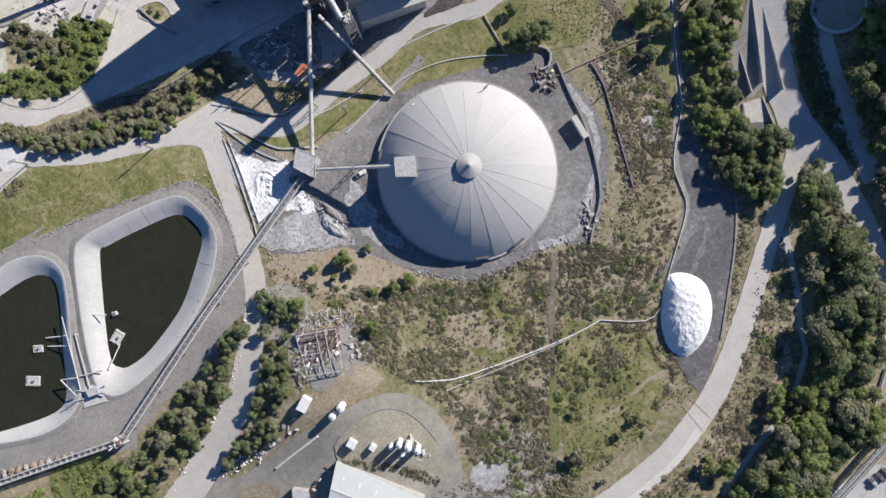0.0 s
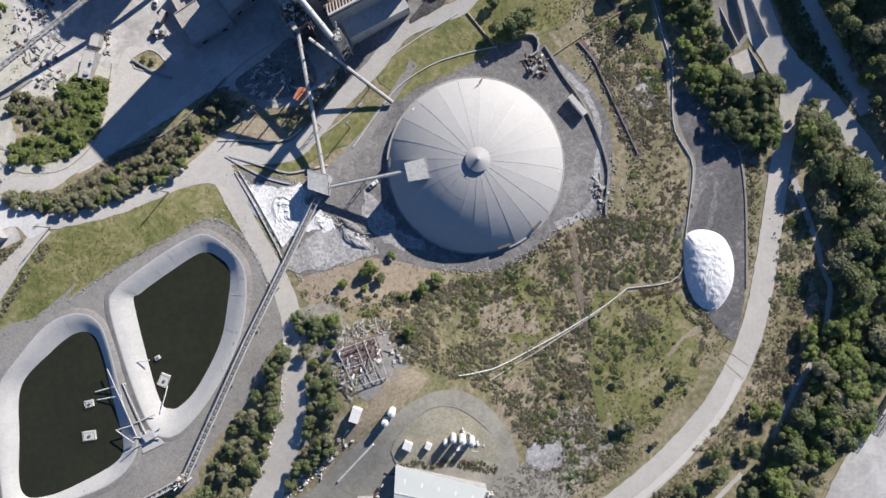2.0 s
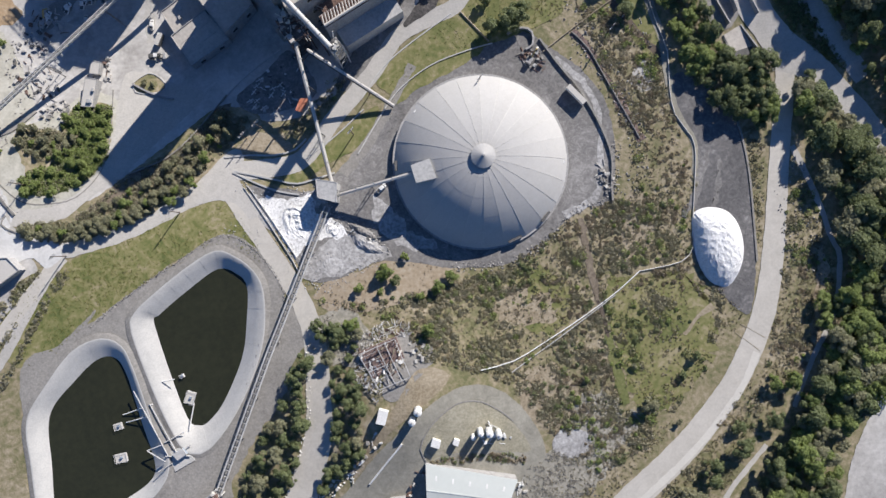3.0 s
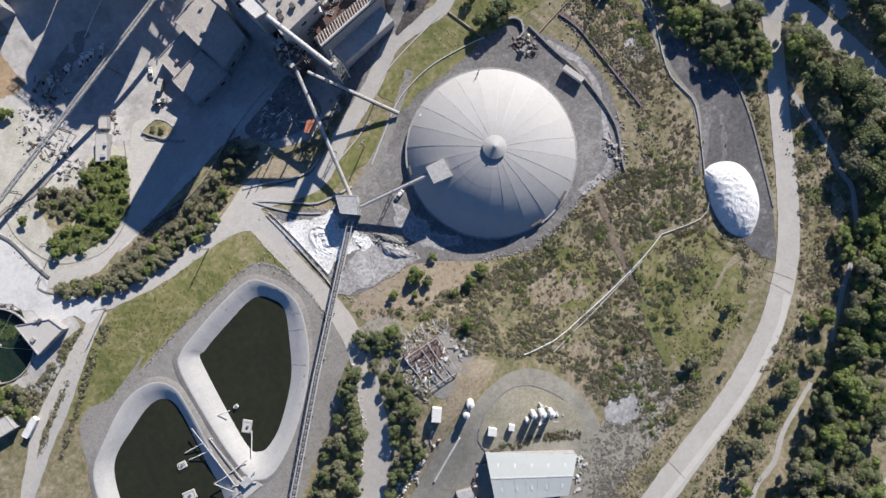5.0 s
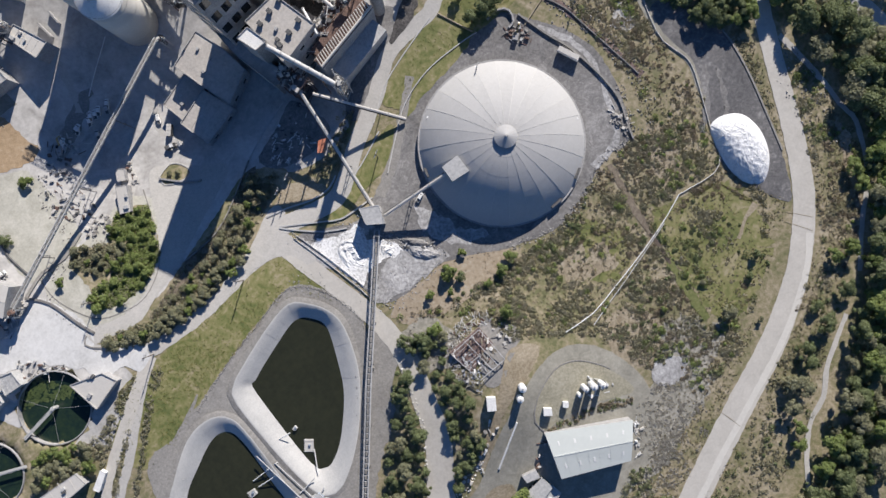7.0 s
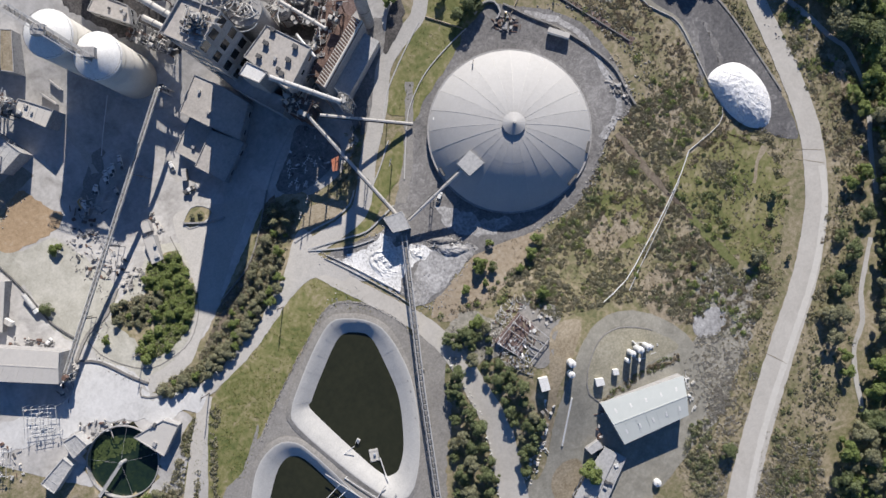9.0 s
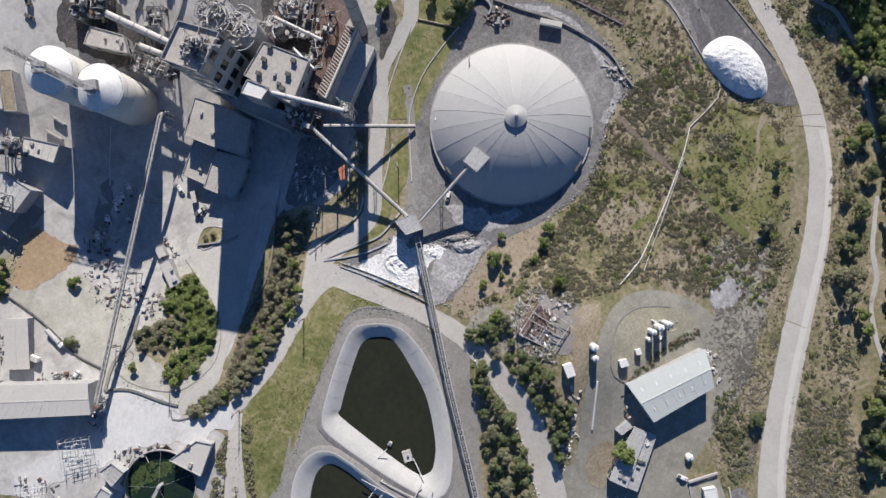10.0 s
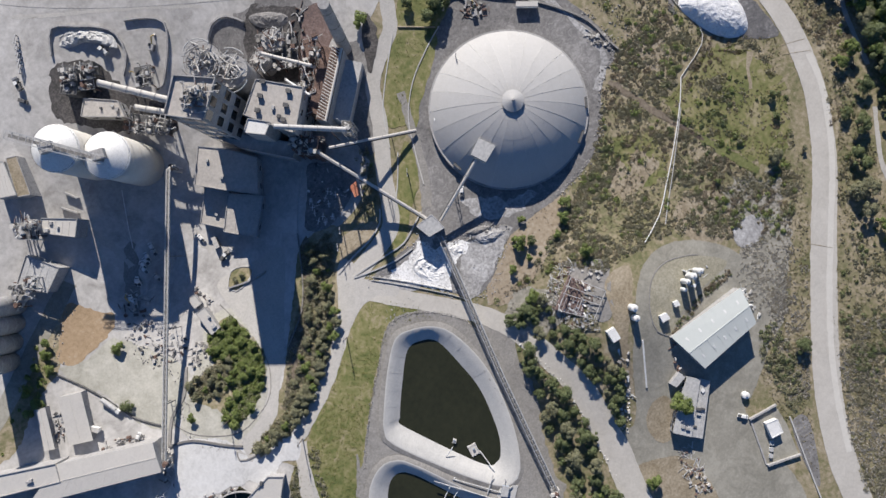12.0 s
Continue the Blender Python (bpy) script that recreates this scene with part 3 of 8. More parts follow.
strip("wheel_track", [(-133.5, 155), (-141, 139), (-148, 127), (-152, 110)], [3, 4, 5, 3], M_ROAD, 0.135, "paler wheel track on the shaded yard", "track", ragged=1.0)
strip("wheel_track", [(-176, 180), (-178, 158), (-183, 140)], [3, 4, 3], M_ROAD, 0.135, "paler wheel track on the dusty yard", "track", ragged=1.0)
strip("wheel_track", [(-98, 262), (-84, 243), (-60, 212), (-38, 180)], [2, 2, 2], M_ROAD, 0.135, "paler wheel track along the plant's edge", "track", ragged=0.6)
zone("dust_stain", [(-175.5, 150.7), (-170.6, 148.9), (-192.4, 129.5), (-204.2, 124.8), (-196.7, 136.6)], M_BERM, 0.13, "dark oily stain on the shaded yard", "stain", ragged=1.5)
zone("rust_yard", [(-10.5, 130.5), (-1.6, 121.4), (-12.8, 111), (-35.6, 108.4), (-54.5, 104.7), (-38.2, 118.7)], M_RUSTYARD, 0.17, "rust-stained yard beside the filter house", "yard", ragged=1.0)
# brown soil colour stands in for shade of the belt trees and tower
zone("shade_bank", [(-119, 67.3), (-147.3, 49.1), (-172.2, 42.0), (-187, 32.6), (-200.8, 25.0), (-199.4, 22.4), (-182.4, 28.3), (-164.7, 35), (-143.2, 45.1), (-117.5, 62.2)], M_BROWNSOIL, 0.24, "earth bank beside the ramp, darkened to paint the trees' shade", "ground", ragged=0.7)
# dark sheet carries the shade that lies over the substation yard
zone("substation_yard", [(-79.8, 86.6), (-69.8, 63.4), (-83.8, 56.6), (-100.8, 57.4), (-109.9, 63.2), (-110.7, 70.6), (-93.7, 79.3)], M_CLINKER, 0.21, "substation yard with its shade put into a dark ground colour", "yard")
zone("upper_yard", [(133.8, 99.9), (145.4, 99.2), (149.7, 73.6), (155.2, 50.3), (163.1, 34.7), (174, 21.6), (182.9, 3.3), (179, 3.3), (170.6, 15), (161.5, 17.6), (156.5, 13.6), (150.4, 24.2), (149.1, 37.3), (143.6, 45.2), (137.8, 63.5)], M_ROAD, 0.20, "pale paved yard beside the wood", "yard", ragged=0.4)
zone("far_yard", [(108.5, -245.2), (130.2, -210.3), (139, -192.9), (146.8, -174.8), (158.5, -158.7), (170.5, -146.1), (201, -126.8), (235.9, -123.4), (203.2, -266.8)], M_DUST, 0.14, "pale yard beyond the wood", "yard")


zone("red_bank", [(154.0, -69.3), (156.9, -82.6), (150.7, -96.1), (144.8, -113.7), (140.2, -112.9), (146.4, -93.5), (151.0, -80.0)], M_EARTH, 0.12, "bare reddish bank beside the footpath", "ground", ragged=1.5)
zone("hill_grass", [(48, -62), (66, -66), (86, -66), (92, -72), (98, -90), (88, -112), (66, -130), (50, -128), (46, -100)], M_GRASS, 0.08, "olive grass on the open hillside", "grass", ragged=4.0)
zone("hill_grass", [(16.1, -47.6), (32.6, -62.5), (19.2, -81.4), (-1, -72.1), (-1.2, -54.6)], M_GRASS, 0.075, "olive grass patch on the hillside", "grass", ragged=3.0)
zone("bare_patch", [(-0.8, -98.6), (16.1, -97.7), (22.6, -117), (8.4, -129), (-5.9, -115.1)], M_DIRT, 0.085, "tan bare patch on the hillside", "ground", ragged=3.0)
zone("bare_patch", [(-5.1, -56.6), (18.1, -61.9), (17.4, -75.9), (-5.2, -72.5)], M_DIRT, 0.085, "tan bare patch on the hillside", "ground", ragged=3.0)
zone("bare_patch", [(65.1, -25.9), (79.2, -29.8), (71.5, -51.6), (58.7, -51.6)], M_DIRT, 0.085, "tan bare patch on the hillside", "ground", ragged=3.0)
zone("brush_patch", [(29.2, -114.7), (42.5, -124.5), (22.4, -144.1), (7.1, -142.6), (7.4, -131.5)], M_BRUSHSOIL, 0.09, "grey brush patch on the hillside", "ground", ragged=3.0)


def pond(name, rim, water, label):
    outer = smooth_line(rim, True, 3.0)
    c = sum(outer, Vector((0, 0))) / len(outer)
    top = hg(c.x, c.y)
    shore = smooth_line(water, True, 1.5)
    n = len(outer)
    cw = sum(shore, Vector((0, 0))) / len(shore)
    inner = []
    m = len(shore)
    near = [min(range(m), key=lambda k: (shore[k] - o).length) for o in outer]
    for i in range(1, n):
        near[i] += m * round((near[i - 1] - near[i]) / m)
    turn = m * round((near[-1] - near[0]) / m)
    for i in range(n):
        span = [near[(i + k) % n] + turn * ((i + k) // n) for k in range(-5, 6)]
        k = sum(span) / len(span)
        lo = shore[math.floor(k) % m]
        inner.append(lo + (shore[(math.floor(k) + 1) % m] - lo) * (k % 1))
    base = thing(name, (c.x, c.y, top - 3.2), label, "pond")
    bm, rows = bmesh.new(), []
    for k, z in ((1.06, 0.2), (1.015, 1.0), (1.0, 1.0), (0.5, -1.1), (0.0, -3.2), (-0.12, -3.7)):
        row = []
        for o, s in zip(outer, inner):
            d = (o - s)
            q = s + d * k if k <= 1 else o + d.normalized() * (k - 1) * 60
            wave = 0.12 * noise.noise((q.x * 0.5, q.y * 0.5, 2)) if 0 < k < 1 else 0
            row.append(bm.verts.new((q.x - c.x, q.y - c.y, z + 3.2 + wave)))
        rows.append(row)
    for j, (a, b) in enumerate(zip(rows, rows[1:])):
        for i in range(n):
            f = bm.faces.new((a[i], a[(i + 1) % n], b[(i + 1) % n], b[i]))
            f.smooth = True
            f.material_index = 1 if j == 0 else 0
    bmesh.ops.recalc_face_normals(bm, faces=bm.faces[:])
    part("liner", bm, (M_LINER, M_BERM), base, "pale grey sheet liner on the pond bank")
    # seams of the liner sheets
    for i in range(0, n, 3):
        o, s = outer[i], inner[i]
        part("seam", beam((o.x - c.x, o.y - c.y, 4.22), (s.x - c.x, s.y - c.y, 0.03), 0.14, 0.05), M_LINER, base)
    bm = bmesh.new()
    bm.faces.new([bm.verts.new((p.x - c.x + (p.x - cw.x) * 0.015, p.y - c.y + (p.y - cw.y) * 0.015, 0)) for p in shore])
    bmesh.ops.triangulate(bm, faces=bm.faces[:])
    bm.normal_update()
    for f in bm.faces:
        if f.normal.z < 0:
            f.normal_flip()
    part("water", bm, M_WATER, base, "still dark green water")
    return base


pond("settling_pond", POND_A, POND_A_WATER, "lined pond of dark green water beside a conveyor")
pond("settling_pond", POND_B, POND_B_WATER, "lined pond of dark green water with two floats")

# roads
strip("haul_road", [(-86.2, -275), (-76.7, -262.6), (-60.5, -241.4), (-37.9, -220.2), (-13.2, -202.2), (12.4, -185.6), (38.2, -169.5), (64.4, -153.9), (81.6, -141.1), (99.8, -124.4), (116.2, -102.5), (125.3, -84.4), (132.5, -64.2), (139, -42.7), (145, -21.2), (150.6, -2.4), (154.1, 11), (156.7, 21)], [15, 15, 15, 14.5, 13.5, 12, 11, 10, 9], M_PALEROAD, 0.20, "pale concrete haul road")
strip("road_lane", [(-57.9, -245.6), (-35.6, -223.8), (-11.5, -204.8), (14, -188.2), (40.2, -172.6), (66.5, -157.3), (83.8, -144.7), (102.2, -128.2), (112.8, -113.4)], 3.2, M_CONC, 0.24, "lighter worn strip of the haul road", "lane")
strip("road_joint", [(107.9, -97.7), (113.2, -102.6), (118.2, -107.3)], 0.3, M_DIRT, 0.27, "dark joint across the haul road", "joint", ragged=0.05)
strip("road_joint", [(104.9, -101.4), (109.5, -107.2), (114.6, -113.2)], 0.3, M_DIRT, 0.27, "dark joint across the haul road", "joint", ragged=0.05)
strip("road_joint", [(25, -166.2), (28.1, -173.2), (30.7, -180)], 0.25, M_DIRT, 0.27, "dark joint across the haul road", "joint", ragged=0.05)
strip("side_road", [(156.7, 21), (151.6, 37.3), (144.4, 55.6), (139.1, 73.9), (136.7, 89.4), (134.6, 110.1)], [11, 13, 10, 9], M_ROAD, 0.24, "pale road beside the trees")
strip("side_road", [(153.4, 26.8), (166.6, 19), (177.7, 3.2), (189, -15.2), (197.9, -36.4), (202.6, -57.8), (207.2, -84.5)], [16, 12, 10, 10], M_ROAD, 0.22, "pale road through the shaded wood")
strip("side_road", [(163, 78), (167.4, 60.2), (175, 42.3), (184.1, 21.6), (191.6, 6)], [8, 10, 9], M_ROAD, 0.22, "shaded road below the round basin")
strip("plant_road", [(-123.8, 23.8), (-142.7, 22.2), (-164.1, 15.9), (-183.4, 12.4), (-198.7, 11.1), (-213.9, 12.4), (-230.6, 21.8), (-247.7, 40.3)], [9, 7, 7, 8, 9], M_ROAD, 0.20, "dappled pale service road", ragged=0.5)
strip("plant_road", [(-127.6, 32.6), (-115.5, 30.9), (-99.5, 28.7), (-86.8, 28.6), (-77.6, 34.3), (-63.5, 46.8), (-41.2, 63.6), (-24.9, 78.1), (-6.9, 83.3), (5.6, 85.9), (17.5, 95.4), (36.7, 110.2)], [10, 9, 8, 8], M_ROAD, 0.22, "pale road between the plant and the dome")
strip("plant_road", [(-130.6, 34.5), (-123.8, 23.8), (-114.4, 0.4), (-105.2, -22.8), (-99.4, -40.6), (-97.4, -60.7), (-100.6, -83.8), (-105.4, -104.7), (-116.2, -125.4), (-124.9, -140.7), (-134.6, -154), (-147.9, -173.1)], [10, 9, 10, 13, 15, 16], M_PALEROAD, 0.24, "pale road past the conveyor and the trees")
strip("plant_road", [(-210.5, 8.6), (-220.1, 0.4), (-229.5, -7.2), (-239.5, -15.8), (-250.4, -25), (-262.5, -36.7), (-272.1, -51.2), (-284.3, -70.7)], [7, 7, 6, 5, 4.5], M_PALEROAD, 0.22, "narrow pale track beside the pump house")
strip("plant_road", [(-215.2, 4.5), (-225, -6.7), (-234.8, -17.9), (-247.5, -32.5), (-261.6, -46.5), (-273.3, -60), (-286.7, -75.9)], [5, 5, 5], M_ROAD, 0.21, "narrow pale track beside the grass field")
strip("shaded_road", [(-206.6, 165.1), (-226.6, 162), (-252.9, 158.1), (-279.1, 154.5), (-307.1, 153.9)], [9, 9, 9], M_YARD, 0.22, "grey road in the shade of the plant")
strip("loop_road", [(-117, -144.7), (-98.5, -139.2), (-76.4, -121.6), (-55.9, -108.7), (-38.3, -100.5), (-22.9, -101.1), (-10.6, -112.9), (-2.9, -132.2), (-6.7, -149.2), (-18.5, -164.7), (-36.9, -175.5), (-62.4, -180.6)], [8, 7, 7, 8, 9], M_YARD, 0.16, "grey gravel loop road round the tanks")
strip("dirt_track", [(96.9, 95.5), (98.3, 78.3), (99.7, 60.5), (101.6, 46.1), (100.3, 30.4), (100.1, 13), (103.5, 1), (105.8, -5.7), (103.4, -19.1), (101.9, -29.8)], [4.5, 4, 3.5, 2.5], M_YARD, 0.16, "grey dirt track on the slope", "track")
strip("foot_path", [(151.8, -18.4), (155.3, -31.7), (159, -50.4), (160.9, -66.5), (162.9, -77.2), (156.6, -97.4), (150.6, -108.2), (138.7, -122.8), (124.8, -143.7)], [3.0, 2.6, 2.4], M_ROAD, 0.16, "pale footpath in the wood", "path")
strip("foot_path", [(107.3, -158.8), (94.1, -169.1), (84, -177.7), (75.3, -188.8), (63.5, -196.1), (53.8, -208), (42.8, -227.5)], [2.4, 2.8, 2.6, 2.4], M_ROAD, 0.18, "pale footpath in the wood", "path")
strip("gully", [(63.1, 92.9), (71.8, 83), (80.5, 72.4), (87.1, 58.3), (98.9, 38.4)], 3.5, M_BARK, 0.14, "dark erosion gully on the slope", "gully", ragged=0.9)
strip("gully", [(59.6, 60.7), (65.4, 50), (70.7, 34), (76, 16.7), (81.4, 0.7)], [3.0, 4.0, 3.5], M_RUSTYARD, 0.15, "dark eroded bank on the slope", "gully", ragged=0.8)
strip("green_track", [(43.4, -88), (43.6, -98), (44.2, -110), (44.6, -124)], [3, 4.5, 5, 3], M_GREEN, 0.14, "overgrown green track down the hillside", "track", ragged=0.9)
zone("lime_spill", [(-108.9, 14.7), (-94.1, 11.2), (-83, 10.9), (-82.9, 1.9), (-74.9, -3.9), (-70.6, -12), (-81.3, -12.2), (-91.8, -12.6), (-97.5, -17.9), (-103.8, -3.9)], M_WHITE, 0.20, "bright white lime dust spilt on gravel", "spill", ragged=1.6)
zone("pale_spill", [(-70.6, -12), (-57.7, -18.3), (-51.6, -27), (-67, -29.4), (-83.9, -31), (-96.5, -28.1), (-91.2, -19.4), (-80.8, -12.9)], M_CLINKER_PALE, 0.18, "whitish dust trodden into dark gravel", "spill", ragged=1.6)
zone("pale_spill", [(-117.8, 20.2), (-107.6, 15.5), (-92, 10.8), (-81.7, 11.7), (-76.4, 6), (-93.9, 2.3), (-107.2, -2.4)], M_CLINKER_PALE, 0.17, "whitish dust trodden into dark gravel", "spill", ragged=1.2)
zone("pale_spill", [(-51.5, 3.5), (-38.7, -17.2), (-28.1, -28.5), (-42, -26.4), (-53.8, -15.9), (-56, -6.5)], M_CLINKER_PALE, 0.17, "pale dust in the dome's shade", "spill", ragged=1.6)
strip("apron_track", [(-20.7, 62.8), (-46.7, 33.6), (-66, 17.4)], [4, 5, 6], M_BERM, 0.17, "paler wheel track round the dome", "track", ragged=0.6)
strip("apron_track", [(48.4, 49.9), (62.5, 26.7), (59.9, -0.9), (53.5, -20.2), (35.5, -27.2)], [3, 3, 4], M_CLINKER_PALE, 0.17, "paler wheel track round the dome", "track", ragged=0.8)


def kerb(name, points, w, h, mat, label, category="kerb", step=4.0, lift=0.15):
    """A continuous kerb or low wall along a line on the ground."""
    line = smooth_line(points, step=step)
    bm, rows = bmesh.new(), []
    for i, p in enumerate(line):
        d = (line[min(i + 1, len(line) - 1)] - line[max(i - 1, 0)]).normalized()
        s = Vector((-d.y, d.x)) * w / 2
        a, b = p + s, p - s
        g = hg(p.x, p.y)
        rows.append([bm.verts.new(v) for v in ((a.x, a.y, g - 0.5), (a.x, a.y, g + h + lift), (b.x, b.y, g + h + lift), (b.x, b.y, g - 0.5))])
    for a, b in zip(rows, rows[1:]):
        for k in range(3):
            bm.faces.new((a[k], a[k + 1], b[k + 1], b[k]))
    bm.faces.new(rows[0])
    bm.faces.new(rows[-1][::-1])
    bmesh.ops.recalc_face_normals(bm, faces=bm.faces[:])
    return tagged(link_mesh(name, bm, mat), label, category, kind="structure")


kerb("kerb", [(-119.5, 31.4), (-111.4, 27.9), (-98, 21.6), (-89.2, 17.9), (-76.8, 18.4), (-70, 19)], 0.8, 0.6, M_LINER, "pale concrete kerb along the verge")
kerb("kerb", [(-120, 31.1), (-111.3, 24.3), (-100, 16.7), (-89.4, 12.4)], 0.8, 0.6, M_LINER, "pale concrete kerb along the verge")
kerb("kerb", [(-122.8, 39.5), (-110.7, 37.8), (-97.8, 34.7), (-87.1, 35.1), (-80.5, 39.2)], 0.8, 0.6, M_LINER, "pale concrete kerb of the plant road")
kerb("kerb", [(-49.2, 46.9), (-65, 37.4), (-83.3, 28.9)], 0.6, 0.3, M_LINER, "pale concrete kerb of the plant road")
kerb("kerb", [(3.8, 83), (-18.8, 73.7), (-35, 65.2), (-49.3, 52)], 0.6, 0.3, M_LINER, "pale concrete kerb of the plant road")

kerb("kerb", [(-84.6, 88.7), (-102.2, 81.1), (-116, 72.5)], 0.5, 0.3, M_LINER, "thin kerb on the shaded bank")
kerb("ramp_kerb", [(-174.1, 88.7), (-178.3, 64.8), (-184.7, 47.1), (-198.1, 36.4), (-209.4, 35.5), (-223.2, 38.6), (-232.6, 48.6), (-239.3, 61.7), (-240.5, 73.6)], 0.6, 0.15, M_BERM, "low earth-stained wall round the grove", "wall")
kerb("bank_wall", [(-116.6, 72.1), (-128.3, 62.1), (-140.2, 52.6), (-151.5, 46.2), (-163.1, 43.5), (-172.2, 42.0)], 0.6, 1.0, M_BERM, "dark wall between ramp and planted bank", "wall")
kerb("kerb", [(-58.7, -208), (-68.2, -220.4), (-80, -236), (-90.7, -250.5)], 0.7, 0.5, M_LINER, "pale concrete kerb beside the haul road")
kerb("kerb", [(-218.4, 22.3), (-230.5, 25.6), (-236.4, 31), (-233.5, 34.8)], 0.8, 0.5, M_BERM, "dark kerb round the end of the shrub belt")
kerb("kerb", [(-163.3, 90.4), (-155.6, 93.8), (-149.8, 90), (-147.3, 83.6), (-154.5, 81.9), (-163.1, 84.8), (-163.5, 90.2)], 0.5, 0.5, M_LINER, "pale rim of the green bed")
kerb("dome_kerb", [(-56.5, 25.6), (-44.1, 38.8), (-30.6, 51.6), (-12.4, 60.1), (6.9, 63.1), (20.1, 63.7)], 0.5, 0.5, M_LINER, "pale ring kerb of the dome apron")
kerb("guard_rail", [(-116, 22.4), (-108.2, 4.3), (-99.3, -19.1), (-97, -28.4)], 0.28, 0.6, M_METAL, "grey steel guard rail along the road", "guard rail", lift=0.2)
kerb("guard_rail", [(-113.9, 22.6), (-106.3, 5.4), (-97.2, -17.8)], 0.28, 0.6, M_METAL, "grey steel guard rail along the road", "guard rail", lift=0.2)
kerb("retaining_wall", [(43, 60.5), (49.9, 44.5), (56.8, 31.2), (62.5, 12.5), (64.6, -3.6), (61.6, -17), (60.3, -25.1)], 0.9, 1.1, M_BERM, "dirt-stained retaining wall behind the dome apron", "wall")
kerb("retaining_wall", [(59.1, 60.2), (65.1, 50.6), (70.1, 34.8), (75.2, 18), (80, 2)], 0.5, 0.7, M_ROCK, "low dirt-stained wall on the slope", "wall")
kerb("retaining_wall", [(128, 2.7), (129.1, -10.7), (128.6, -26.7), (126.3, -45.5), (122.9, -69.7)], 0.9, 0.4, M_BERM, "low bank of dark gravel beside the pile yard", "bank")
def ramp_wall(a, b, h, label):
    """A concrete wall that rises from the ground at a to height h at b."""
    u = Vector((b[0] - a[0], b[1] - a[1], 0)).normalized()
    side = Vector((-u.y, u.x, 0)) * 0.3
    bm = bmesh.new()
    rows = [[Vector((p[0], p[1], hg(*p) + z)) + side * k for k, z in ((1, -0.5), (1, top), (-1, top), (-1, -0.5))] for p, top in ((a, 0.25), (b, h))]
    v = [[bm.verts.new(q) for q in r] for r in rows]
    for i in range(4):
        bm.faces.new((v[0][i], v[0][(i + 1) % 4], v[1][(i + 1) % 4], v[1][i]))
    bm.faces.new(v[0])
    bm.faces.new(v[1][::-1])
    bmesh.ops.recalc_face_normals(bm, faces=bm.faces[:])
    return tagged(link_mesh("retaining_wall", bm, M_WALL), label, "wall", kind="structure")


for a, b, h in (((128.6, 66), (133.4, 46), 3.4), ((132.5, 96), (138.1, 51), 3.6), ((138.2, 86), (147.6, 47.5), 3.4)):
    ramp_wall(a, b, h, "concrete ramp wall beside the wood")
ramp_wall((139.6, 44.7), (144.6, 30.8), 2.6, "concrete side wall of the loading bay")
ramp_wall((130.2, 41.5), (132.9, 29.6), 1.2, "low concrete side wall of the loading bay")
kerb("yard_edge", [(-211.9, 84.5), (-224.8, 76.6), (-238, 75.2), (-251, 67.9)], 1.6, 0.6, M_BERM, "dark edge of the sand yard", "bank")
kerb("yard_edge", [(-251, 67.9), (-241.9, 59.1), (-233.9, 42), (-229.3, 33.8)], 1.2, 0.9, M_ROCK, "rubble edge of the light yard", "bank")
kerb("loop_edge", [(-55.8, -129.1), (-58, -120.7), (-51, -111), (-36.5, -103.4), (-24.4, -105.5), (-14.6, -114.5), (-11.5, -118.9)], 0.6, 0.25, M_BERM, "gravel edge round the tank island", "kerb")


def pipeline(name, points, r, label, mat=None, lift=0.5, step=6.0):
    """A pipe of straight lengths lying on the ground."""
    line = smooth_line(points, step=step)
    c = line[0]
    base = thing(name, (c.x, c.y, hg(c.x, c.y)), label, "pipe")
    z0 = hg(c.x, c.y)
    for i, (a, b) in enumerate(zip(line, line[1:])):
        d = (b - a) * 0.012
        p, q = a + d, b - d
        part("pipe_length", rod((p.x - c.x, p.y - c.y, hg(p.x, p.y) - z0 + lift), (q.x - c.x, q.y - c.y, hg(q.x, q.y) - z0 + lift), r, 8), mat or M_WHITEPAINT, base)
    return base


pipeline("slurry_pipe", [(65.4, -61.7), (54.3, -68.1), (41, -74.2), (27.6, -79.7), (11.6, -85.4), (-4.4, -90.4), (-21.5, -90.8)], 0.28, "white pipe lying across the hillside scrub")
pipeline("slurry_pipe", [(51.6, -70.3), (35.6, -77.7), (17, -85.9), (3.6, -91.2), (-7, -95.6)], 0.24, "thin pale pipe lying across the hillside scrub", M_LINER)
pipeline("slurry_pipe", [(65.4, -61.7), (72.9, -61.9), (86.6, -61.7), (93.8, -55.7), (96.8, -42.2), (100.1, -30.1), (104.6, -13.2), (105, -3.5), (99.4, 9.5), (99.7, 23.2), (102.5, 40), (100.4, 54.4), (98.1, 74.8), (96.8, 90.2)], 0.26, "pale pipe along the dirt track", M_ROOF)
pipeline("field_pipe", [(43.1, 53.8), (60.4, 62), (81.5, 71.1), (91.6, 74)], 0.3, "tan pipe lying across the rough slope", M_DIRT)
pipeline("yard_pipe", [(-148.2, 168.8), (-156.4, 162.2), (-165, 155.1), (-173.3, 147.2)], 0.22, "thin white hose lying on the shaded yard", M_WHITEPAINT)
pipeline("lane_pipe", [(-66, -116.2), (-75.1, -123.7), (-86.2, -133)], 0.5, "white pipe lying beside the dirt lane", M_WHITEPAINT)
pipeline("field_pipe", [(8.2, 82.6), (18.6, 64.9)], 0.45, "tan pipe lying across dry grass", M_DIRT)
pipeline("yard_pipe", [(-251, 140.7), (-249.2, 125.2), (-248.6, 110.2), (-248.6, 92.3), (-244.4, 78.2)], 0.6, "dark pipeline across the sand yard", M_DARK)


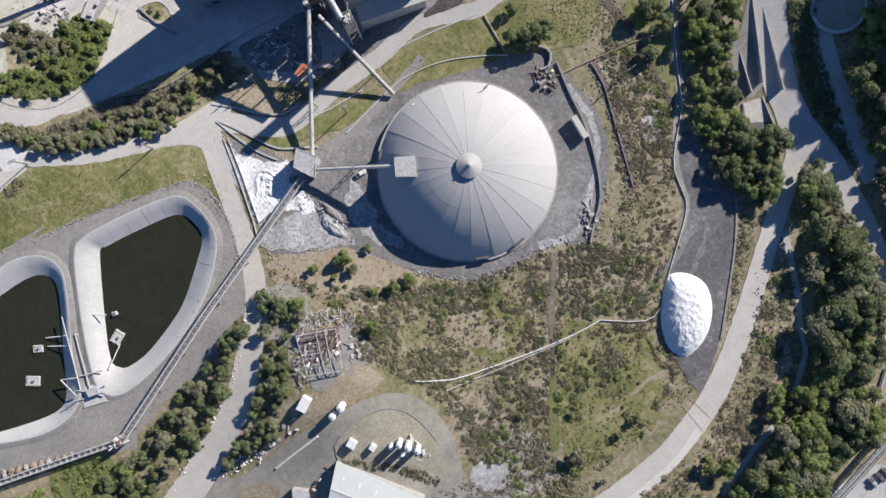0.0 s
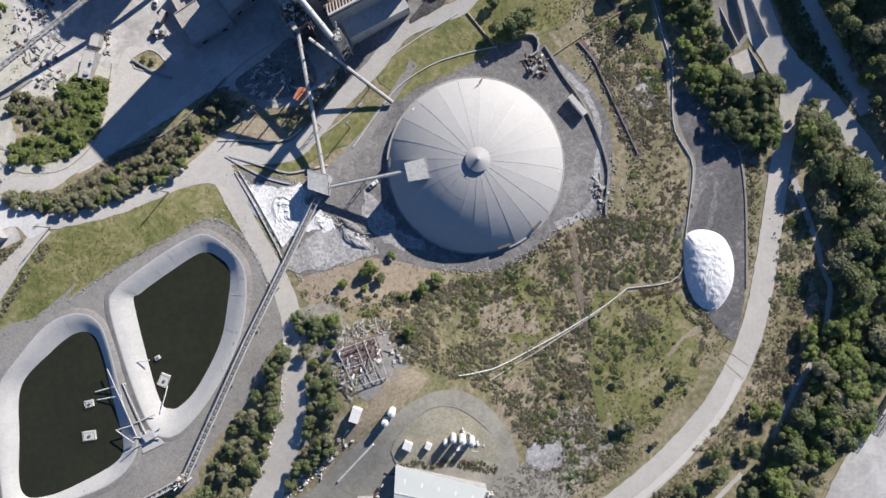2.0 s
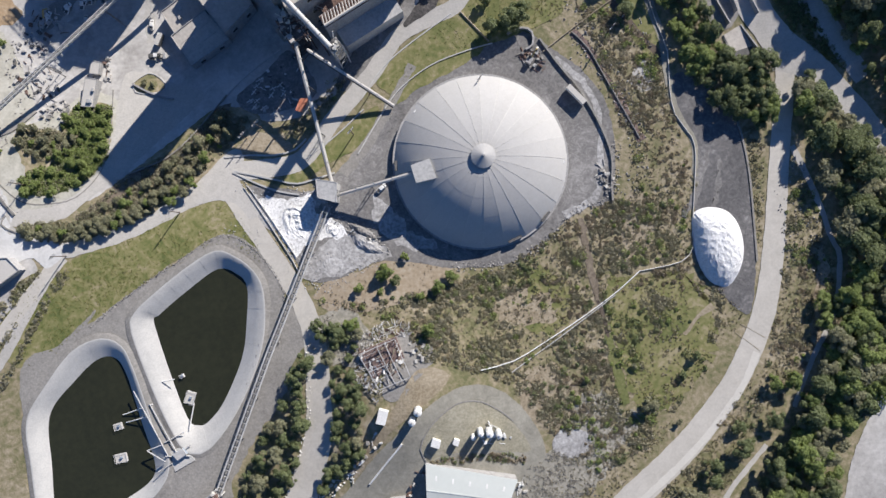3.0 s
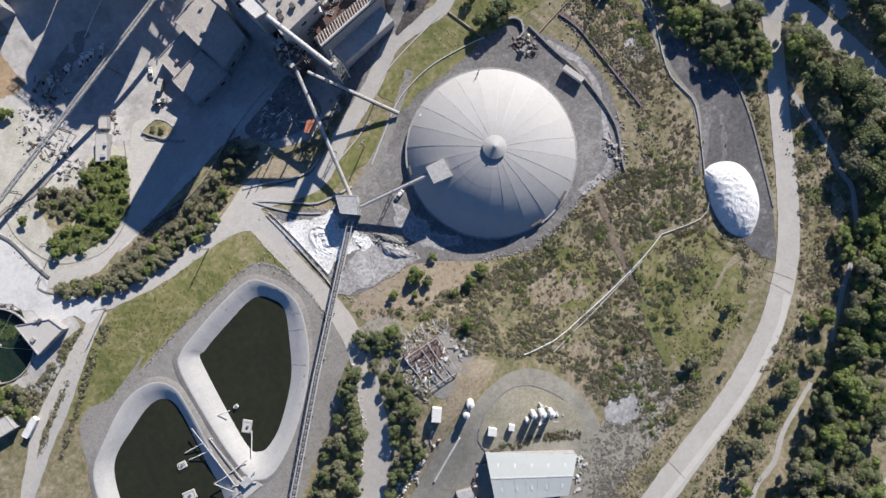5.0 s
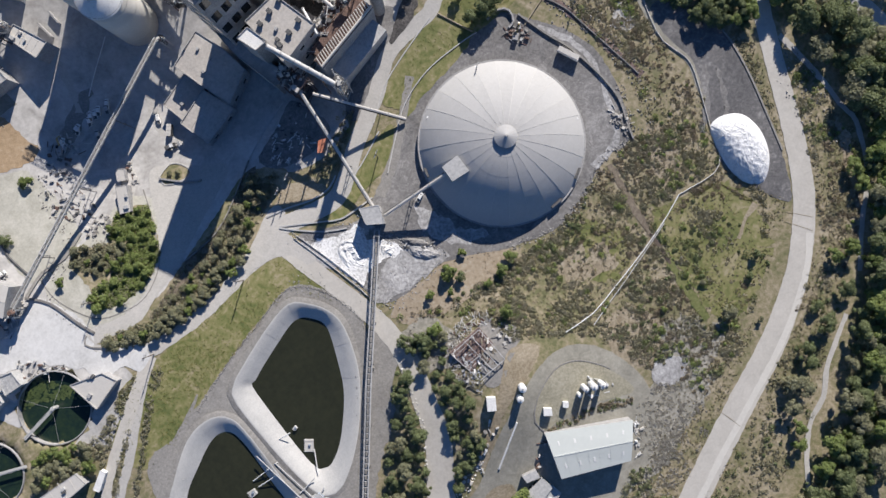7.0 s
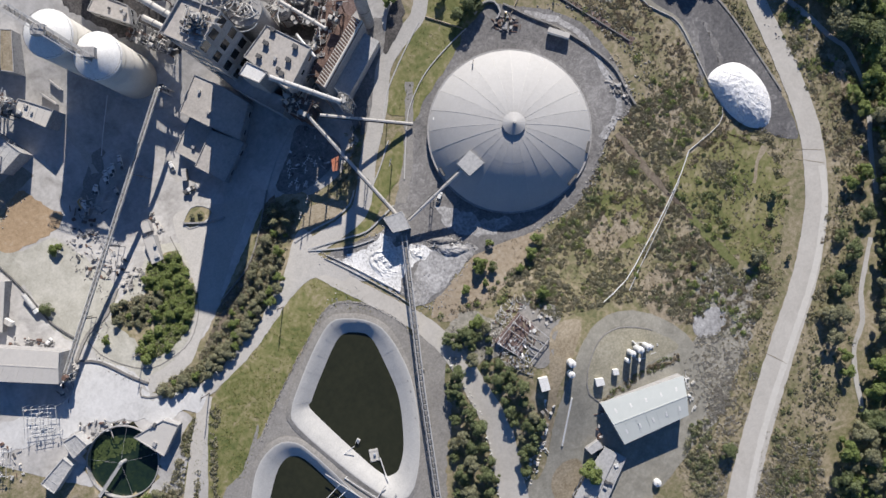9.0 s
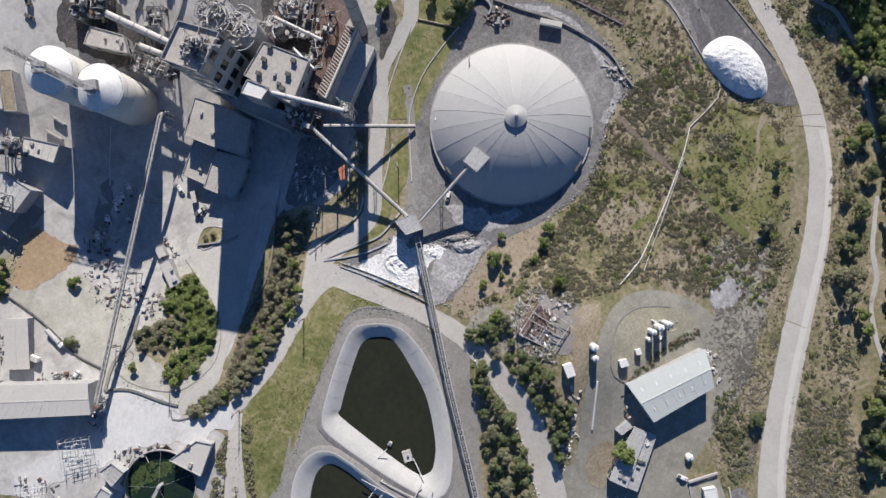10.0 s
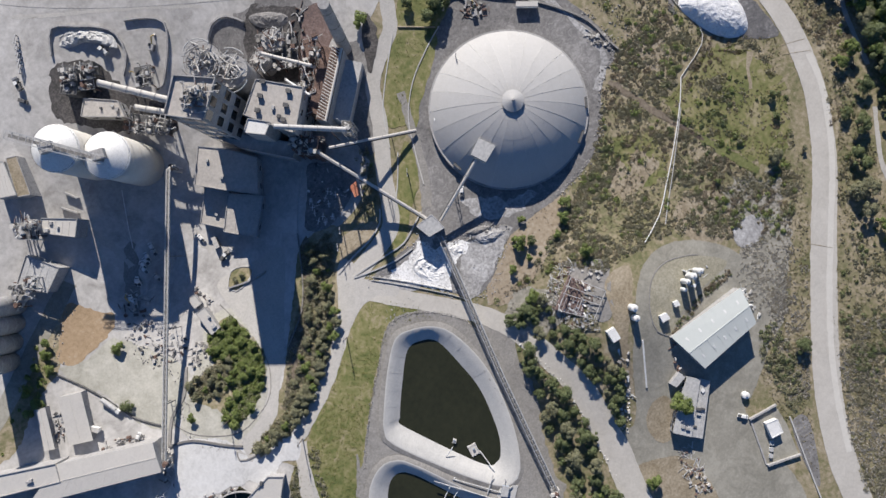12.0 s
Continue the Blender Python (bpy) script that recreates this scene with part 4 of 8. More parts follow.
def stones(name, lines, size, gap, mat, label, wide=1.0, seed=1):
    """Rows of loose stones, one sheet of uneven little rocks."""
    r = np.random.default_rng(seed)
    shape = np.array([(1, 0, -0.3), (0.2, 0.9, -0.3), (-0.9, 0.4, -0.3), (-0.6, -0.8, -0.3), (0.5, -0.8, -0.3), (0.1, 0.1, 0.9)])
    tri = ((0, 1, 5), (1, 2, 5), (2, 3, 5), (3, 4, 5), (4, 0, 5))
    verts, faces = [], []
    for points in lines:
        for p in smooth_line(points, step=gap):
            x, y = p.x + r.normal(0, wide), p.y + r.normal(0, wide)
            a, f = r.uniform(0, math.tau), size * r.uniform(0.5, 1.6)
            turn = np.array([[math.cos(a), -math.sin(a), 0], [math.sin(a), math.cos(a), 0], [0, 0, 1]])
            v = (shape * r.uniform(0.6, 1.3, shape.shape)) @ turn.T * f + (x, y, hg(x, y) + 0.2)
            k = len(verts)
            verts += [tuple(q) for q in v]
            faces += [tuple(k + i for i in t) for t in tri]
    me = bpy.data.meshes.new(name)
    me.from_pydata(verts, [], faces)
    me.materials.append(mat)
    return tagged(new(name, me), label, "stones", kind="stuff")


stones("berm_stones", [[(-157.8, -7.9), (-131, 0.9), (-113.8, -13.7), (-107.3, -34.8), (-115.5, -57.8)], [(-159.6, -8), (-182.3, -17.5), (-204, -28.6)]], 0.34, 0.28, M_ROCK, "row of rough stones along the pond berm", 0.35)
stones("roadside_stones", [[(-100.8, -60.8), (-105.5, -83.4), (-110.7, -99.5), (-121.5, -120), (-132.2, -137.8), (-137.5, -148.6)], [(-91.8, -126.2), (-110.5, -137.6)]], 0.55, 1.1, M_WHITEROCK, "row of whitewashed boulders along the road", 0.8, 2)
stones("apron_rubble", [[(62.5, -18.2), (55.4, -25.9), (42.6, -25.9), (20.1, -38.8), (1.4, -43.9), (-22.1, -39.5)], [(67.6, 1.7), (63.9, -14.1), (54.9, -25.7)], [(58, -8), (58, -17.6)], [(-66.7, -11.3), (-56.9, -17.8), (-52.9, -26)], [(-74.1, -3.4), (-65.1, -10.4), (-57.7, -15.4)]], 0.42, 0.35, M_ROCK, "broken rubble along the edge of the apron", 1.5, 3)
stones("loose_gravel", [[(-118.2, 23.6), (-104.7, 13.7), (-83, 10.9), (-74.9, -3.9), (-59.3, -15.7)], [(-102.7, -6.8), (-98.8, -18.7), (-88.7, -23.3), (-69.4, -25.5)], [(-95.8, -34.8), (-76.3, -31.6), (-56.8, -28.4)], [(-127.1, 3.3), (-115, -7.2)]], 0.35, 0.35, M_CLINKER_PALE, "loose lumps of clinker and lime on the apron", 3.0, 4)
stones("yard_rubble", [[(-219.4, 90.7), (-221.7, 77.3), (-239.6, 72.1)], [(-218.3, 157.3), (-234.6, 151.4), (-248, 143.9)], [(-215.9, 120), (-220.7, 104.4), (-216.9, 92.5)], [(-241.2, 63.4), (-237.7, 46.9), (-231, 36.4)], [(-201.8, 74.1), (-220, 74.7), (-233.8, 68.6)], [(-182, 100.7), (-181.4, 87.9)]], 0.42, 0.5, M_ROCK, "rubble along the edges of the yard", 1.6, 5)
stones("slope_rocks", [[(62.9, 74.1), (71.2, 55.5), (76.9, 31.4), (80, 2), (69.7, -24.9)], [(63.1, 92.9), (80.5, 72.4), (98.9, 38.4)], [(151.2, -26.4), (145, -45.3), (137.4, -69.5)], [(154.1, -37.1), (153.2, -58.5), (150.9, -80)], [(59.6, 61.2), (65.1, 50.6), (70.4, 34.8), (75.5, 18), (80.5, 2)], [(60.4, 60.2), (65.9, 50), (71.2, 34), (76.3, 16.7)]], 0.45, 0.6, M_ROCK, "rocks and broken earth on the slope", 3.0, 6)

# ---- storage dome ----
DOME_C, DOME_R, DOME_H = ((1.3, 7.8)), 42.6, 20.0


def dome():
    x, y = DOME_C
    base = thing("storage_dome", (x, y, hg(x, y)), "large grey sheet-metal clinker storage dome on a gravel apron", "storage dome", turn=4)
    big = (DOME_R ** 2 + DOME_H ** 2) / (2 * DOME_H)
    top = math.asin(DOME_R / big)
    n, rings = 24, 5

    def spot(a, w, out=0.0):
        return ((big + out) * math.sin(a) * math.cos(w), (big + out) * math.sin(a) * math.sin(w), (big + out) * math.cos(a) - big + DOME_H + 1.2)

    bm = bmesh.new()
    bmesh.ops.create_cone(bm, cap_ends=True, segments=96, radius1=DOME_R + 0.5, radius2=DOME_R + 0.5, depth=2.4, matrix=pose(0, 0, 0.6))
    part("ring_beam", bm, M_WALL, base, "concrete ring wall")
    # flat gore sheets, each lapping a little over the one below
    for r in range(rings):
        a0, a1 = top * (1 - r / rings), max(0.06, top * (1 - (r + 1) / rings))
        for kind in range(2):
            bm, last = bmesh.new(), None
            for k in range(9):
                a = a0 + 0.003 + (a1 - a0 - 0.004) * k / 8
                row = [bm.verts.new(spot(a, math.tau / n * s, 0.08 + 0.04 * kind + 0.03 * (1 - k / 8) - 0.10 * (1 - abs(2 * s - 1)) * math.sin(a) / math.sin(top))) for s in (0, 0.25, 0.5, 0.75, 1)]
                if last:
                    for c in range(4):
                        bm.faces.new((last[c], last[c + 1], row[c + 1], row[c])).smooth = True
                last = row
            first = part("panel", bm, M_DOME if kind == 0 else M_DOME_B, base)
            first.rotation_euler = (0, 0, math.tau * kind / n)
            for i in range(2 + kind, n, 2):
                o = new("panel", first.data)
                o.parent = base
                o.rotation_euler = (0, 0, math.tau * i / n)
    # raised seam ribs
    bm = bmesh.new()
    last = None
    for k in range(25):
        a = top + (0.07 - top) * k / 24
        row = [bm.verts.new(spot(a, w * 0.11 / max(1.5, big * math.sin(a)), o)) for w, o in ((-1, 0.05), (-0.8, 0.19), (0.8, 0.19), (1, 0.05))]
        if last:
            for j in range(3):
                bm.faces.new((last[j], last[j + 1], row[j + 1], row[j]))
        last = row
    bmesh.ops.recalc_face_normals(bm, faces=bm.faces[:])
    first = part("seam_rib", bm, M_LINER, base, "pale raised seam")
    for i in range(1, n):
        o = new("seam_rib", first.data)
        o.parent = base
        o.rotation_euler = (0, 0, math.tau * (i - 0.01) / n)
    z = DOME_H + 1.0
    bm = bmesh.new()
    bmesh.ops.create_cone(bm, cap_ends=True, segments=40, radius1=5.2, radius2=5.0, depth=2.0, matrix=pose(0, 0, z + 0.3))
    part("vent_collar", bm, M_DARK, base, "dark louvred collar")
    bm = bmesh.new()
    bmesh.ops.create_cone(bm, cap_ends=True, segments=20, radius1=5.7, radius2=0.8, depth=2.2, matrix=pose(0, 0, z + 2.4))
    bmesh.ops.create_cone(bm, cap_ends=True, segments=20, radius1=0.8, radius2=0.5, depth=0.8, matrix=pose(0, 0, z + 3.8))
    part("cap", bm, M_DOME, base, "pale conical vent cap")
    # doorways at the foot
    for w, wide in ((-1.45, 7), (-1.0, 6), (2.9, 5)):
        bm = box(1.2, wide, 4.0, (DOME_R - 1.2) * math.cos(w), (DOME_R - 1.2) * math.sin(w), 0.0, 0, 0, math.degrees(w))
        part("doorway", bm, M_DARK, base, "dark doorway at the foot")
    for w in (1.3, 0.35, 2.2, -0.3):
        bm = box(1.0, 1.4, 0.8, (DOME_R - 2.6) * math.cos(w), (DOME_R - 2.6) * math.sin(w), 3.4, 0, 0, math.degrees(w))
        part("vent_box", bm, M_WHITEPAINT, base)
    return base


dome()


# ---- conveyors ----
def gallery(name, a, b, w, h, label, mat=None, legs=(), truss=False):
    """A conveyor gallery from a to b, which are its floor's ends, on trestle legs at fractions of its length."""
    a, b = Vector(a), Vector(b)
    base = thing(name, (a.x, a.y, a.z), label, "conveyor")
    d = b - a
    s = Vector((-d.y, d.x, 0)).normalized() * w / 2
    if truss:
        up = Vector((0, 0, h))
        part("belt", beam((0, 0, 0.4), d + Vector((0, 0, 0.4)), w * 0.42, 0.25), M_BERM, base, "dusty conveyor belt")
        part("walkway", beam(s * 0.85 + Vector((0, 0, 0.3)), d + s * 0.85 + Vector((0, 0, 0.3)), w * 0.34, 0.12), M_LINER, base)
        for side in (-1, 1):
            bm = bmesh.new()
            beam(s * side, d + s * side, 0.35, 0.35, bm)
            beam(s * side + up, d + s * side + up, 0.4, 0.35, bm)
            m = max(4, int(d.length / 4))
            for i in range(m):
                p, q = d * (i / m) + s * side, d * ((i + 1) / m) + s * side
                beam(p, q + up, 0.18, 0.18, bm)
                beam(q, q + up, 0.18, 0.18, bm)
            part("truss", bm, mat or M_METAL, base)
        m = max(4, int(d.length / 3))
        first = None
        for i in range(m):
            p = d * (i / m) + up
            if first is None:
                first = part("cross_bar", beam(-s, s, 0.16, 0.2), mat or M_METAL, base)
                o = first
            else:
                o = new("cross_bar", first.data)
                o.parent = base
            o.location = p
    else:
        part("gallery", beam((0, 0, h / 2), d + Vector((0, 0, h / 2)), w, h), mat or M_METAL, base)
        ridge = bmesh.new()
        e = s * (1 + 0.3 / w)
        up, crown = Vector((0, 0, h + 0.02)), Vector((0, 0, h + w * 0.22))
        v = [ridge.verts.new(p) for p in (e + up, crown, -e + up, d + e + up, d + crown, d - e + up)]
        for f in ((0, 1, 4, 3), (1, 2, 5, 4), (0, 2, 1), (3, 4, 5)):
            ridge.faces.new([v[i] for i in f])
        bmesh.ops.recalc_face_normals(ridge, faces=ridge.faces[:])
        part("roof", ridge, M_ROOF, base, "pale dusty roof sheets")
        m = int(d.length / 9)
        for i in range(1, m):
            p = d * (i / m)
            part("joint_band", beam(p + Vector((0, 0, h / 2)) - d.normalized() * 0.2, p + Vector((0, 0, h / 2)) + d.normalized() * 0.2, w + 0.5, h + 0.5), M_WALL, base)
        part("walkway", beam(s * 1.35 + Vector((0, 0, 0.2)), d + s * 1.35 + Vector((0, 0, 0.2)), 0.8, 0.12), M_DARK, base, "dark grating walkway")
    for t in legs:
        p = d * t
        gz = hg(a.x + p.x, a.y + p.y) - a.z
        u = s.normalized()
        bm = bmesh.new()
        k = max(0.6, (p.z - gz) * 0.06)
        for side in (-1, 1):
            beam(p + u * side * w * 0.45, Vector((p.x, p.y, gz - 0.3)) + u * side * (w * 0.45 + k), 0.3, 0.3, bm)
        for f in (0.25, 0.5, 0.75):
            q = Vector((p.x, p.y, gz + (p.z - gz) * f))
            e = w * 0.45 + k * (1 - f)
            beam(q - u * e, q + u * e, 0.18, 0.18, bm)
        part("trestle", bm, M_DARK, base)
    return base


def at(p, dz):
    return (p[0], p[1], hg(p[0], p[1]) + dz)


gallery("conveyor_gallery", (-71.7, 14.0, 0.8), (-72.5, 83.3, 11), 1.4, 1.6, "enclosed pale grey conveyor gallery rising to the mill", legs=(0.35, 0.68))
gallery("conveyor_gallery", (-69.0, 7.2, 3.5), (-32.7, 8.0, 14.0), 1.3, 1.5, "enclosed conveyor gallery from transfer tower to dome", legs=(0.45,))
gallery("conveyor_gallery", (-34.0, 44.4, -1.5), (-67.5, 76.0, 12.5), 1.1, 1.2, "enclosed conveyor gallery rising over the road", legs=(0.3, 0.6))
gallery("belt_conveyor", (-76.2, 2.7, 3), at((-120.5, -62.1), 3.5), 2.5, 2.0, "open truss belt conveyor beside the pond", legs=(0.3, 0.6, 0.9), truss=True)
gallery("belt_conveyor", at((-120.5, -62.1), 3.5), at((-158.7, -121), 2.5), 2.5, 2.0, "open truss belt conveyor beside the pond", legs=(0.3, 0.6, 0.9), truss=True)
gallery("belt_conveyor", at((-158.7, -121), 2.5), at((-232.6, -148), 2), 2.3, 1.6, "open truss belt conveyor at the pond's foot", legs=(0.3, 0.6), truss=True)
gallery("belt_conveyor", (-123.0, 147.9, -3.7), (-256.7, 63.5, 4.0), 1.7, 1.3, "long open truss belt conveyor over the yard", legs=(0.3, 0.55, 0.8), truss=True)


# ---- buildings ----
def centre(ring):
    return sum(p[0] for p in ring) / len(ring), sum(p[1] for p in ring) / len(ring)


def along(ring, i, t):
    a, b = Vector(ring[i]), Vector(ring[(i + 1) % len(ring)])
    return a.lerp(b, t), (b - a)


def block(name, roof, height, label, wall=None, top=None, category="building", parapet=0.5, sink=3.0, windows=0, rows=1, vents=0, seams=0, units=0, group="", tall=2.0, broad=3.0):
    """A building over a ring of roof corners: walls, roof slab, parapet, windows on its sides and gear on its roof."""
    cx, cy = centre(roof)
    g = hg(cx, cy)
    base = thing(name, (cx, cy, g), label, category, group)
    ring = [(p[0] - cx, p[1] - cy) for p in roof]
    n = len(ring)
    if sum(ring[i][0] * ring[(i + 1) % n][1] - ring[(i + 1) % n][0] * ring[i][1] for i in range(n)) < 0:
        ring = ring[::-1]
    part("wall", prism(ring, -sink, height - 0.3), wall or M_WALL, base)
    slab = part("roof", prism([(x * 1.012, y * 1.012) for x, y in ring], height - 0.3, height), top or M_ROOF, base)
    if parapet:
        for p, q in zip(ring, ring[1:] + ring[:1]):
            part("parapet", beam((*p, height + parapet / 2), (*q, height + parapet / 2), 0.4, parapet), wall or M_WALL, base)
    r = random.Random(int(abs(cx * 7 + cy)))
    if windows:
        for i in range(n):
            for k in range(windows):
                for row in range(rows):
                    p, d = along(ring, i, (k + 0.5) / windows)
                    if d.length < 4:
                        continue
                    a = math.degrees(math.atan2(d.y, d.x))
                    z = height * (row + 0.45) / rows
                    frame_bm = box(min(broad, d.length / windows * 0.7) + 0.3, 0.24, tall + 0.3, p.x, p.y, z - 0.15, 0, 0, a)
                    w = part("window", frame_bm, M_METAL, base)
                    part("pane", box(min(broad, d.length / windows * 0.7), 0.34, tall, p.x, p.y, z, 0, 0, a), M_GLASS, w, "dark glass")
    e = Vector(ring[1]) - Vector(ring[0])
    f = Vector(ring[-1]) - Vector(ring[0])
    ang = math.degrees(math.atan2(e.y, e.x))
    o = Vector(ring[0])
    for k in range(vents):
        u, v = (k % 3 + 0.6) / 3.2, (k // 3 + 0.5) / max(1, math.ceil(vents / 3))
        q = o + e * u + f * v
        vent = part("roof_vent", box(1.7, 2.2, 1.6, q.x, q.y, height, 0, 0, ang), M_DARK, base, "dark roof vent")
        part("hood", box(2.1, 2.6, 0.25, q.x, q.y, height + 1.6, 0, 0, ang), M_DARK, vent)
    for k in range(units):
        q = o + e * r.uniform(0.15, 0.85) + f * r.uniform(0.15, 0.85)
        part("roof_unit", box(r.uniform(1, 2.4), r.uniform(1, 2), r.uniform(0.7, 1.5), q.x, q.y, height, 0, 0, ang, bevel=0.06), r.choice((M_METAL, M_WALL, M_DARK)), base)
    for k in range(seams):
        t = (k + 1) / (seams + 1)
        a, b = o + e * t, o + e * t + f
        part("roof_seam", beam((a.x, a.y, height + 0.06), (b.x, b.y, height + 0.06), 0.22, 0.12), top or M_ROOF, base)
    return base


def gabled(name, roof, height, rise, label, wall=None, top=None, category="building", ribs=8, lights=0):
    """A gabled shed over four eave corners; the ridge runs from the middle of side 0-1's end to the far end."""
    cx, cy = centre(roof)
    base = thing(name, (cx, cy, hg(cx, cy)), label, category)
    a, b, c, d = [Vector((p[0] - cx, p[1] - cy, height)) for p in roof]
    part("wall", prism([(p.x, p.y) for p in (a, b, c, d)], -3, height - 0.1), wall or M_WALL, base)
    up = Vector((0, 0, rise))
    m1, m2 = (a + d) / 2 + up, (b + c) / 2 + up
    for name2, p in (("gable", (a, d, m1)), ("gable", (b, c, m2))):
        bm = bmesh.new()
        v = [bm.verts.new(q) for q in p]
        w = [bm.verts.new(q + ((m2 - m1).normalized() * (0.3 if p[0] is a else -0.3))) for q in p]
        bm.faces.new(v)
        bm.faces.new(w[::-1])
        for i in range(3):
            bm.faces.new((v[i], w[i], w[(i + 1) % 3], v[(i + 1) % 3]))
        bmesh.ops.recalc_face_normals(bm, faces=bm.faces[:])
        part(name2, bm, wall or M_WALL, base)
    for p, q, r1, r2 in ((a, b, m2, m1), (c, d, m1, m2)):
        out = ((p + q) / 2 - (m1 + m2) / 2)
        out.z = 0
        out = out.normalized() * 0.6
        drop = Vector((0, 0, -rise * 0.6 / max(0.1, ((p - r2).length))))
        bm = bmesh.new()
        ring = [p + out + drop, q + out + drop, r1, r2]
        lo = [bm.verts.new(v) for v in ring]
        hi = [bm.verts.new(v + Vector((0, 0, 0.18))) for v in ring]
        bm.faces.new(lo)
        bm.faces.new(hi)
        for i in range(4):
            bm.faces.new((lo[i], lo[(i + 1) % 4], hi[(i + 1) % 4], hi[i]))
        bmesh.ops.recalc_face_normals(bm, faces=bm.faces[:])
        slope = part("roof_slope", bm, top or M_ROOF, base)
        z = Vector((0, 0, 0.2))
        for i in range(1, ribs):
            t = i / ribs
            part("rib", beam(ring[0].lerp(ring[1], t) + z, ring[3].lerp(ring[2], t) + z, 0.10, 0.05), top or M_ROOF, slope)
        for i in range(lights):
            t = (i + 0.6) / (lights + 0.2)
            x1, x2 = ring[0].lerp(ring[1], t), ring[3].lerp(ring[2], t)
            part("roof_light", beam(x1.lerp(x2, 0.4) + z * 1.1, x1.lerp(x2, 0.6) + z * 1.1, 0.9, 0.08), M_WHITEPAINT, slope)
    part("ridge_cap", beam(m1 + Vector((0, 0, 0.22)), m2 + Vector((0, 0, 0.22)), 0.5, 0.14), top or M_ROOF, base)
    return base


block("transfer_tower", [(-78.0, 16.4), (-68.7, 12.7), (-71.0, 3.6), (-79.1, 7.7)], 10, "grey transfer tower where the conveyors meet", M_METAL, M_METAL, windows=1, rows=2, units=0, parapet=0.15)
block("dome_hatch_house", [(-23.0, 12.6), (-21.8, 3.2), (-31.4, 3.1), (-32.1, 11.6)], 17.5, "grey conveyor head house on the dome", M_METAL, M_METAL, sink=-9, parapet=0, seams=0)
block("mill_building", [(-76.5, 117.8), (-58.4, 121.9), (-49.3, 99.8), (-70.9, 91.2)], 38, "tall mill building with a dust-brown flat roof", top=M_DUSTROOF, vents=6, windows=3, rows=3, units=2)
block("mill_annex", [(-84, 112.9), (-77.1, 114.8), (-72.7, 104.5), (-79.3, 103.3)], 41, "pale flat roof annex of the mill", sink=3, top=M_WHITEPAINT)
block("preheater_tower", [(-95.9, 136.4), (-78.6, 142.1), (-69.9, 125.6), (-88.6, 120.2)], 72, "tall preheater tower with machinery on its roof", M_WALL, M_DUSTROOF, windows=3, rows=5, parapet=1.2, units=5, tall=7.0, broad=4.5)
block("store_building", [(-104.1, 142.7), (-97.2, 128.2), (-92.4, 112), (-109.1, 100.6), (-116.4, 116.6), (-123.2, 133)], 12, "concrete store building with a dusty flat roof", units=3, windows=2, top=M_DUSTROOF)
block("store_building", [(-122.5, 130.2), (-116.5, 118.2), (-136, 108.9), (-140.7, 121.9)], 6, "lower concrete store building beside the yard", units=2, top=M_DUSTROOF)
block("store_building", [(-118, 116.4), (-108.7, 99.3), (-130.5, 90.2), (-137.3, 107.2)], 8, "concrete store building in the shade", seams=2, windows=2, top=M_DUSTROOF)
block("mill_annex", [(-87.4, 137.3), (-85.2, 119.6), (-74.6, 94.8), (-81.9, 91.9), (-91.8, 118.1), (-94.5, 134.9)], 20, "long low annex at the mill's foot", M_WALL, M_DUST, units=4)
block("feed_building", [(-114.2, 205.0), (-105.7, 189.1), (-110.9, 181.0), (-123.2, 201.1)], 9, "feed building with a dusty flat roof", top=M_DUSTROOF, units=3, windows=2, rows=1)
block("feed_building", [(-104.2, 221.3), (-100.8, 214.0), (-114.3, 207.8), (-118.2, 215.4)], 8, "dark steel feed hopper building", M_DARK, M_DARK, units=3)
gabled("packing_hall", [(-284.3, 110.2), (-248.1, 73.8), (-257.9, 61.9), (-310.2, 112.1)], 12, 0.4, "long packing hall with a pale sheet roof", ribs=16)
block("packing_hall", [(-312.3, 141), (-283.9, 111.2), (-290.4, 103.9), (-322.1, 134.7)], 11, "flat-roofed wing of the packing hall", units=3)
gabled("workshop", [(-258.1, 131.8), (-276.6, 112.5), (-268.4, 104.1), (-249.9, 123.3)], 5, 0.6, "workshop with a dusty pale roof", ribs=7)
gabled("workshop", [(-270.1, 138.0), (-286.0, 122.2), (-283.0, 118.9), (-266.8, 135.3)], 4, 0.4, "narrow workshop with a dusty pale roof", ribs=6)
block("pump_house", [(-250.2, 16.5), (-233.2, 13.2), (-228.8, 6.1), (-244.9, -1.1)], 5, "pump house with a pale roof beside the tank", units=3)
block("pump_house", [(-279.2, 38.7), (-271.6, 37.4), (-270.7, 29.3), (-280.2, 28.8)], 6, "grey pump shed beside the round tank", M_METAL, M_METAL, seams=3)
block("pump_house", [(-302.1, 29.9), (-284.9, 32.4), (-283.7, 26.4), (-300, 21.9)], 5, "long grey pump shed beside the round tank", M_METAL, M_METAL, seams=3)
block("pump_house", [(-292.5, -24.6), (-271.1, -23.4), (-269, -30.5), (-292.3, -34.5)], 5, "pump shed with a pale roof beside the tracks", units=2, seams=3, parapet=0.1)
block("tank_trailer", [(-268.5, -35.2), (-260.3, -28.6), (-258.9, -31.1), (-266.5, -37.6)], 3, "long white container standing beside the track", M_WHITEPAINT, M_WHITEPAINT, category="container", parapet=0.1, sink=0.5)
block("site_hut", [(-184.2, 96.0), (-178.6, 93.8), (-183.7, 80.6), (-189.6, 82.3)], 4, "long site hut with a pale roof", parapet=0.15, units=2)
block("site_hut", [(-180.6, 105.0), (-176.4, 103.1), (-178.6, 97.2), (-183.0, 98.9)], 3.5, "small site hut with a pale roof", parapet=0.15)
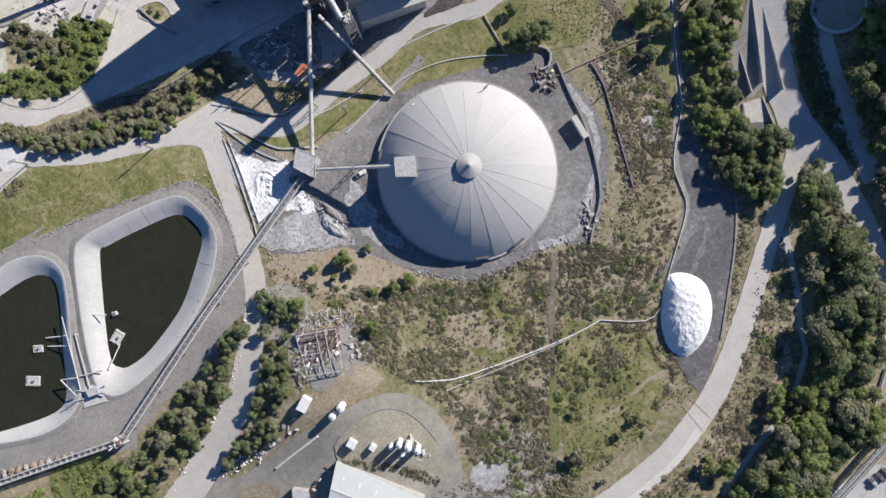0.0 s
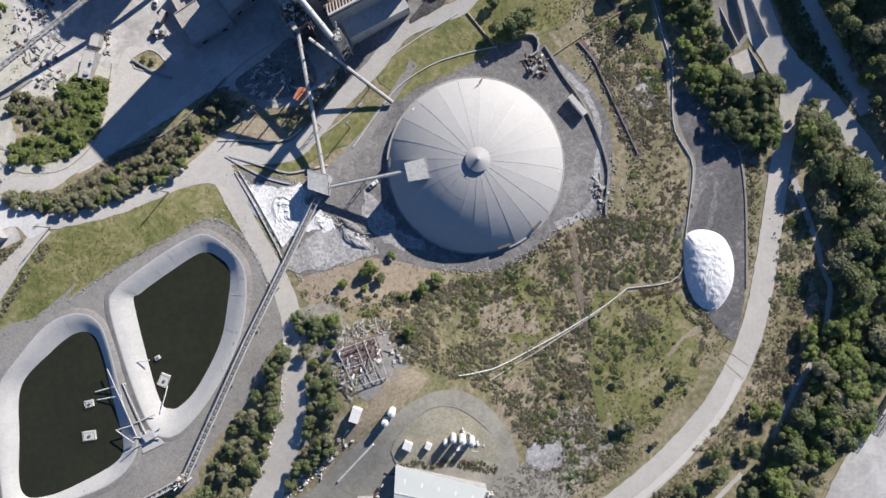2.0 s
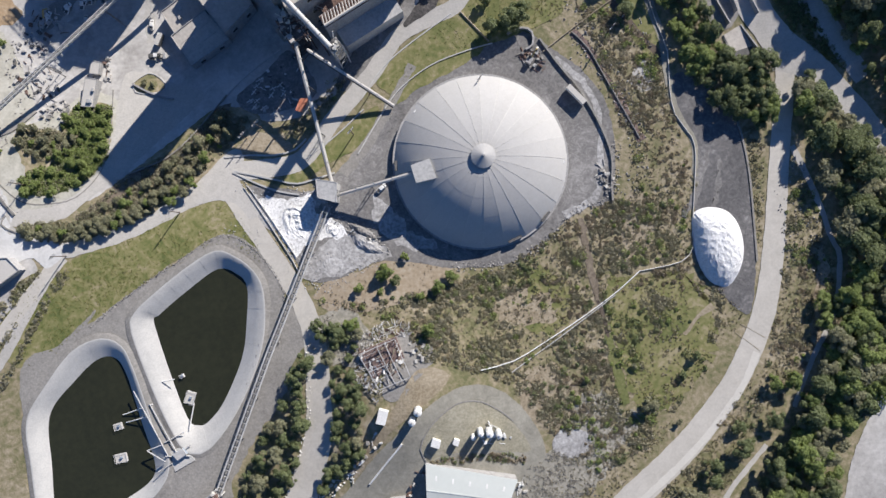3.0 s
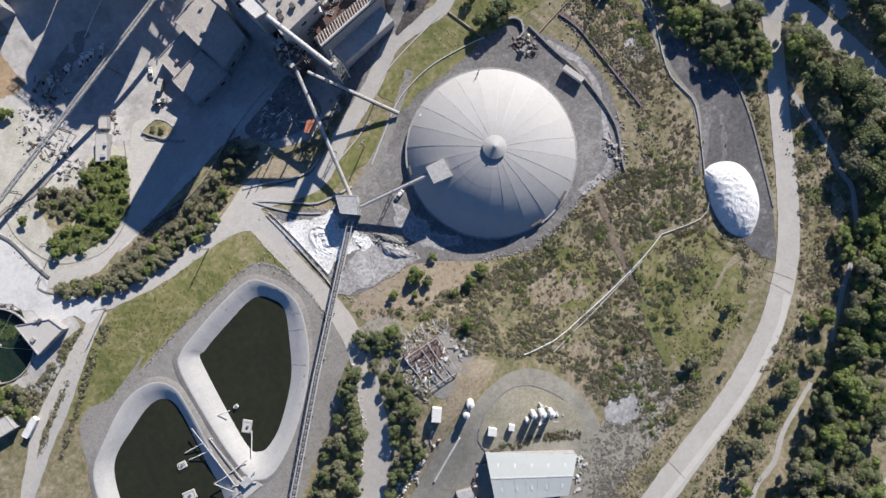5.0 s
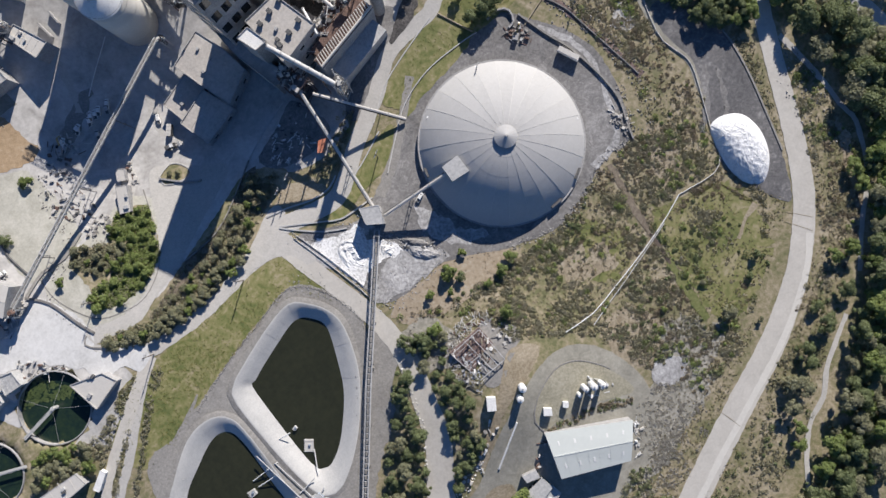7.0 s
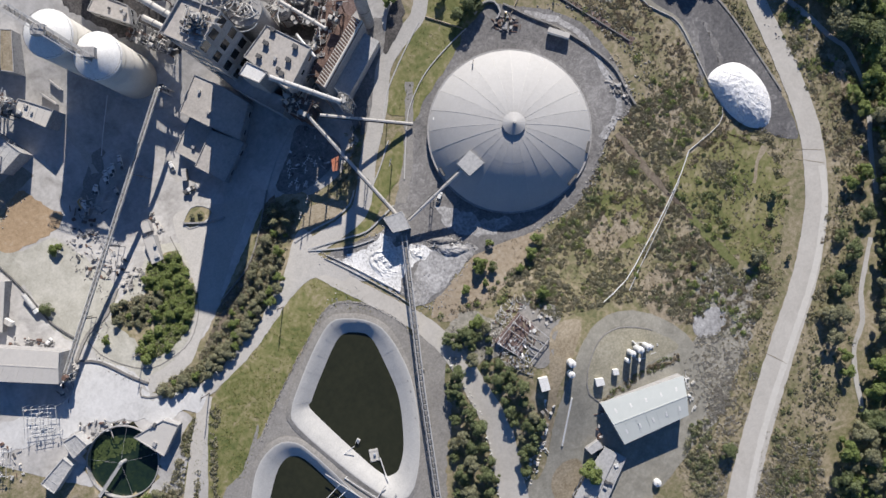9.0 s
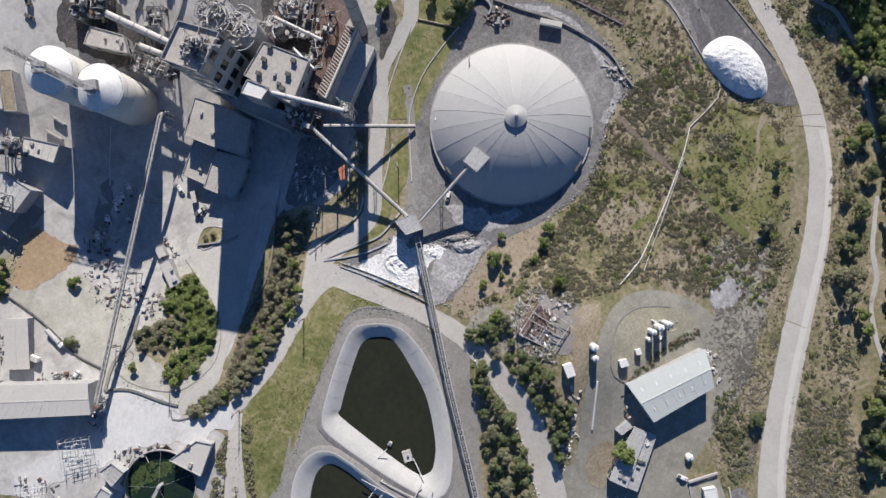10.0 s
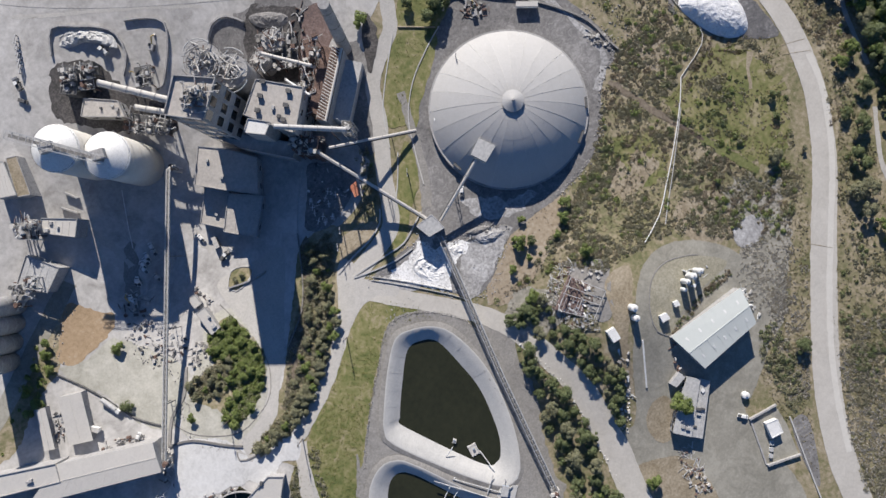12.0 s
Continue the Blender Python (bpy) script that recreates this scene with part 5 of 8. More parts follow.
block("shed", [(-163.3, 222.1), (-159.2, 218.1), (-172.7, 200.8), (-177.6, 206.2)], 8, "long shed with a brown dusty roof", top=M_DIRT, parapet=0.2, seams=5)
block("shed", [(-171.2, 228.7), (-165.1, 221.9), (-176.5, 206.5), (-184.2, 214.6)], 8, "long shed with a pale roof", parapet=0.2, seams=5)
block("shed", [(-181.5, 191.3), (-171.5, 174.6), (-180.5, 170.4), (-188.5, 187.7)], 9, "grey shed with a patched roof", units=3, seams=4)
block("shed", [(-202.5, 187.2), (-198.8, 168.4), (-213.5, 166.7), (-219.7, 182.8)], 8, "dark grey shed in the plant's shade", M_WALL, M_METAL, seams=4)
gabled("warehouse", [(-57.1, -127.7), (-16.2, -144.9), (-27, -160.7), (-61.3, -150.5)], 7.5, 1.3, "warehouse with a pale green metal roof", M_WALL, M_GREENROOF, ribs=7, lights=5)
block("office", [(-82.4, -150.5), (-69.9, -147.6), (-67.4, -154.1), (-95.7, -166.2), (-99, -156.8)], 4.5, "low office with a grey metal roof", M_WALL, M_METAL, parapet=0, seams=5, windows=4, units=2)
block("office", [(-67.4, -154.1), (-65.6, -159.6), (-93.4, -172.3), (-95.7, -166.2)], 3.8, "lean-to wing of the grey office", M_WALL, M_METAL, parapet=0, seams=4, units=4)
block("small_hut", [(-77.9, -141.5), (-70.3, -142.2), (-70.6, -146.5), (-77.6, -145.4)], 3.5, "small grey hut beside the office", M_WALL, M_METAL, parapet=0)
block("small_hut", [(-72.5, -96.9), (-68.4, -98.9), (-71.4, -104.8), (-75.4, -102.9)], 4, "small white hut beside the lane", M_WHITEPAINT, M_WHITEPAINT, parapet=0)
block("small_hut", [(-50.9, -116.2), (-47.5, -118.5), (-49, -121.7), (-52.7, -119.6)], 3, "small pale hut beside the tanks", M_WHITEPAINT, M_WHITEPAINT, parapet=0)
block("small_hut", [(-41, -118.9), (-38.7, -120.4), (-40.1, -122.8), (-42.4, -121.2)], 3, "small pale hut beside the tanks", M_WHITEPAINT, M_WHITEPAINT, parapet=0)
block("small_hut", [(-78.7, 59.2), (-74.3, 57.9), (-79.5, 52.1), (-82.4, 54)], 4, "small hut with an orange-red roof", M_WALL, M_ORANGE, parapet=0)
block("loading_bay", [(130.6, 41.5), (139.2, 44.4), (143.8, 30.6), (133.2, 29.6)], 0.5, "pale concrete floor of the loading bay", top=M_DUSTROOF, parapet=0, sink=0.5)
block("dock_ramp", [(133.0, 32.4), (142.8, 33.2), (143.6, 29.9), (133.4, 28.9)], 0.7, "dark steel dock ramp of the loading bay", M_DARK, M_DARK, category="ramp", parapet=0, sink=0.5)
block("wash_bay", [(-68.9, -197.5), (-63.7, -201.3), (-68, -207.6), (-73.6, -204.3)], 3.5, "small white tank house in the paved bay", M_WHITEPAINT, M_WHITEPAINT, parapet=0.2)


def silo(at_xy, r, h, label):
    x, y = at_xy
    base = thing("cement_silo", (x, y, hg(x, y)), label, "silo", "cement silos")
    bm = bmesh.new()
    bmesh.ops.create_cone(bm, cap_ends=True, segments=72, radius1=r, radius2=r, depth=h + 4, matrix=pose(0, 0, h / 2 - 2))
    for f in bm.faces:
        f.smooth = len(f.verts) == 4
    part("shell", bm, M_CONC, base)
    bm, last = bmesh.new(), None
    for k in range(9):
        a = k / 8
        row = [bm.verts.new(((r + 0.3) * (1 - a) * math.cos(w), (r + 0.3) * (1 - a) * math.sin(w), h + r * 0.42 * (1 - (1 - a) ** 1.6))) for w in np.linspace(0, math.tau, 72, endpoint=False)] if k < 8 else None
        if last and row:
            for i in range(72):
                bm.faces.new((last[i], last[(i + 1) % 72], row[(i + 1) % 72], row[i])).smooth = True
        last = row or last
    bm.faces.new(last)
    part("roof", bm, M_WHITEPAINT, base, "whitish domed roof")
    bm = bmesh.new()
    for i in range(36):
        w0, w1 = math.tau * i / 36, math.tau * (i + 1) / 36
        p, q = (r * math.cos(w0), r * math.sin(w0)), (r * math.cos(w1), r * math.sin(w1))
        rod((*p, h), (*p, h + 1.1), 0.06, 5, bm)
        rod((*p, h + 1.1), (*q, h + 1.1), 0.06, 5, bm)
    part("handrail", bm, M_DARK, base)
    for i in range(4):
        part("hoop_band", ring_band(r + 0.05, 0.5, 6 + i * (h - 10) / 3), M_CONC, base)
    part("roof_house", box(6.5, 5.0, 3.2, -1.0, 0.5, h + r * 0.36, 0, 0, -40, bevel=0.08), M_WALL, base, "grey head house on the roof")
    return base


def ring_band(r, high, z):
    bm = bmesh.new()
    bmesh.ops.create_cone(bm, cap_ends=False, segments=72, radius1=r, radius2=r, depth=high, matrix=pose(0, 0, z))
    return bm


silo((-130.4, 167.1), 11.8, 37, "round pale concrete cement silo with a domed roof and head house")
silo((-140.2, 188), 11.8, 37, "round pale concrete cement silo under a steel bridge")
gallery("silo_bridge", at((-145.1, 204.7), 43), at((-132.5, 163.9), 43), 4.0, 3.0, "steel lattice bridge over the silo roofs", legs=(), truss=True)


# ---- plant machinery ----
def stack(at_xy, r, h, label):
    x, y = at_xy
    base = thing("chimney", (x, y, hg(x, y)), label, "chimney")
    part("shaft", rod((0, 0, -1), (0, 0, h), r, 28, None, r * 0.75), M_WALL, base)
    for k in range(3):
        part("platform", ring_band(r + 0.3 - 0.2 * k, 0.6, h * (0.35 + 0.28 * k)), M_DARK, base)
    return base


stack((-16.3, 101.2), 3.5, 64, "tall grey steel chimney beside the filter house")


def duct(a, b, r, label, mat=None):
    a, b = Vector(a), Vector(b)
    base = thing("duct", tuple(a), label, "duct")
    d = b - a
    part("tube", rod((0, 0, 0), d, r, 20), mat or M_METAL, base)
    m = max(2, int(d.length / 6))
    for i in range(m + 1):
        p = d * (i / m)
        part("flange", rod(p - d.normalized() * 0.2, p + d.normalized() * 0.2, r + 0.22, 20), M_WALL, base)
    for t in (0.25, 0.75):
        p = d * t
        part("support", beam(p, (p.x, p.y, hg(a.x + p.x, a.y + p.y) - a.z), 0.6, 0.6), M_RUST, base)
    return base


duct(at((-73.8, 100.5), 44), at((-55.7, 71), 31), 1.35, "fat silver duct descending from the mill roof")
duct(at((-102.1, 194.6), 22), at((-90.4, 161.3), 22), 1.8, "fat pale tube conveyor across the plant", M_ROOF)
duct(at((-103.4, 177.7), 14), at((-96.4, 161), 16), 1.6, "pale tube beside the preheater tower", M_ROOF)
duct(at((-45.4, 129.5), 28), at((-37.6, 103.1), 30), 0.9, "thin pale duct over the clinker yard", M_ROOF)
duct(at((-50.1, 111.3), 30), at((-50.6, 95.9), 32), 0.6, "thin pale pipe beside the mill roof", M_WHITEPAINT)


def baghouse(ends, h, label):
    """A long filter house with ribbed hoops along its top."""
    a, b = [Vector((p[0], p[1])) for p in ends]
    base = thing("filter_house", (a.x, a.y, hg(a.x, a.y)), label, "filter house")
    d = b - a
    u = d.normalized()
    s = Vector((-u.y, u.x))
    length = d.length
    ring = [tuple(v) for v in (s * 3.2, d + s * 3.2, d - s * 3.2, -s * 3.2)]
    part("casing", prism(ring, -2, h), M_WALL, base)
    part("top_plate", prism([tuple(v) for v in (s * 3.0, d + s * 3.0, d - s * 3.0, -s * 3.0)], h, h + 0.2), M_RUST, base, "rust-stained top plate")
    part("header_duct", rod((s.x * -2.2, s.y * -2.2, h + 0.9), (d.x - s.x * 2.2, d.y - s.y * 2.2, h + 0.9), 0.7, 12), M_ROOF, base, "pale dusty header duct")
    first = None
    n = 24
    for i in range(n):
        if first is None:
            lean = u * 0.9
            first = part("pulse_pipe", rod((-s.x * 2.8 - lean.x, -s.y * 2.8 - lean.y, 1.0), (s.x * 2.8 + lean.x, s.y * 2.8 + lean.y, 1.0), 0.26, 8), M_ROOF, base, "pale pulse pipe across the top")
            o = first
        else:
            o = new("pulse_pipe", first.data)
            o.parent = base
        q = d * ((i + 0.5) / n)
        o.location = (q.x, q.y, h)
    low = [tuple(v) for v in (-s * 3.2 + u * 4, d - s * 3.2 - u * 2, d - s * 12 - u * 2, -s * 12 + u * 4)]
    part("lower_roof", prism(low, -2, h * 0.55), M_METAL, base, "grey lean-to roof")
    rust = [tuple(v) for v in (s * 3.4 + u * 3, d + s * 3.4, d + s * 8.5, s * 8.5 + u * 3)]
    part("rusty_roof", prism(rust, -2, h * 0.9), M_RUST, base, "rusty sheet roof")
    return base


baghouse(((-57.6, 86.3), (-21.5, 99.1)), 24, "long filter house with ribbed pipes and rusty roof")


def steel_tower(name, at_xy, w, h, floors, label, seed, mat=None):
    """An open steel frame with floors, braces and random gear."""
    x, y = at_xy
    r = random.Random(seed)
    base = thing(name, (x, y, hg(x, y)), label, "steel tower", turn=r.uniform(20, 50))
    for i in (-1, 1):
        for j in (-1, 1):
            part("column", beam((i * w / 2, j * w / 2, -1), (i * w / 2, j * w / 2, h), 0.6, 0.6), mat or M_RUST, base)
    for k in range(floors):
        z = h * (k + 1) / floors
        part("floor_grate", box(w, w, 0.25, 0, 0, z - 0.3), M_DARK, base)
        for i in (-1, 1):
            part("hand_rail", beam((i * w / 2, -w / 2, z + 1.1), (i * w / 2, w / 2, z + 1.1), 0.12, 0.12), mat or M_RUST, base)
            part("hand_rail", beam((-w / 2, i * w / 2, z + 1.1), (w / 2, i * w / 2, z + 1.1), 0.12, 0.12), mat or M_RUST, base)
            part("brace", beam((i * w / 2, -w / 2, z - h / floors), (i * w / 2, w / 2, z), 0.25, 0.25), mat or M_RUST, base)
            part("brace", beam((-w / 2, i * w / 2, z - h / floors), (w / 2, i * w / 2, z), 0.25, 0.25), mat or M_RUST, base)
    for k in range(7):
        px, py = r.uniform(-0.4, 0.4) * w, r.uniform(-0.4, 0.4) * w
        part("machine", box(r.uniform(1, 2.6), r.uniform(1, 2.6), r.uniform(0.8, 2.6), px, py, h - 0.05, 0, 0, r.uniform(0, 90), bevel=0.1), r.choice((M_RUST, M_METAL, M_DARK, M_ROOF)), base)
    for k in range(3):
        px, py = r.uniform(-0.4, 0.4) * w, r.uniform(-0.4, 0.4) * w
        part("pipe", rod((px, py, h), (px + r.uniform(-3, 3), py + r.uniform(-3, 3), h + r.uniform(1.5, 4)), 0.3, 8), r.choice((M_METAL, M_ROOF)), base)
    return base


steel_tower("head_tower", (-72.0, 84.7), 8, 25, 4, "rusty steel head tower where conveyors meet the mill", 1)
steel_tower("head_tower", (-74.1, 91.4), 6, 28, 4, "rusty steel stair tower beside the mill", 2)
steel_tower("head_tower", (-53.7, 73), 5, 26, 4, "small steel tower under the silver duct", 3, M_METAL)
steel_tower("head_tower", (-122.0, 148.6), 2.4, 11, 2, "steel tower at the conveyor's head", 4, M_METAL)
steel_tower("head_tower", (-106.9, 215.8), 8, 10, 3, "dark steel bin tower in the plant", 5, M_DARK)
steel_tower("head_tower", (-99.1, 209.6), 6, 9, 3, "dark steel bin tower in the plant", 6, M_DARK)
steel_tower("head_tower", (-190.7, 190.9), 7, 14, 2, "tangled steel frame beside a grey shed", 7, M_METAL)
steel_tower("head_tower", (-211.9, 174.8), 6, 13, 2, "steel frame in the plant's shade", 8, M_METAL)
steel_tower("head_tower", (-29.9, 106.5), 6, 24, 3, "rusty steel tower beside the filter house", 9)
steel_tower("head_tower", (-256.7, 63.5), 4, 8, 2, "steel tail tower at the packing hall", 10, M_METAL)
steel_tower("head_tower", (-160, -121.5), 4, 5, 1, "small steel drive station of the belt conveyor", 11, M_METAL)
steel_tower("head_tower", (-80.3, 128.8), 5, 76, 2, "green-grey machinery frame above the preheater roof", 12, M_BERM)


def bent(points, r, seg=7):
    """One bent tube through the points."""
    bm = bmesh.new()
    pts = [Vector(p) for p in points]
    rows = []
    for i, p in enumerate(pts):
        d = (pts[min(i + 1, len(pts) - 1)] - pts[max(i - 1, 0)]).normalized()
        u = d.cross(Vector((0.31, 0.47, 0.83))).normalized()
        v = d.cross(u)
        rows.append([bm.verts.new(p + (u * math.cos(math.tau * k / seg) + v * math.sin(math.tau * k / seg)) * r) for k in range(seg)])
    for a, b in zip(rows, rows[1:]):
        for k in range(seg):
            bm.faces.new((a[k], a[(k + 1) % seg], b[(k + 1) % seg], b[k]))
    bm.faces.new(rows[0][::-1])
    bm.faces.new(rows[-1])
    bmesh.ops.recalc_face_normals(bm, faces=bm.faces[:])
    return bm


def machine_deck(ring, z, count, seed, label, deck=True, tone=None):
    """A deck on steel columns, crowded with casings, vessels, beams and bent pipes."""
    r = random.Random(seed)
    cx, cy = centre(ring)
    g = hg(cx, cy)
    base = thing("machine_deck", (cx, cy, g), label, "machinery")
    loc = [(p[0] - cx, p[1] - cy) for p in ring]
    span = max(math.hypot(*p) for p in loc)
    if deck:
        part("deck_plate", prism(loc, z - 0.4, z), tone or M_DARK, base)
        for p, q in zip(loc, loc[1:] + loc[:1]):
            part("column", beam((p[0] * 0.95, p[1] * 0.95, -1), (p[0] * 0.95, p[1] * 0.95, z - 0.4), 0.5, 0.5), M_RUST, base)
            part("hand_rail", beam((*p, z + 1.1), (*q, z + 1.1), 0.12, 0.12), M_METAL, base)
    a0 = math.atan2(loc[1][1] - loc[0][1], loc[1][0] - loc[0][0])
    done = 0
    while done < count:
        x, y = r.uniform(-span, span), r.uniform(-span, span)
        if not inside(x, y, loc):
            continue
        done += 1
        turn = math.degrees(a0) + r.choice((0, 90))
        mat = r.choice((M_METAL, M_ROOF, M_WALL, M_DARK, M_DARK, M_RUST, M_BERM))
        kind = r.random()
        if kind < 0.35:
            part("casing", box(r.uniform(0.8, 3.2), r.uniform(0.8, 2.4), r.uniform(0.6, 3.0), x, y, z, 0, 0, turn, bevel=0.08), mat, base)
        elif kind < 0.5:
            part("vessel", rod((x, y, z), (x, y, z + r.uniform(1.0, 4.0)), r.uniform(0.5, 1.4), 14), mat, base)
        elif kind < 0.72:
            w, ln = radians(turn), r.uniform(2.5, 7)
            part("girder", beam((x, y, z + r.uniform(0.4, 3)), (x + ln * math.cos(w), y + ln * math.sin(w), z + r.uniform(0.4, 3)), 0.3, 0.3), r.choice((M_METAL, M_RUST, M_ROOF)), base)
        else:
            w, ln, up = radians(turn), r.uniform(1.5, 5), r.uniform(0.8, 3.2)
            u, v = (math.cos(w) * ln, math.sin(w) * ln), (-math.sin(w) * r.uniform(-3, 3), math.cos(w) * r.uniform(-3, 3))
            part("pipe", bent([(x, y, z), (x, y, z + up), (x + u[0], y + u[1], z + up), (x + u[0] + v[0], y + u[1] + v[1], z + up), (x + u[0] + v[0], y + u[1] + v[1], z + 0.2)], r.uniform(0.14, 0.38)), r.choice((M_ROOF, M_METAL, M_WALL)), base)
    return base


machine_deck([(-80.2, 136.5), (-74, 126.3), (-87.2, 122.2), (-91.5, 131.7)], 72, 46, 1, "crowded grey machinery on the preheater roof", deck=False)
machine_deck([(-107.1, 223.2), (-96.2, 210.6), (-106.5, 202.1), (-118.4, 215.8)], 6, 55, 2, "dark steel deck of feed machines")
machine_deck([(-108.4, 184), (-99.3, 162.2), (-107.2, 159.4), (-119.1, 180.7)], 6, 55, 3, "dark steel deck of pipes and fans below the preheater")
machine_deck([(-36.5, 144.4), (-24, 127.6), (-38.3, 115.7), (-50.9, 130)], 8, 55, 4, "blackened steel deck of mill machines")
machine_deck([(-27, 117.9), (-21.1, 113.4), (-57.8, 93.8), (-63.4, 97.7)], 18, 55, 5, "rust-stained steel deck beside the filter house", tone=M_RUST)
machine_deck([(-69.9, 92.9), (-65.4, 83.4), (-75, 80.5), (-79.2, 90.1)], 22, 40, 6, "rusty deck of drives at the conveyor head")
machine_deck([(-190.3, 200.1), (-183.2, 190.5), (-190.2, 187), (-196.5, 195.8)], 10, 26, 7, "pale steel deck of pipes beside a shed", tone=M_METAL)
machine_deck([(-218.3, 185), (-216.4, 173.2), (-226.9, 173), (-227, 182)], 8, 24, 8, "grey steel deck of pipes beside the round bins", tone=M_METAL)
machine_deck([(-85.7, 191.5), (-79.8, 185.8), (-88.7, 179.2), (-95.8, 184.6)], 7, 24, 9, "dark loader and hopper machines in the bay")


def pipe_gantry(ring, z, lines, label, seed):
    """Thin pale pipes carried over the yard on slender frames."""
    r = random.Random(seed)
    cx, cy = centre(ring)
    base = thing("pipe_gantry", (cx, cy, hg(cx, cy)), label, "pipe gantry")
    a, b, c, d = [Vector((p[0] - cx, p[1] - cy)) for p in ring]
    for k in range(5):
        t = (k + 0.3) / 4.6
        p, q = a.lerp(b, t), d.lerp(c, t)
        bm = bmesh.new()
        for e in (p, q):
            beam((*e, -0.5), (*e, z + 0.6), 0.22, 0.22, bm)
        beam((*p, z), (*q, z), 0.2, 0.22, bm)
        part("frame", bm, M_METAL, base)
    for k in range(lines):
        t = (k + 0.5) / lines
        p, q = a.lerp(d, t), b.lerp(c, t)
        part("pipe", rod((*p.lerp(q, r.uniform(0, 0.3)), z + 0.3), (*p.lerp(q, r.uniform(0.7, 1.0)), z + 0.3), 0.12, 6), M_WHITEPAINT, base)
    for k in range(7):
        p = a.lerp(b, r.random()).lerp(d.lerp(c, r.random()), r.random())
        part("valve_box", box(r.uniform(0.5, 1.3), r.uniform(0.4, 0.9), r.uniform(0.5, 1.0), p.x, p.y, z + 0.4, 0, 0, r.uniform(0, 90)), r.choice((M_METAL, M_ROOF)), base)
    return base


pipe_gantry([(-284.8, 66.9), (-269.7, 54.9), (-277.5, 44.1), (-295.1, 53.5)], 5, 7, "slender pale pipe gantry beside the packing hall", 1)
pipe_gantry([(-317.4, 65.8), (-304.0, 54.6), (-313.6, 43.8), (-327.3, 54.6)], 4, 8, "slender pale pipe gantry beside the round tank", 2)


def round_plant(at_xy, r, h, seed, label):
    """A round steel vessel with a ring walk and a tangle of pipes on top."""
    x, y = at_xy
    rr = random.Random(seed)
    base = thing("round_vessel", (x, y, hg(x, y)), label, "vessel")
    bm = bmesh.new()
    bmesh.ops.create_cone(bm, cap_ends=True, segments=40, radius1=r, radius2=r, depth=h + 2, matrix=pose(0, 0, h / 2 - 1))
    part("shell", bm, M_WALL, base)
    part("ring_walk", ring_band(r + 0.8, 0.5, h - 0.2), M_METAL, base)
    for i in range(28):
        w = math.tau * i / 28
        part("baluster", rod(((r + 0.8) * math.cos(w), (r + 0.8) * math.sin(w), h), ((r + 0.8) * math.cos(w), (r + 0.8) * math.sin(w), h + 1.4), 0.09, 5), M_METAL, base)
    for i in range(9 if r > 8 else 3):
        q, w0, z = r * rr.uniform(0.35, 1.05), rr.uniform(0, math.tau), h + rr.uniform(0.8, 4.5)
        sweep = rr.uniform(1.0, 3.2)
        ox, oy = rr.uniform(-0.3, 0.3) * r, rr.uniform(-0.3, 0.3) * r
        part("ring_pipe", bent([(ox + q * math.cos(w0 + sweep * k / 9), oy + q * math.sin(w0 + sweep * k / 9), z) for k in range(10)], rr.uniform(0.18, 0.4)), rr.choice((M_ROOF, M_METAL, M_BERM)), base)
    for i in range(46 if r > 8 else 20):
        w, q = rr.uniform(0, math.tau), rr.uniform(0.1, 0.9) * r
        v = rr.uniform(0, math.tau)
        ln = rr.uniform(2, 6)
        z = h + rr.uniform(0.3, 3)
        part("pipe", rod((q * math.cos(w), q * math.sin(w), z), (q * math.cos(w) + ln * math.cos(v), q * math.sin(w) + ln * math.sin(v), z + rr.uniform(-0.3, 1.2)), rr.uniform(0.15, 0.45), 8), rr.choice((M_ROOF, M_METAL, M_WALL, M_RUST)), base)
    for i in range(5):
        w, q = rr.uniform(0, math.tau), rr.uniform(0, 0.6) * r
        part("machine", box(rr.uniform(1.5, 3), rr.uniform(1.5, 3), rr.uniform(1, 2.5), q * math.cos(w), q * math.sin(w), h, 0, 0, rr.uniform(0, 90), bevel=0.1), rr.choice((M_RUST, M_WALL, M_ROOF)), base)
    return base


round_plant((-64.6, 147.5), 9.0, 40, 1, "round steel vessel with tangled pipes on top")
round_plant((-61.2, 134.9), 8.5, 38, 2, "round steel vessel with tangled pipes on top")
round_plant((-46.6, 132.6), 4.5, 16, 3, "small round bin beside the clinker yard")
round_plant((-34.2, 134.7), 6.0, 10, 4, "round hopper among clinker yard machines")
round_plant((-186.4, 191.1), 2.6, 10, 5, "upright pale tank beside a shed")


def tall_bin(at_xy, r, h, label):
    x, y = at_xy
    base = thing("round_bin", (x, y, hg(x, y)), label, "bin", "tall round bins")
    bm = bmesh.new()
    bmesh.ops.create_cone(bm, cap_ends=True, segments=36, radius1=r, radius2=r, depth=h + 1, matrix=pose(0, 0, h / 2 - 0.5))
    for f in bm.faces:
        f.smooth = len(f.verts) == 4
    part("shell", bm, M_WALL, base)
    bm = bmesh.new()
    bmesh.ops.create_cone(bm, cap_ends=True, segments=36, radius1=r + 0.2, radius2=1, depth=1.8, matrix=pose(0, 0, h + 0.9))
    part("lid", bm, M_METAL, base)
    for k in range(4):
        part("hoop_band", ring_band(r + 0.06, 0.4, h * (k + 1) / 5), M_METAL, base)


for p in ((-230.2, 180), (-238.9, 175.3), (-248.2, 170.5), (-257.6, 166)):
    tall_bin(p, 5.4, 34, "tall grey round bin in a row beside the shaded road")


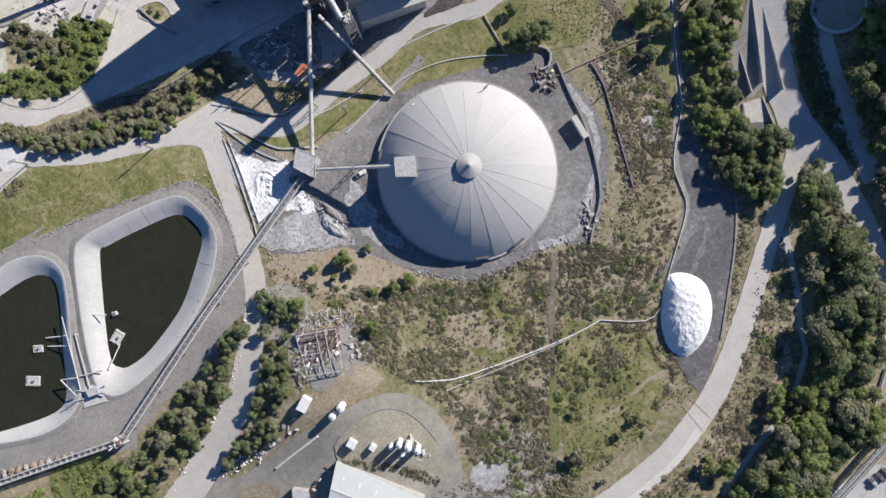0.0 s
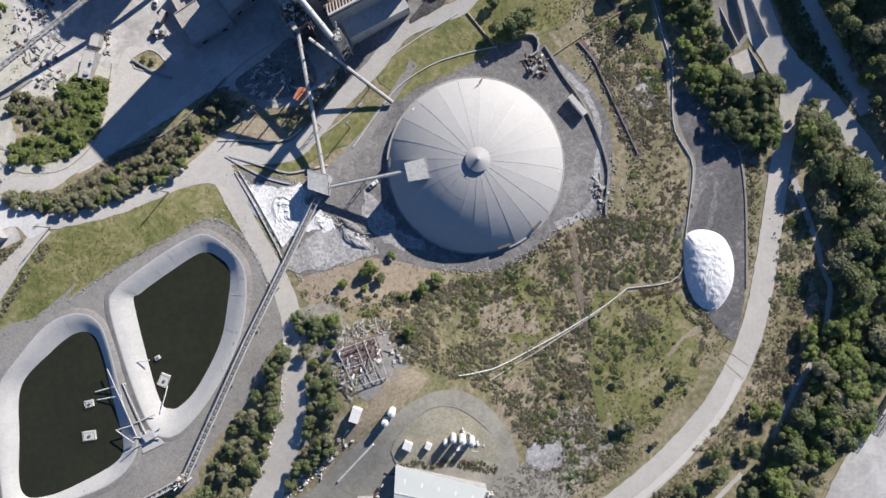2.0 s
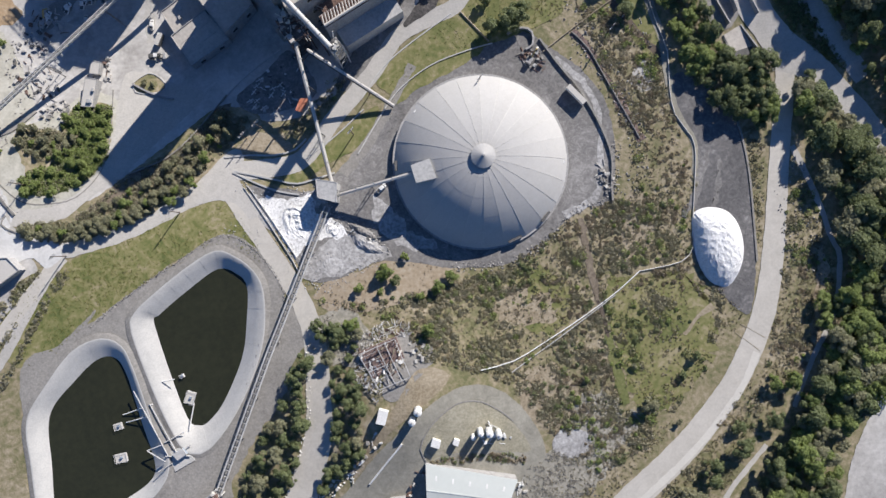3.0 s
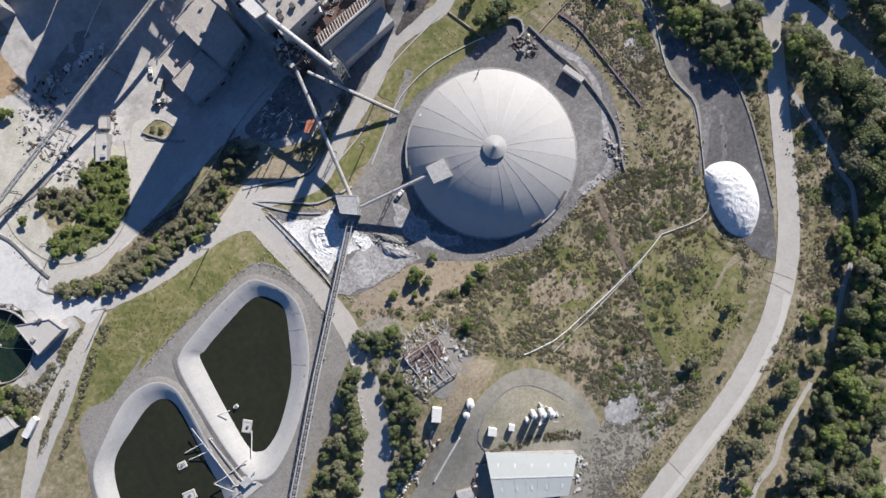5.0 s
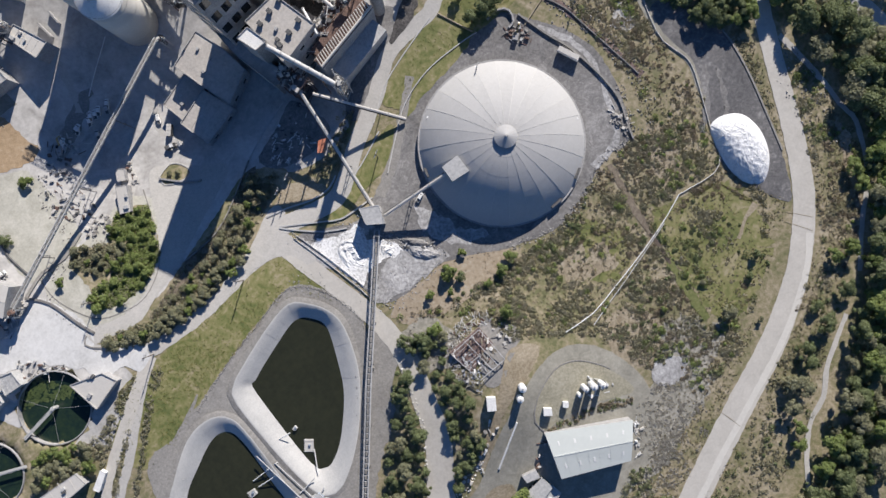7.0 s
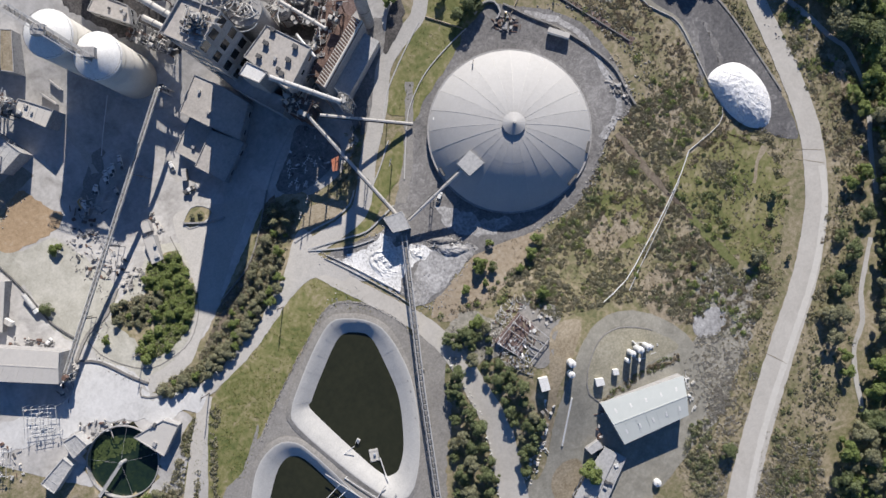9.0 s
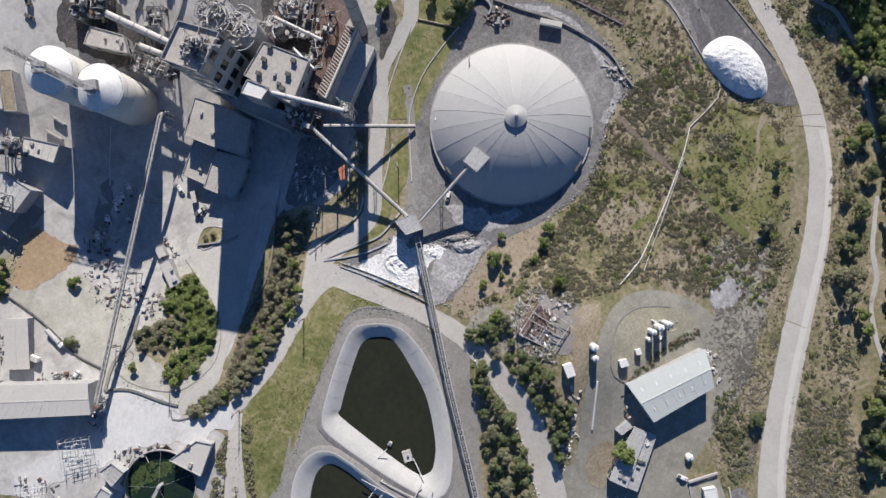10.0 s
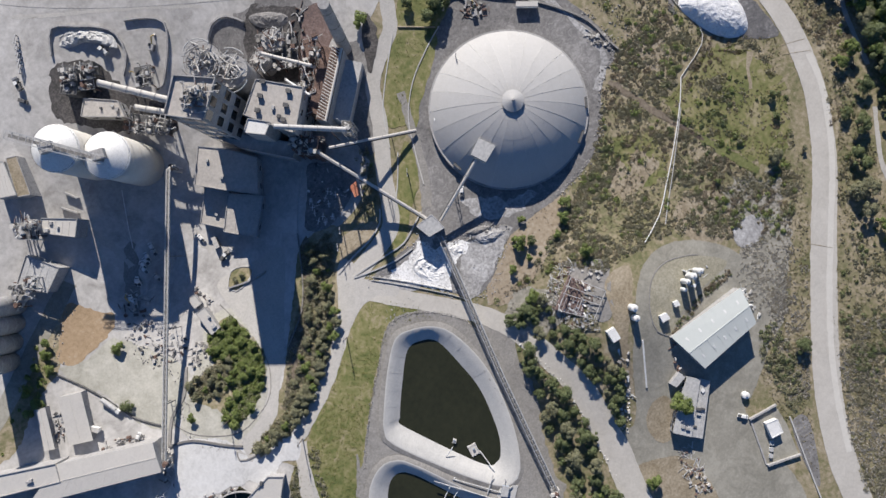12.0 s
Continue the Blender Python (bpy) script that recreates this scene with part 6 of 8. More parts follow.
# ---- round tank with a bridge ----
def round_tank(at_xy, radius, arm, label, algae=()):
    x, y = at_xy
    g = hg(x, y)
    base = thing("round_tank", (x, y, g - 2.0), label, "tank")
    bm = bmesh.new()
    n = 72
    rows = [[bm.verts.new((r * math.cos(w), r * math.sin(w), z)) for w in np.linspace(0, math.tau, n, endpoint=False)] for r, z in ((radius + 0.7, 1.9), (radius + 0.5, 2.7), (radius, 2.7), (radius, -2))]
    for a, b in zip(rows, rows[1:]):
        for i in range(n):
            bm.faces.new((a[i], a[(i + 1) % n], b[(i + 1) % n], b[i]))
    bmesh.ops.recalc_face_normals(bm, faces=bm.faces[:])
    part("rim", bm, M_WALL, base, "stained concrete rim")
    bm = bmesh.new()
    bmesh.ops.create_circle(bm, cap_ends=True, segments=n, radius=radius)
    part("water", bm, M_ALGAE, base, "dark green water")
    for ring in algae:
        bm, rr, done = bmesh.new(), random.Random(3), 0
        xs, ys = [p[0] for p in ring], [p[1] for p in ring]
        while done < 230:
            q = Vector((rr.uniform(min(xs), max(xs)), rr.uniform(min(ys), max(ys))))
            size = rr.uniform(0.5, 1.5)
            if not inside(q.x, q.y, list(ring)) or (q - Vector((x, y))).length > radius - size:
                continue
            done += 1
            bm.faces.new([bm.verts.new((q.x - x + size * rr.uniform(0.6, 1.0) * math.cos(k * math.tau / 7), q.y - y + size * rr.uniform(0.6, 1.0) * math.sin(k * math.tau / 7), 0.02 + 0.004 * (done % 40))) for k in range(7)])
        part("algae_mat", bm, M_ALGAEMAT, base, "olive green floating algae")
    u = Vector((math.cos(arm), math.sin(arm), 0))
    s = Vector((-u.y, u.x, 0)) * 0.8
    up = Vector((0, 0, 3.2))
    part("bridge", beam(u * (radius + 3) + up, up, 1.5, 0.3), M_LINER, base, "pale walkway bridge to the centre")
    for side in (-1, 1):
        part("hand_rail", beam(u * (radius + 3) + up + s * side + Vector((0, 0, 1)), up + s * side + Vector((0, 0, 1)), 0.12, 0.12), M_METAL, base)
    part("centre_post", rod((0, 0, -2), (0, 0, 4.6), 1.0, 14), M_METAL, base)
    for k in (0.9, 2.4, 3.6, 5.2):
        part("stay", rod((0, 0, 4.4), (radius * math.cos(arm + k), radius * math.sin(arm + k), 2.8), 0.045, 6), M_METAL, base)
    return base


TANK_ARM = math.atan2(SUMP2[1] - SUMP[1], SUMP2[0] - SUMP[0])
round_tank(SUMP, SUMP_R - 0.8, TANK_ARM, "round concrete tank of dark water with floating algae", ([(-269.5, 31.0), (-260.7, 23.3), (-250.9, 11.9), (-249.4, 6.8), (-259.7, 12.5), (-273.0, 18.8), (-282.0, 17.6), (-277.8, 24.6)],))
round_tank(SUMP2, SUMP2_R, TANK_ARM + 2.6, "round concrete tank of dark still water")


def basin():
    x, y = (169.5, 84.5)
    base = thing("round_basin", (x, y, hg(x, y)), "round basin with a pale rim in the shade", "basin")
    for r0, r1, z, nm, mt in ((11.5, 10.0, 0.9, "rim", M_LINER), (10.0, 0.1, 0.5, "floor_sheet", M_YARD)):
        bm = bmesh.new()
        v = [[bm.verts.new((r * math.cos(w), r * 1.1 * math.sin(w), z + r * math.cos(w) * 0.25)) for w in np.linspace(0, math.tau, 40, endpoint=False)] for r in (r0, r1)]
        for i in range(40):
            bm.faces.new((v[0][i], v[0][(i + 1) % 40], v[1][(i + 1) % 40], v[1][i]))
        part(nm, bm, mt, base)
    return base


basin()


# ---- stockpile ----
def mound(name, ring, height, mat, label, seed=0, rough=0.6, steep=1.9, category="pile"):
    """A heap of loose material over a ring, rough on top."""
    pts = smooth_line(ring, True, 2.0)
    c = sum(pts, Vector((0, 0))) / len(pts)
    g = hg(c.x, c.y)
    bm, last = bmesh.new(), None
    n, m = len(pts), 18
    for k in range(m):
        t = k / m
        row = []
        for p in pts:
            q = c + (p - c) * (1 - t)
            z = height * (1 - (1 - t) ** steep)
            z += rough * (noise.noise((q.x * 0.45, q.y * 0.45, seed)) + 0.5 * noise.noise((q.x * 1.3, q.y * 1.3, seed))) * min(1, t * 5)
            row.append(bm.verts.new((q.x - c.x, q.y - c.y, z)))
        if last:
            for i in range(n):
                bm.faces.new((last[i], last[(i + 1) % n], row[(i + 1) % n], row[i]))
        last = row
    bm.faces.new(last)
    bmesh.ops.recalc_face_normals(bm, faces=bm.faces[:])
    ob = link_mesh(name, bm, mat)
    ob.location = (c.x, c.y, g + 0.1)
    return tagged(ob, label, category)


PILE = [(97.8, -39.8), (106.5, -38.8), (114.8, -43.4), (118.4, -53.0), (117.6, -63.8), (113.4, -72.6), (106.4, -78.6), (100.2, -76.5), (95.8, -70.0), (94.2, -59.8), (95.0, -48.6)]
pile_x, pile_y = centre(PILE)
pile = thing("stockpile", (pile_x, pile_y, hg(pile_x, pile_y)), "bright white covered stockpile on dark gravel", "stockpile")
cover = mound("cover", PILE, 6.0, M_SNOWPILE, "white rumpled cover sheet", rough=0.35, steep=2.8)
cover.location.z -= hg(pile_x, pile_y)
cover.location.x -= pile_x
cover.location.y -= pile_y
cover.parent = pile
del cover["category"]
for k in range(9):
    # ropes laid straight over the cover
    w = radians(20 + 90 * (k % 2))
    off = (k // 2 - 2) * 6.0
    best = []
    for t in np.linspace(-24, 24, 25):
        px, py = pile_x + math.cos(w) * t - math.sin(w) * off, pile_y + math.sin(w) * t + math.cos(w) * off
        if inside(px, py, PILE):
            d = min(math.hypot(px - q[0], py - q[1]) for q in [tuple(v) for v in smooth_line(PILE, True, 2.0)])
            reach = min(1.0, d / 13.0)
            best.append((px - pile_x, py - pile_y, 6.0 * (1 - (1 - reach) ** 2.8) + 0.05))
    bm = bmesh.new()
    for p, q in zip(best, best[1:]):
        beam(p, q, 0.12, 0.1, bm)
    if best:
        part("rope", bm, M_WHITEPAINT, pile, "pale rope over the cover")
mound("lime_mound", [(-99.1, 234.5), (-91.7, 237.4), (-83.7, 229), (-78.3, 218.4), (-77.6, 211.3), (-82, 206.2), (-84.8, 214.8), (-88.6, 222.8), (-95.8, 228.2)], 3.0, M_LIMEGREY, "grey-white heap ridged along a walled bay", 2, rough=1.3)


mound("clinker_mound", [(-29.2, 155.6), (-21.8, 149.1), (-16.6, 137.8), (-22.5, 136.1), (-31.1, 147.4)], 2.5, M_CLINKER, "dark clinker heap beside machines", 5)
mound("lime_mound", [(-97.2, 7.5), (-85.8, 3.7), (-82.8, -5.2), (-91.8, -12.6), (-100.1, -5.2)], 0.7, M_WHITE, "white lime heap spilt below the conveyor", 6, rough=0.8)
mound("lime_mound", [(-78.8, -4.5), (-72.5, -8.9), (-74.4, -12.9), (-80.6, -11)], 0.6, M_WHITE, "small white lime heap on gravel", 7, rough=0.7)
mound("gravel_bank", [(-66.7, -11.3), (-57.7, -18.3), (-53.7, -26.5), (-61.3, -24.1), (-67.9, -17.5)], 1.6, M_CLINKER_PALE, "pale gravel bank beside the dome", 8)
mound("gravel_bank", [(-68.3, -7), (-59.6, -12.3), (-56.6, -18.3), (-65.1, -13.9)], 1.8, M_CLINKER, "dark gravel bank beside the dome", 9)
for k in range(10):
    cx, cy = -216.1 + 32.4 * k / 9, -139.3 + 8.4 * k / 9
    mound("dirt_mound", [(cx + 1.5 * math.cos(w) - 1.0 * math.sin(w), cy + 0.5 * math.cos(w) + 3.0 * math.sin(w)) for w in np.linspace(0, math.tau, 8, endpoint=False)], 1.5, M_BROWNSOIL if k % 3 else M_BERM, "long grey-brown dirt heap in a row", 20 + k, 0.8)


def hill(ring, high, run, label):
    """A steep hill over a ring."""
    edge = smooth_line(ring, True, 6.0)
    xs, ys = [p.x for p in edge], [p.y for p in edge]
    nx, ny = int((max(xs) - min(xs)) / 5) + 3, int((max(ys) - min(ys)) / 5) + 3
    loop = [(p.x, p.y) for p in edge]
    verts = []
    for j in range(ny):
        for i in range(nx):
            x, y = min(xs) - 5 + 5 * i, min(ys) - 5 + 5 * j
            d = min((p.x - x) ** 2 + (p.y - y) ** 2 for p in edge) ** 0.5 if inside(x, y, loop) else -3
            k = max(-0.2, min(1, d / run))
            k = k if k < 0 else k * k * (3 - 2 * k)
            verts.append((x, y, hg(x, y) + high * k * (0.9 + 0.25 * noise.noise((x * 0.03, y * 0.03, 4))) + (2 * noise.noise((x * 0.1, y * 0.1, 1)) if k > 0 else 0)))
    me = bpy.data.meshes.new("hill")
    me.from_pydata(verts, [], [(j * nx + i, j * nx + i + 1, (j + 1) * nx + i + 1, (j + 1) * nx + i) for j in range(ny - 1) for i in range(nx - 1)])
    me.polygons.foreach_set("use_smooth", [True] * len(me.polygons))
    me.materials.append(M_SCRUB)
    return tagged(new("hill", me), label, "hill", kind="structure")


# added beyond the view only to cast shade on the north-east slope
hill([(187.8, 145.7), (216.5, 151.4), (249.6, 114.9), (286.6, 40.2), (238.4, 36.1), (212.5, 53.5), (197.1, 80.2)], 20, 34, "unseen scrub hill added to shade the slope by the round basin")


def bay_wall(points, h, label, w=0.9):
    return kerb("bay_wall", points, w, h, M_WALL, label, "wall")


bay_wall([(-104.1, 233.3), (-91.6, 240.6), (-83, 229.4), (-77, 219.1), (-75.7, 210.7), (-82.2, 201), (-92.8, 197)], 1.7, "concrete wall of a storage bay")
bay_wall([(-67.3, 210.9), (-59.5, 201.6), (-56.6, 192.2), (-68.1, 183.9), (-85.3, 177.5), (-88.6, 179.9)], 1.7, "concrete wall of a storage bay")
bay_wall([(-55.3, 166.6), (-43.7, 170.5), (-35.4, 165.6), (-33.1, 156.2)], 1.7, "concrete wall of the clinker pit")
bay_wall([(-95.2, 270.9), (-83.8, 249.7), (-64.4, 219.5), (-41.1, 187.7), (-15.1, 153)], 0.02, "low concrete kerb along the plant's edge", 0.4)
bay_wall([(-164.8, 191.5), (-163.9, 184.3)], 2.4, "short concrete wall on the yard")
bay_wall([(-172.9, 189.1), (-170.9, 180.2)], 2.4, "short concrete wall on the yard")
bay_wall([(-71.6, -190.1), (-57.3, -198.1)], 1.6, "white wall of the paved wash bay")
bay_wall([(-71.2, -190.6), (-87.4, -211.2)], 0.5, "low kerb wall of the paved wash bay")
bay_wall([(-87.4, -211.6), (-73.0, -223.4)], 1.6, "white wall of the paved wash bay")
bay_wall([(28.2, 66.3), (35.7, 67.5), (40, 64.3), (39, 58.3), (35.1, 56.7)], 1.7, "curved dark wall of a hopper bay")
bay_wall([(-163.9, 89.6), (-154.5, 81.9), (-144.4, 76.6)], 1.5, "low dark wall beside the ramp")


# ---- small works ----
def white_tank(at_xy, r, h, label, group="white upright tanks"):
    x, y = at_xy
    base = thing("storage_tank", (x, y, hg(x, y)), label, "tank", group)
    part("shell", rod((0, 0, -0.5), (0, 0, h), r, 24), M_WHITEPAINT, base)
    bm = bmesh.new()
    bmesh.ops.create_uvsphere(bm, u_segments=24, v_segments=8, radius=r, matrix=pose(0, 0, h) @ Matrix.Diagonal((1.03, 1.03, 0.4, 1)))
    part("domed_top", bm, M_WHITEPAINT, base)
    part("ladder", box(0.5, 0.2, h, r + 0.15, 0, 0), M_DARK, base)
    part("manhole", rod((0, 0, h + r * 0.36), (0, 0, h + r * 0.36 + 0.5), r * 0.25, 10), M_METAL, base)
    return base


white_tank((-54.7, -101.5), 1.9, 6, "white domed tank beside the lane")
white_tank((-58.4, -105.6), 1.7, 5.5, "white domed tank beside the lane")
white_tank((-28.2, -118.4), 1.4, 8, "white upright tank casting a long shadow")
white_tank((-24.1, -119.6), 1.7, 8.5, "white upright tank casting a long shadow")
white_tank((-19.8, -121.5), 1.5, 8, "white upright tank casting a long shadow")
white_tank((-32.1, -120.3), 1.1, 5, "small white tank beside larger ones")
white_tank((-61.7, -181.1), 2.0, 2.0, "low white round tank on a square pad")


def ruin():
    """The bare frame of a burnt-out shed over its stained slab, with collapsed sheets."""
    a, b, c, d = [Vector(p) for p in ((-76.2, -69.6), (-58.0, -66.2), (-54.6, -85.4), (-70.4, -88.0))]
    m = (a + b + c + d) / 4
    base = thing("ruined_shed", (m.x, m.y, hg(m.x, m.y)), "ruined shed of bare steel frames and fallen rusty sheets", "ruin")
    a, b, c, d = [p - m for p in (a, b, c, d)]
    part("slab", prism([tuple(p * 1.06) for p in (a, b, c, d)], -2.0, 0.35), M_RUSTYARD, base, "rust-stained concrete slab")
    r = random.Random(5)
    rims = ((a, b), (b, c), (c, d), (d, a), (a.lerp(b, 0.5), d.lerp(c, 0.5)), (a.lerp(b, 0.72), d.lerp(c, 0.72)), (a.lerp(d, 0.5), a.lerp(d, 0.5).lerp(b.lerp(c, 0.5), 0.55)))
    for p, q in rims:
        bm = bmesh.new()
        h = 4.2
        beam((*p, 0), (*p, h), 0.3, 0.3, bm)
        beam((*q, 0), (*q, h), 0.3, 0.3, bm)
        beam((*p, h), (*q, h), 0.32, 0.34, bm)
        part("frame", bm, M_METAL, base)
    for k in range(5):
        t = (k + 0.6) / 6
        p, q = a.lerp(d, t), a.lerp(d, t).lerp(b.lerp(c, t), r.uniform(0.3, 0.5))
        part("purlin", beam((*p, 4.0), (*q, r.uniform(1.5, 4.0)), 0.16, 0.2), M_METAL, base)
    for k in range(90):
        u, v = r.random(), r.random()
        p = a.lerp(b, u).lerp(d.lerp(c, u), v)
        rusty = u > 0.42
        part("fallen_sheet", box(r.uniform(0.8, 3.2), r.uniform(0.25, 0.9), 0.08, p.x, p.y, 0.4 + r.uniform(0, 1.4), r.uniform(-25, 25), r.uniform(-25, 25), r.gauss(60, 30)), r.choice((M_RUST, M_RUST, M_DIRT, M_ROOF) if rusty else (M_ROOF, M_METAL, M_WHITEROCK)), base)
    for k in range(5):
        p = b.lerp(c, r.uniform(0.55, 0.9)).lerp(a, r.uniform(0.05, 0.25))
        part("debris", box(r.uniform(0.9, 1.8), r.uniform(0.7, 1.2), r.uniform(0.5, 1.1), p.x, p.y, 0.35, 0, 0, r.uniform(0, 90)), M_WHITEPAINT, base)
    return base


ruin()


def pond_float(at_xy, w, d, label, turn=0.0):
    x, y = at_xy
    base = thing("pond_float", (x, y, hg(x, y) - 3.25), label, "float", "pond floats", turn=turn)
    part("deck", box(w, d, 0.35, 0, 0, 0.25, bevel=0.05), M_ROOF, base)
    for i in (-1, 1):
        part("pontoon", rod((i * w * 0.35, -d / 2, 0.1), (i * w * 0.35, d / 2, 0.1), 0.4, 10), M_METAL, base)
        bm = bmesh.new()
        beam((i * w / 2, -d / 2, 1.3), (i * w / 2, d / 2, 1.3), 0.1, 0.1, bm)
        beam((-w / 2, i * d / 2, 1.3), (w / 2, i * d / 2, 1.3), 0.1, 0.1, bm)
        for j in (-1, 1):
            beam((i * w / 2, j * d / 2, 0.5), (i * w / 2, j * d / 2, 1.3), 0.1, 0.1, bm)
        part("railing", bm, M_WHITEPAINT, base)
    part("pump", box(1.2, 1.0, 1.0, 0.3, 0.2, 0.6, bevel=0.1), M_BLUEPAINT, base)
    return base


pond_float((-164.6, -73.6), 4.6, 6.2, "pale square pump float on dark water", -30)
pond_float((-204.6, -95.1), 6.2, 4.4, "pale square pump float on dark water", 0)
pond_float((-202.4, -79.6), 4.2, 3.2, "small square float on a tether pipe", 5)
pond_float((-166.2, -62.3), 2.0, 1.8, "tiny float on a tether pipe", 20)


def plain_pipe(name, a, b, r, label, mat=None):
    a, b = Vector(a), Vector(b)
    base = thing(name, tuple(a), label, "pipe")
    d = b - a
    m = max(2, int(d.length / 5))
    for i in range(m):
        part("pipe_length", rod(d * (i / m), d * ((i + 0.97) / m), r, 8), mat or M_WHITEPAINT, base)
    return base


for p, q, z in (((-181.8, -62.8), (-168.4, -62.6), 1), ((-199, -74.5), (-181.6, -72.1), 0), ((-198.1, -78.5), (-184.2, -77.5), 0), ((-163.3, -76.7), (-167.9, -88.8), -2)):
    plain_pipe("tether_pipe", (p[0], p[1], hg(*p) - 2.6), (q[0], q[1], hg(*q) + (1.0 if z >= 0 else -1.0)), 0.25, "thin pipe from the pond bank to a float")
for p, q in (((-189.3, -63.7), (-179.8, -98.4)), ((-183, -71.6), (-174.4, -101)), ((-189.3, -93.7), (-181.3, -92.5)), ((-189.3, -93.7), (-181.7, -101.1)), ((-180, -91.7), (-169.3, -88.8)), ((-181.2, -98.4), (-169.1, -100.9)), ((-186.5, -105.2), (-178.4, -102.4)), ((-173.1, -98.3), (-167.8, -95.5))):
    plain_pipe("pump_pipe", (p[0], p[1], hg(*p) + 1.3), (q[0], q[1], hg(*q) + 1.3), 0.3, "pale pump pipe between the ponds", M_METAL)
block("pump_pad", [(-179.9, -97), (-171.8, -95.6), (-167.7, -103.5), (-178.4, -106.9)], 0.6, "concrete pump pad between the ponds", top=M_LINER, parapet=0, sink=1)
block("pump_cabin", [(-176.9, -97.9), (-171.5, -96.2), (-170.2, -99.4), (-175.2, -101.3)], 2.8, "small blue-grey pump cabin", M_BLUEPAINT, M_METAL, parapet=0)


gallery("belt_conveyor", at((171.5, -148.5), 4), at((206, -107.5), 6), 2.6, 1.8, "low open truss conveyor beside the far yard", legs=(0.2, 0.5, 0.8), truss=True)
plain_pipe("yard_pipe", at((189.5, -121), 0.9), at((201.3, -81.9), 0.9), 0.5, "pale pipe beside the far yard", M_LINER)


def pole(at_xy, h, label):
    x, y = at_xy
    base = thing("power_pole", (x, y, hg(x, y)), label, "power pole", "wooden power poles")
    part("mast", rod((0, 0, -0.5), (0, 0, h), 0.28, 8, None, 0.18), M_BARK, base)
    for z in (h - 0.8, h - 2.4):
        arm = part("crossarm", beam((-1.6, -1.2, z), (1.6, 1.2, z), 0.25, 0.3), M_ROOF, base)
        for k in (-1, 0, 1):
            part("insulator", rod((k * 1.4, k * 1.05, z + 0.15), (k * 1.4, k * 1.05, z + 0.6), 0.12, 6), M_WHITEPAINT, arm)
    return base


for p in ((-149.6, 17.1), (-208.3, 8.3), (-101.7, 50.3), (-56.7, 35.5), (-221.7, 47.7)):
    pole(p, 13, "wooden power pole with pale crossarms")
for p in ((9.5, 46.6), (-110.1, 46.7), (75.9, 55.5)):
    pole(p, 11, "wooden power pole with pale crossarms")


# ---- vehicles ----
def switch_frame(x, y, turn, label):
    base = thing("switch_frame", (x, y, hg(x, y)), label, "switchgear", "substation frames", turn)
    part("post", rod((0, 0, -0.5), (0, 0, 4.6), 0.16, 8), M_METAL, base)
    part("cross_arm", beam((-1.9, 0, 4.2), (1.9, 0, 4.2), 0.3, 0.3), M_WHITEPAINT, base)
    part("cross_arm", beam((0, -1.1, 3.6), (0, 1.1, 3.6), 0.3, 0.3), M_WHITEPAINT, base)
    for k in (-1.6, 0, 1.6):
        part("insulator", rod((k, 0, 4.3), (k, 0, 5.1), 0.2, 8, None, 0.12), M_WHITEPAINT, base)


for k, (x, y) in enumerate(((-97.4, 74.3), (-99.4, 71.5), (-101.4, 68.7), (-91.4, 67.9), (-87.5, 68.8), (-93, 64.6), (-104.1, 64.6), (-100.6, 63.7), (-102.5, 60.9), (-93.2, 55.2), (-97.9, 59.2), (-86.7, 63.9))):
    switch_frame(x, y, 15 + 12 * (k % 3), "pale steel switch frame on the shaded substation yard")


def wheels(base, xs, y, r, w=0.5):
    for x in xs:
        for s in (-1, 1):
            t = part("tyre", rod((x, s * y - w / 2, r), (x, s * y + w / 2, r), r, 14), M_TYRE, base)
            part("rim", rod((x, s * (y + w / 2) - 0.03, r), (x, s * (y + w / 2) + 0.03, r), r * 0.5, 10), M_METAL, t)


def pickup(at_xy, turn, paint, label):
    x, y = at_xy
    base = thing("pickup_truck", (x, y, hg(x, y) + 0.2), label, "pickup truck", "parked pickups", turn)
    part("body", box(5.6, 2.0, 0.75, 0, 0, 0.5, bevel=0.15), paint, base)
    part("cabin", box(2.4, 1.8, 0.75, 0.3, 0, 1.22, bevel=0.2), paint, base)
    part("windscreen", box(0.5, 1.6, 0.5, 1.45, 0, 1.25, 0, 20, 0), M_GLASS, base, "dark glass")
    part("load_bed", box(1.9, 1.6, 0.12, -1.75, 0, 1.22), M_DARK, base, "dark load bed")
    wheels(base, (1.75, -1.75), 0.85, 0.4, 0.28)
    return base


for x, y in ((-198.1, 130.1), (-187.5, 134.4), (-178.2, 137.5), (-173.2, 138.2), (-167.5, 139.2)):
    pickup((x, y), 62, M_WHITEPAINT, "white pickup parked on the shaded yard")


def loader(at_xy, turn, label, paint=None):
    x, y = at_xy
    base = thing("wheel_loader", (x, y, hg(x, y) + 0.2), label, "wheel loader", turn=turn)
    part("engine_body", box(3.6, 2.2, 1.6, -1.8, 0, 1.1, bevel=0.2), paint or M_YELLOW, base)
    part("cab", box(1.7, 1.8, 1.9, 0.4, 0, 1.7, bevel=0.15), M_GLASS, base, "dark glazed cab")
    part("cab_roof", box(1.9, 2.0, 0.15, 0.4, 0, 3.6, bevel=0.04), M_WHITEPAINT, base)
    for s in (-1, 1):
        part("arm", beam((1.2, s * 0.7, 1.8), (4.0, s * 0.7, 0.9), 0.3, 0.4), paint or M_YELLOW, base)
    part("bucket", box(1.4, 3.2, 1.1, 4.4, 0, 0.3, 0, -15, 0, bevel=0.08), M_METAL, base)
    wheels(base, (1.5, -2.2), 1.15, 0.85, 0.6)
    return base


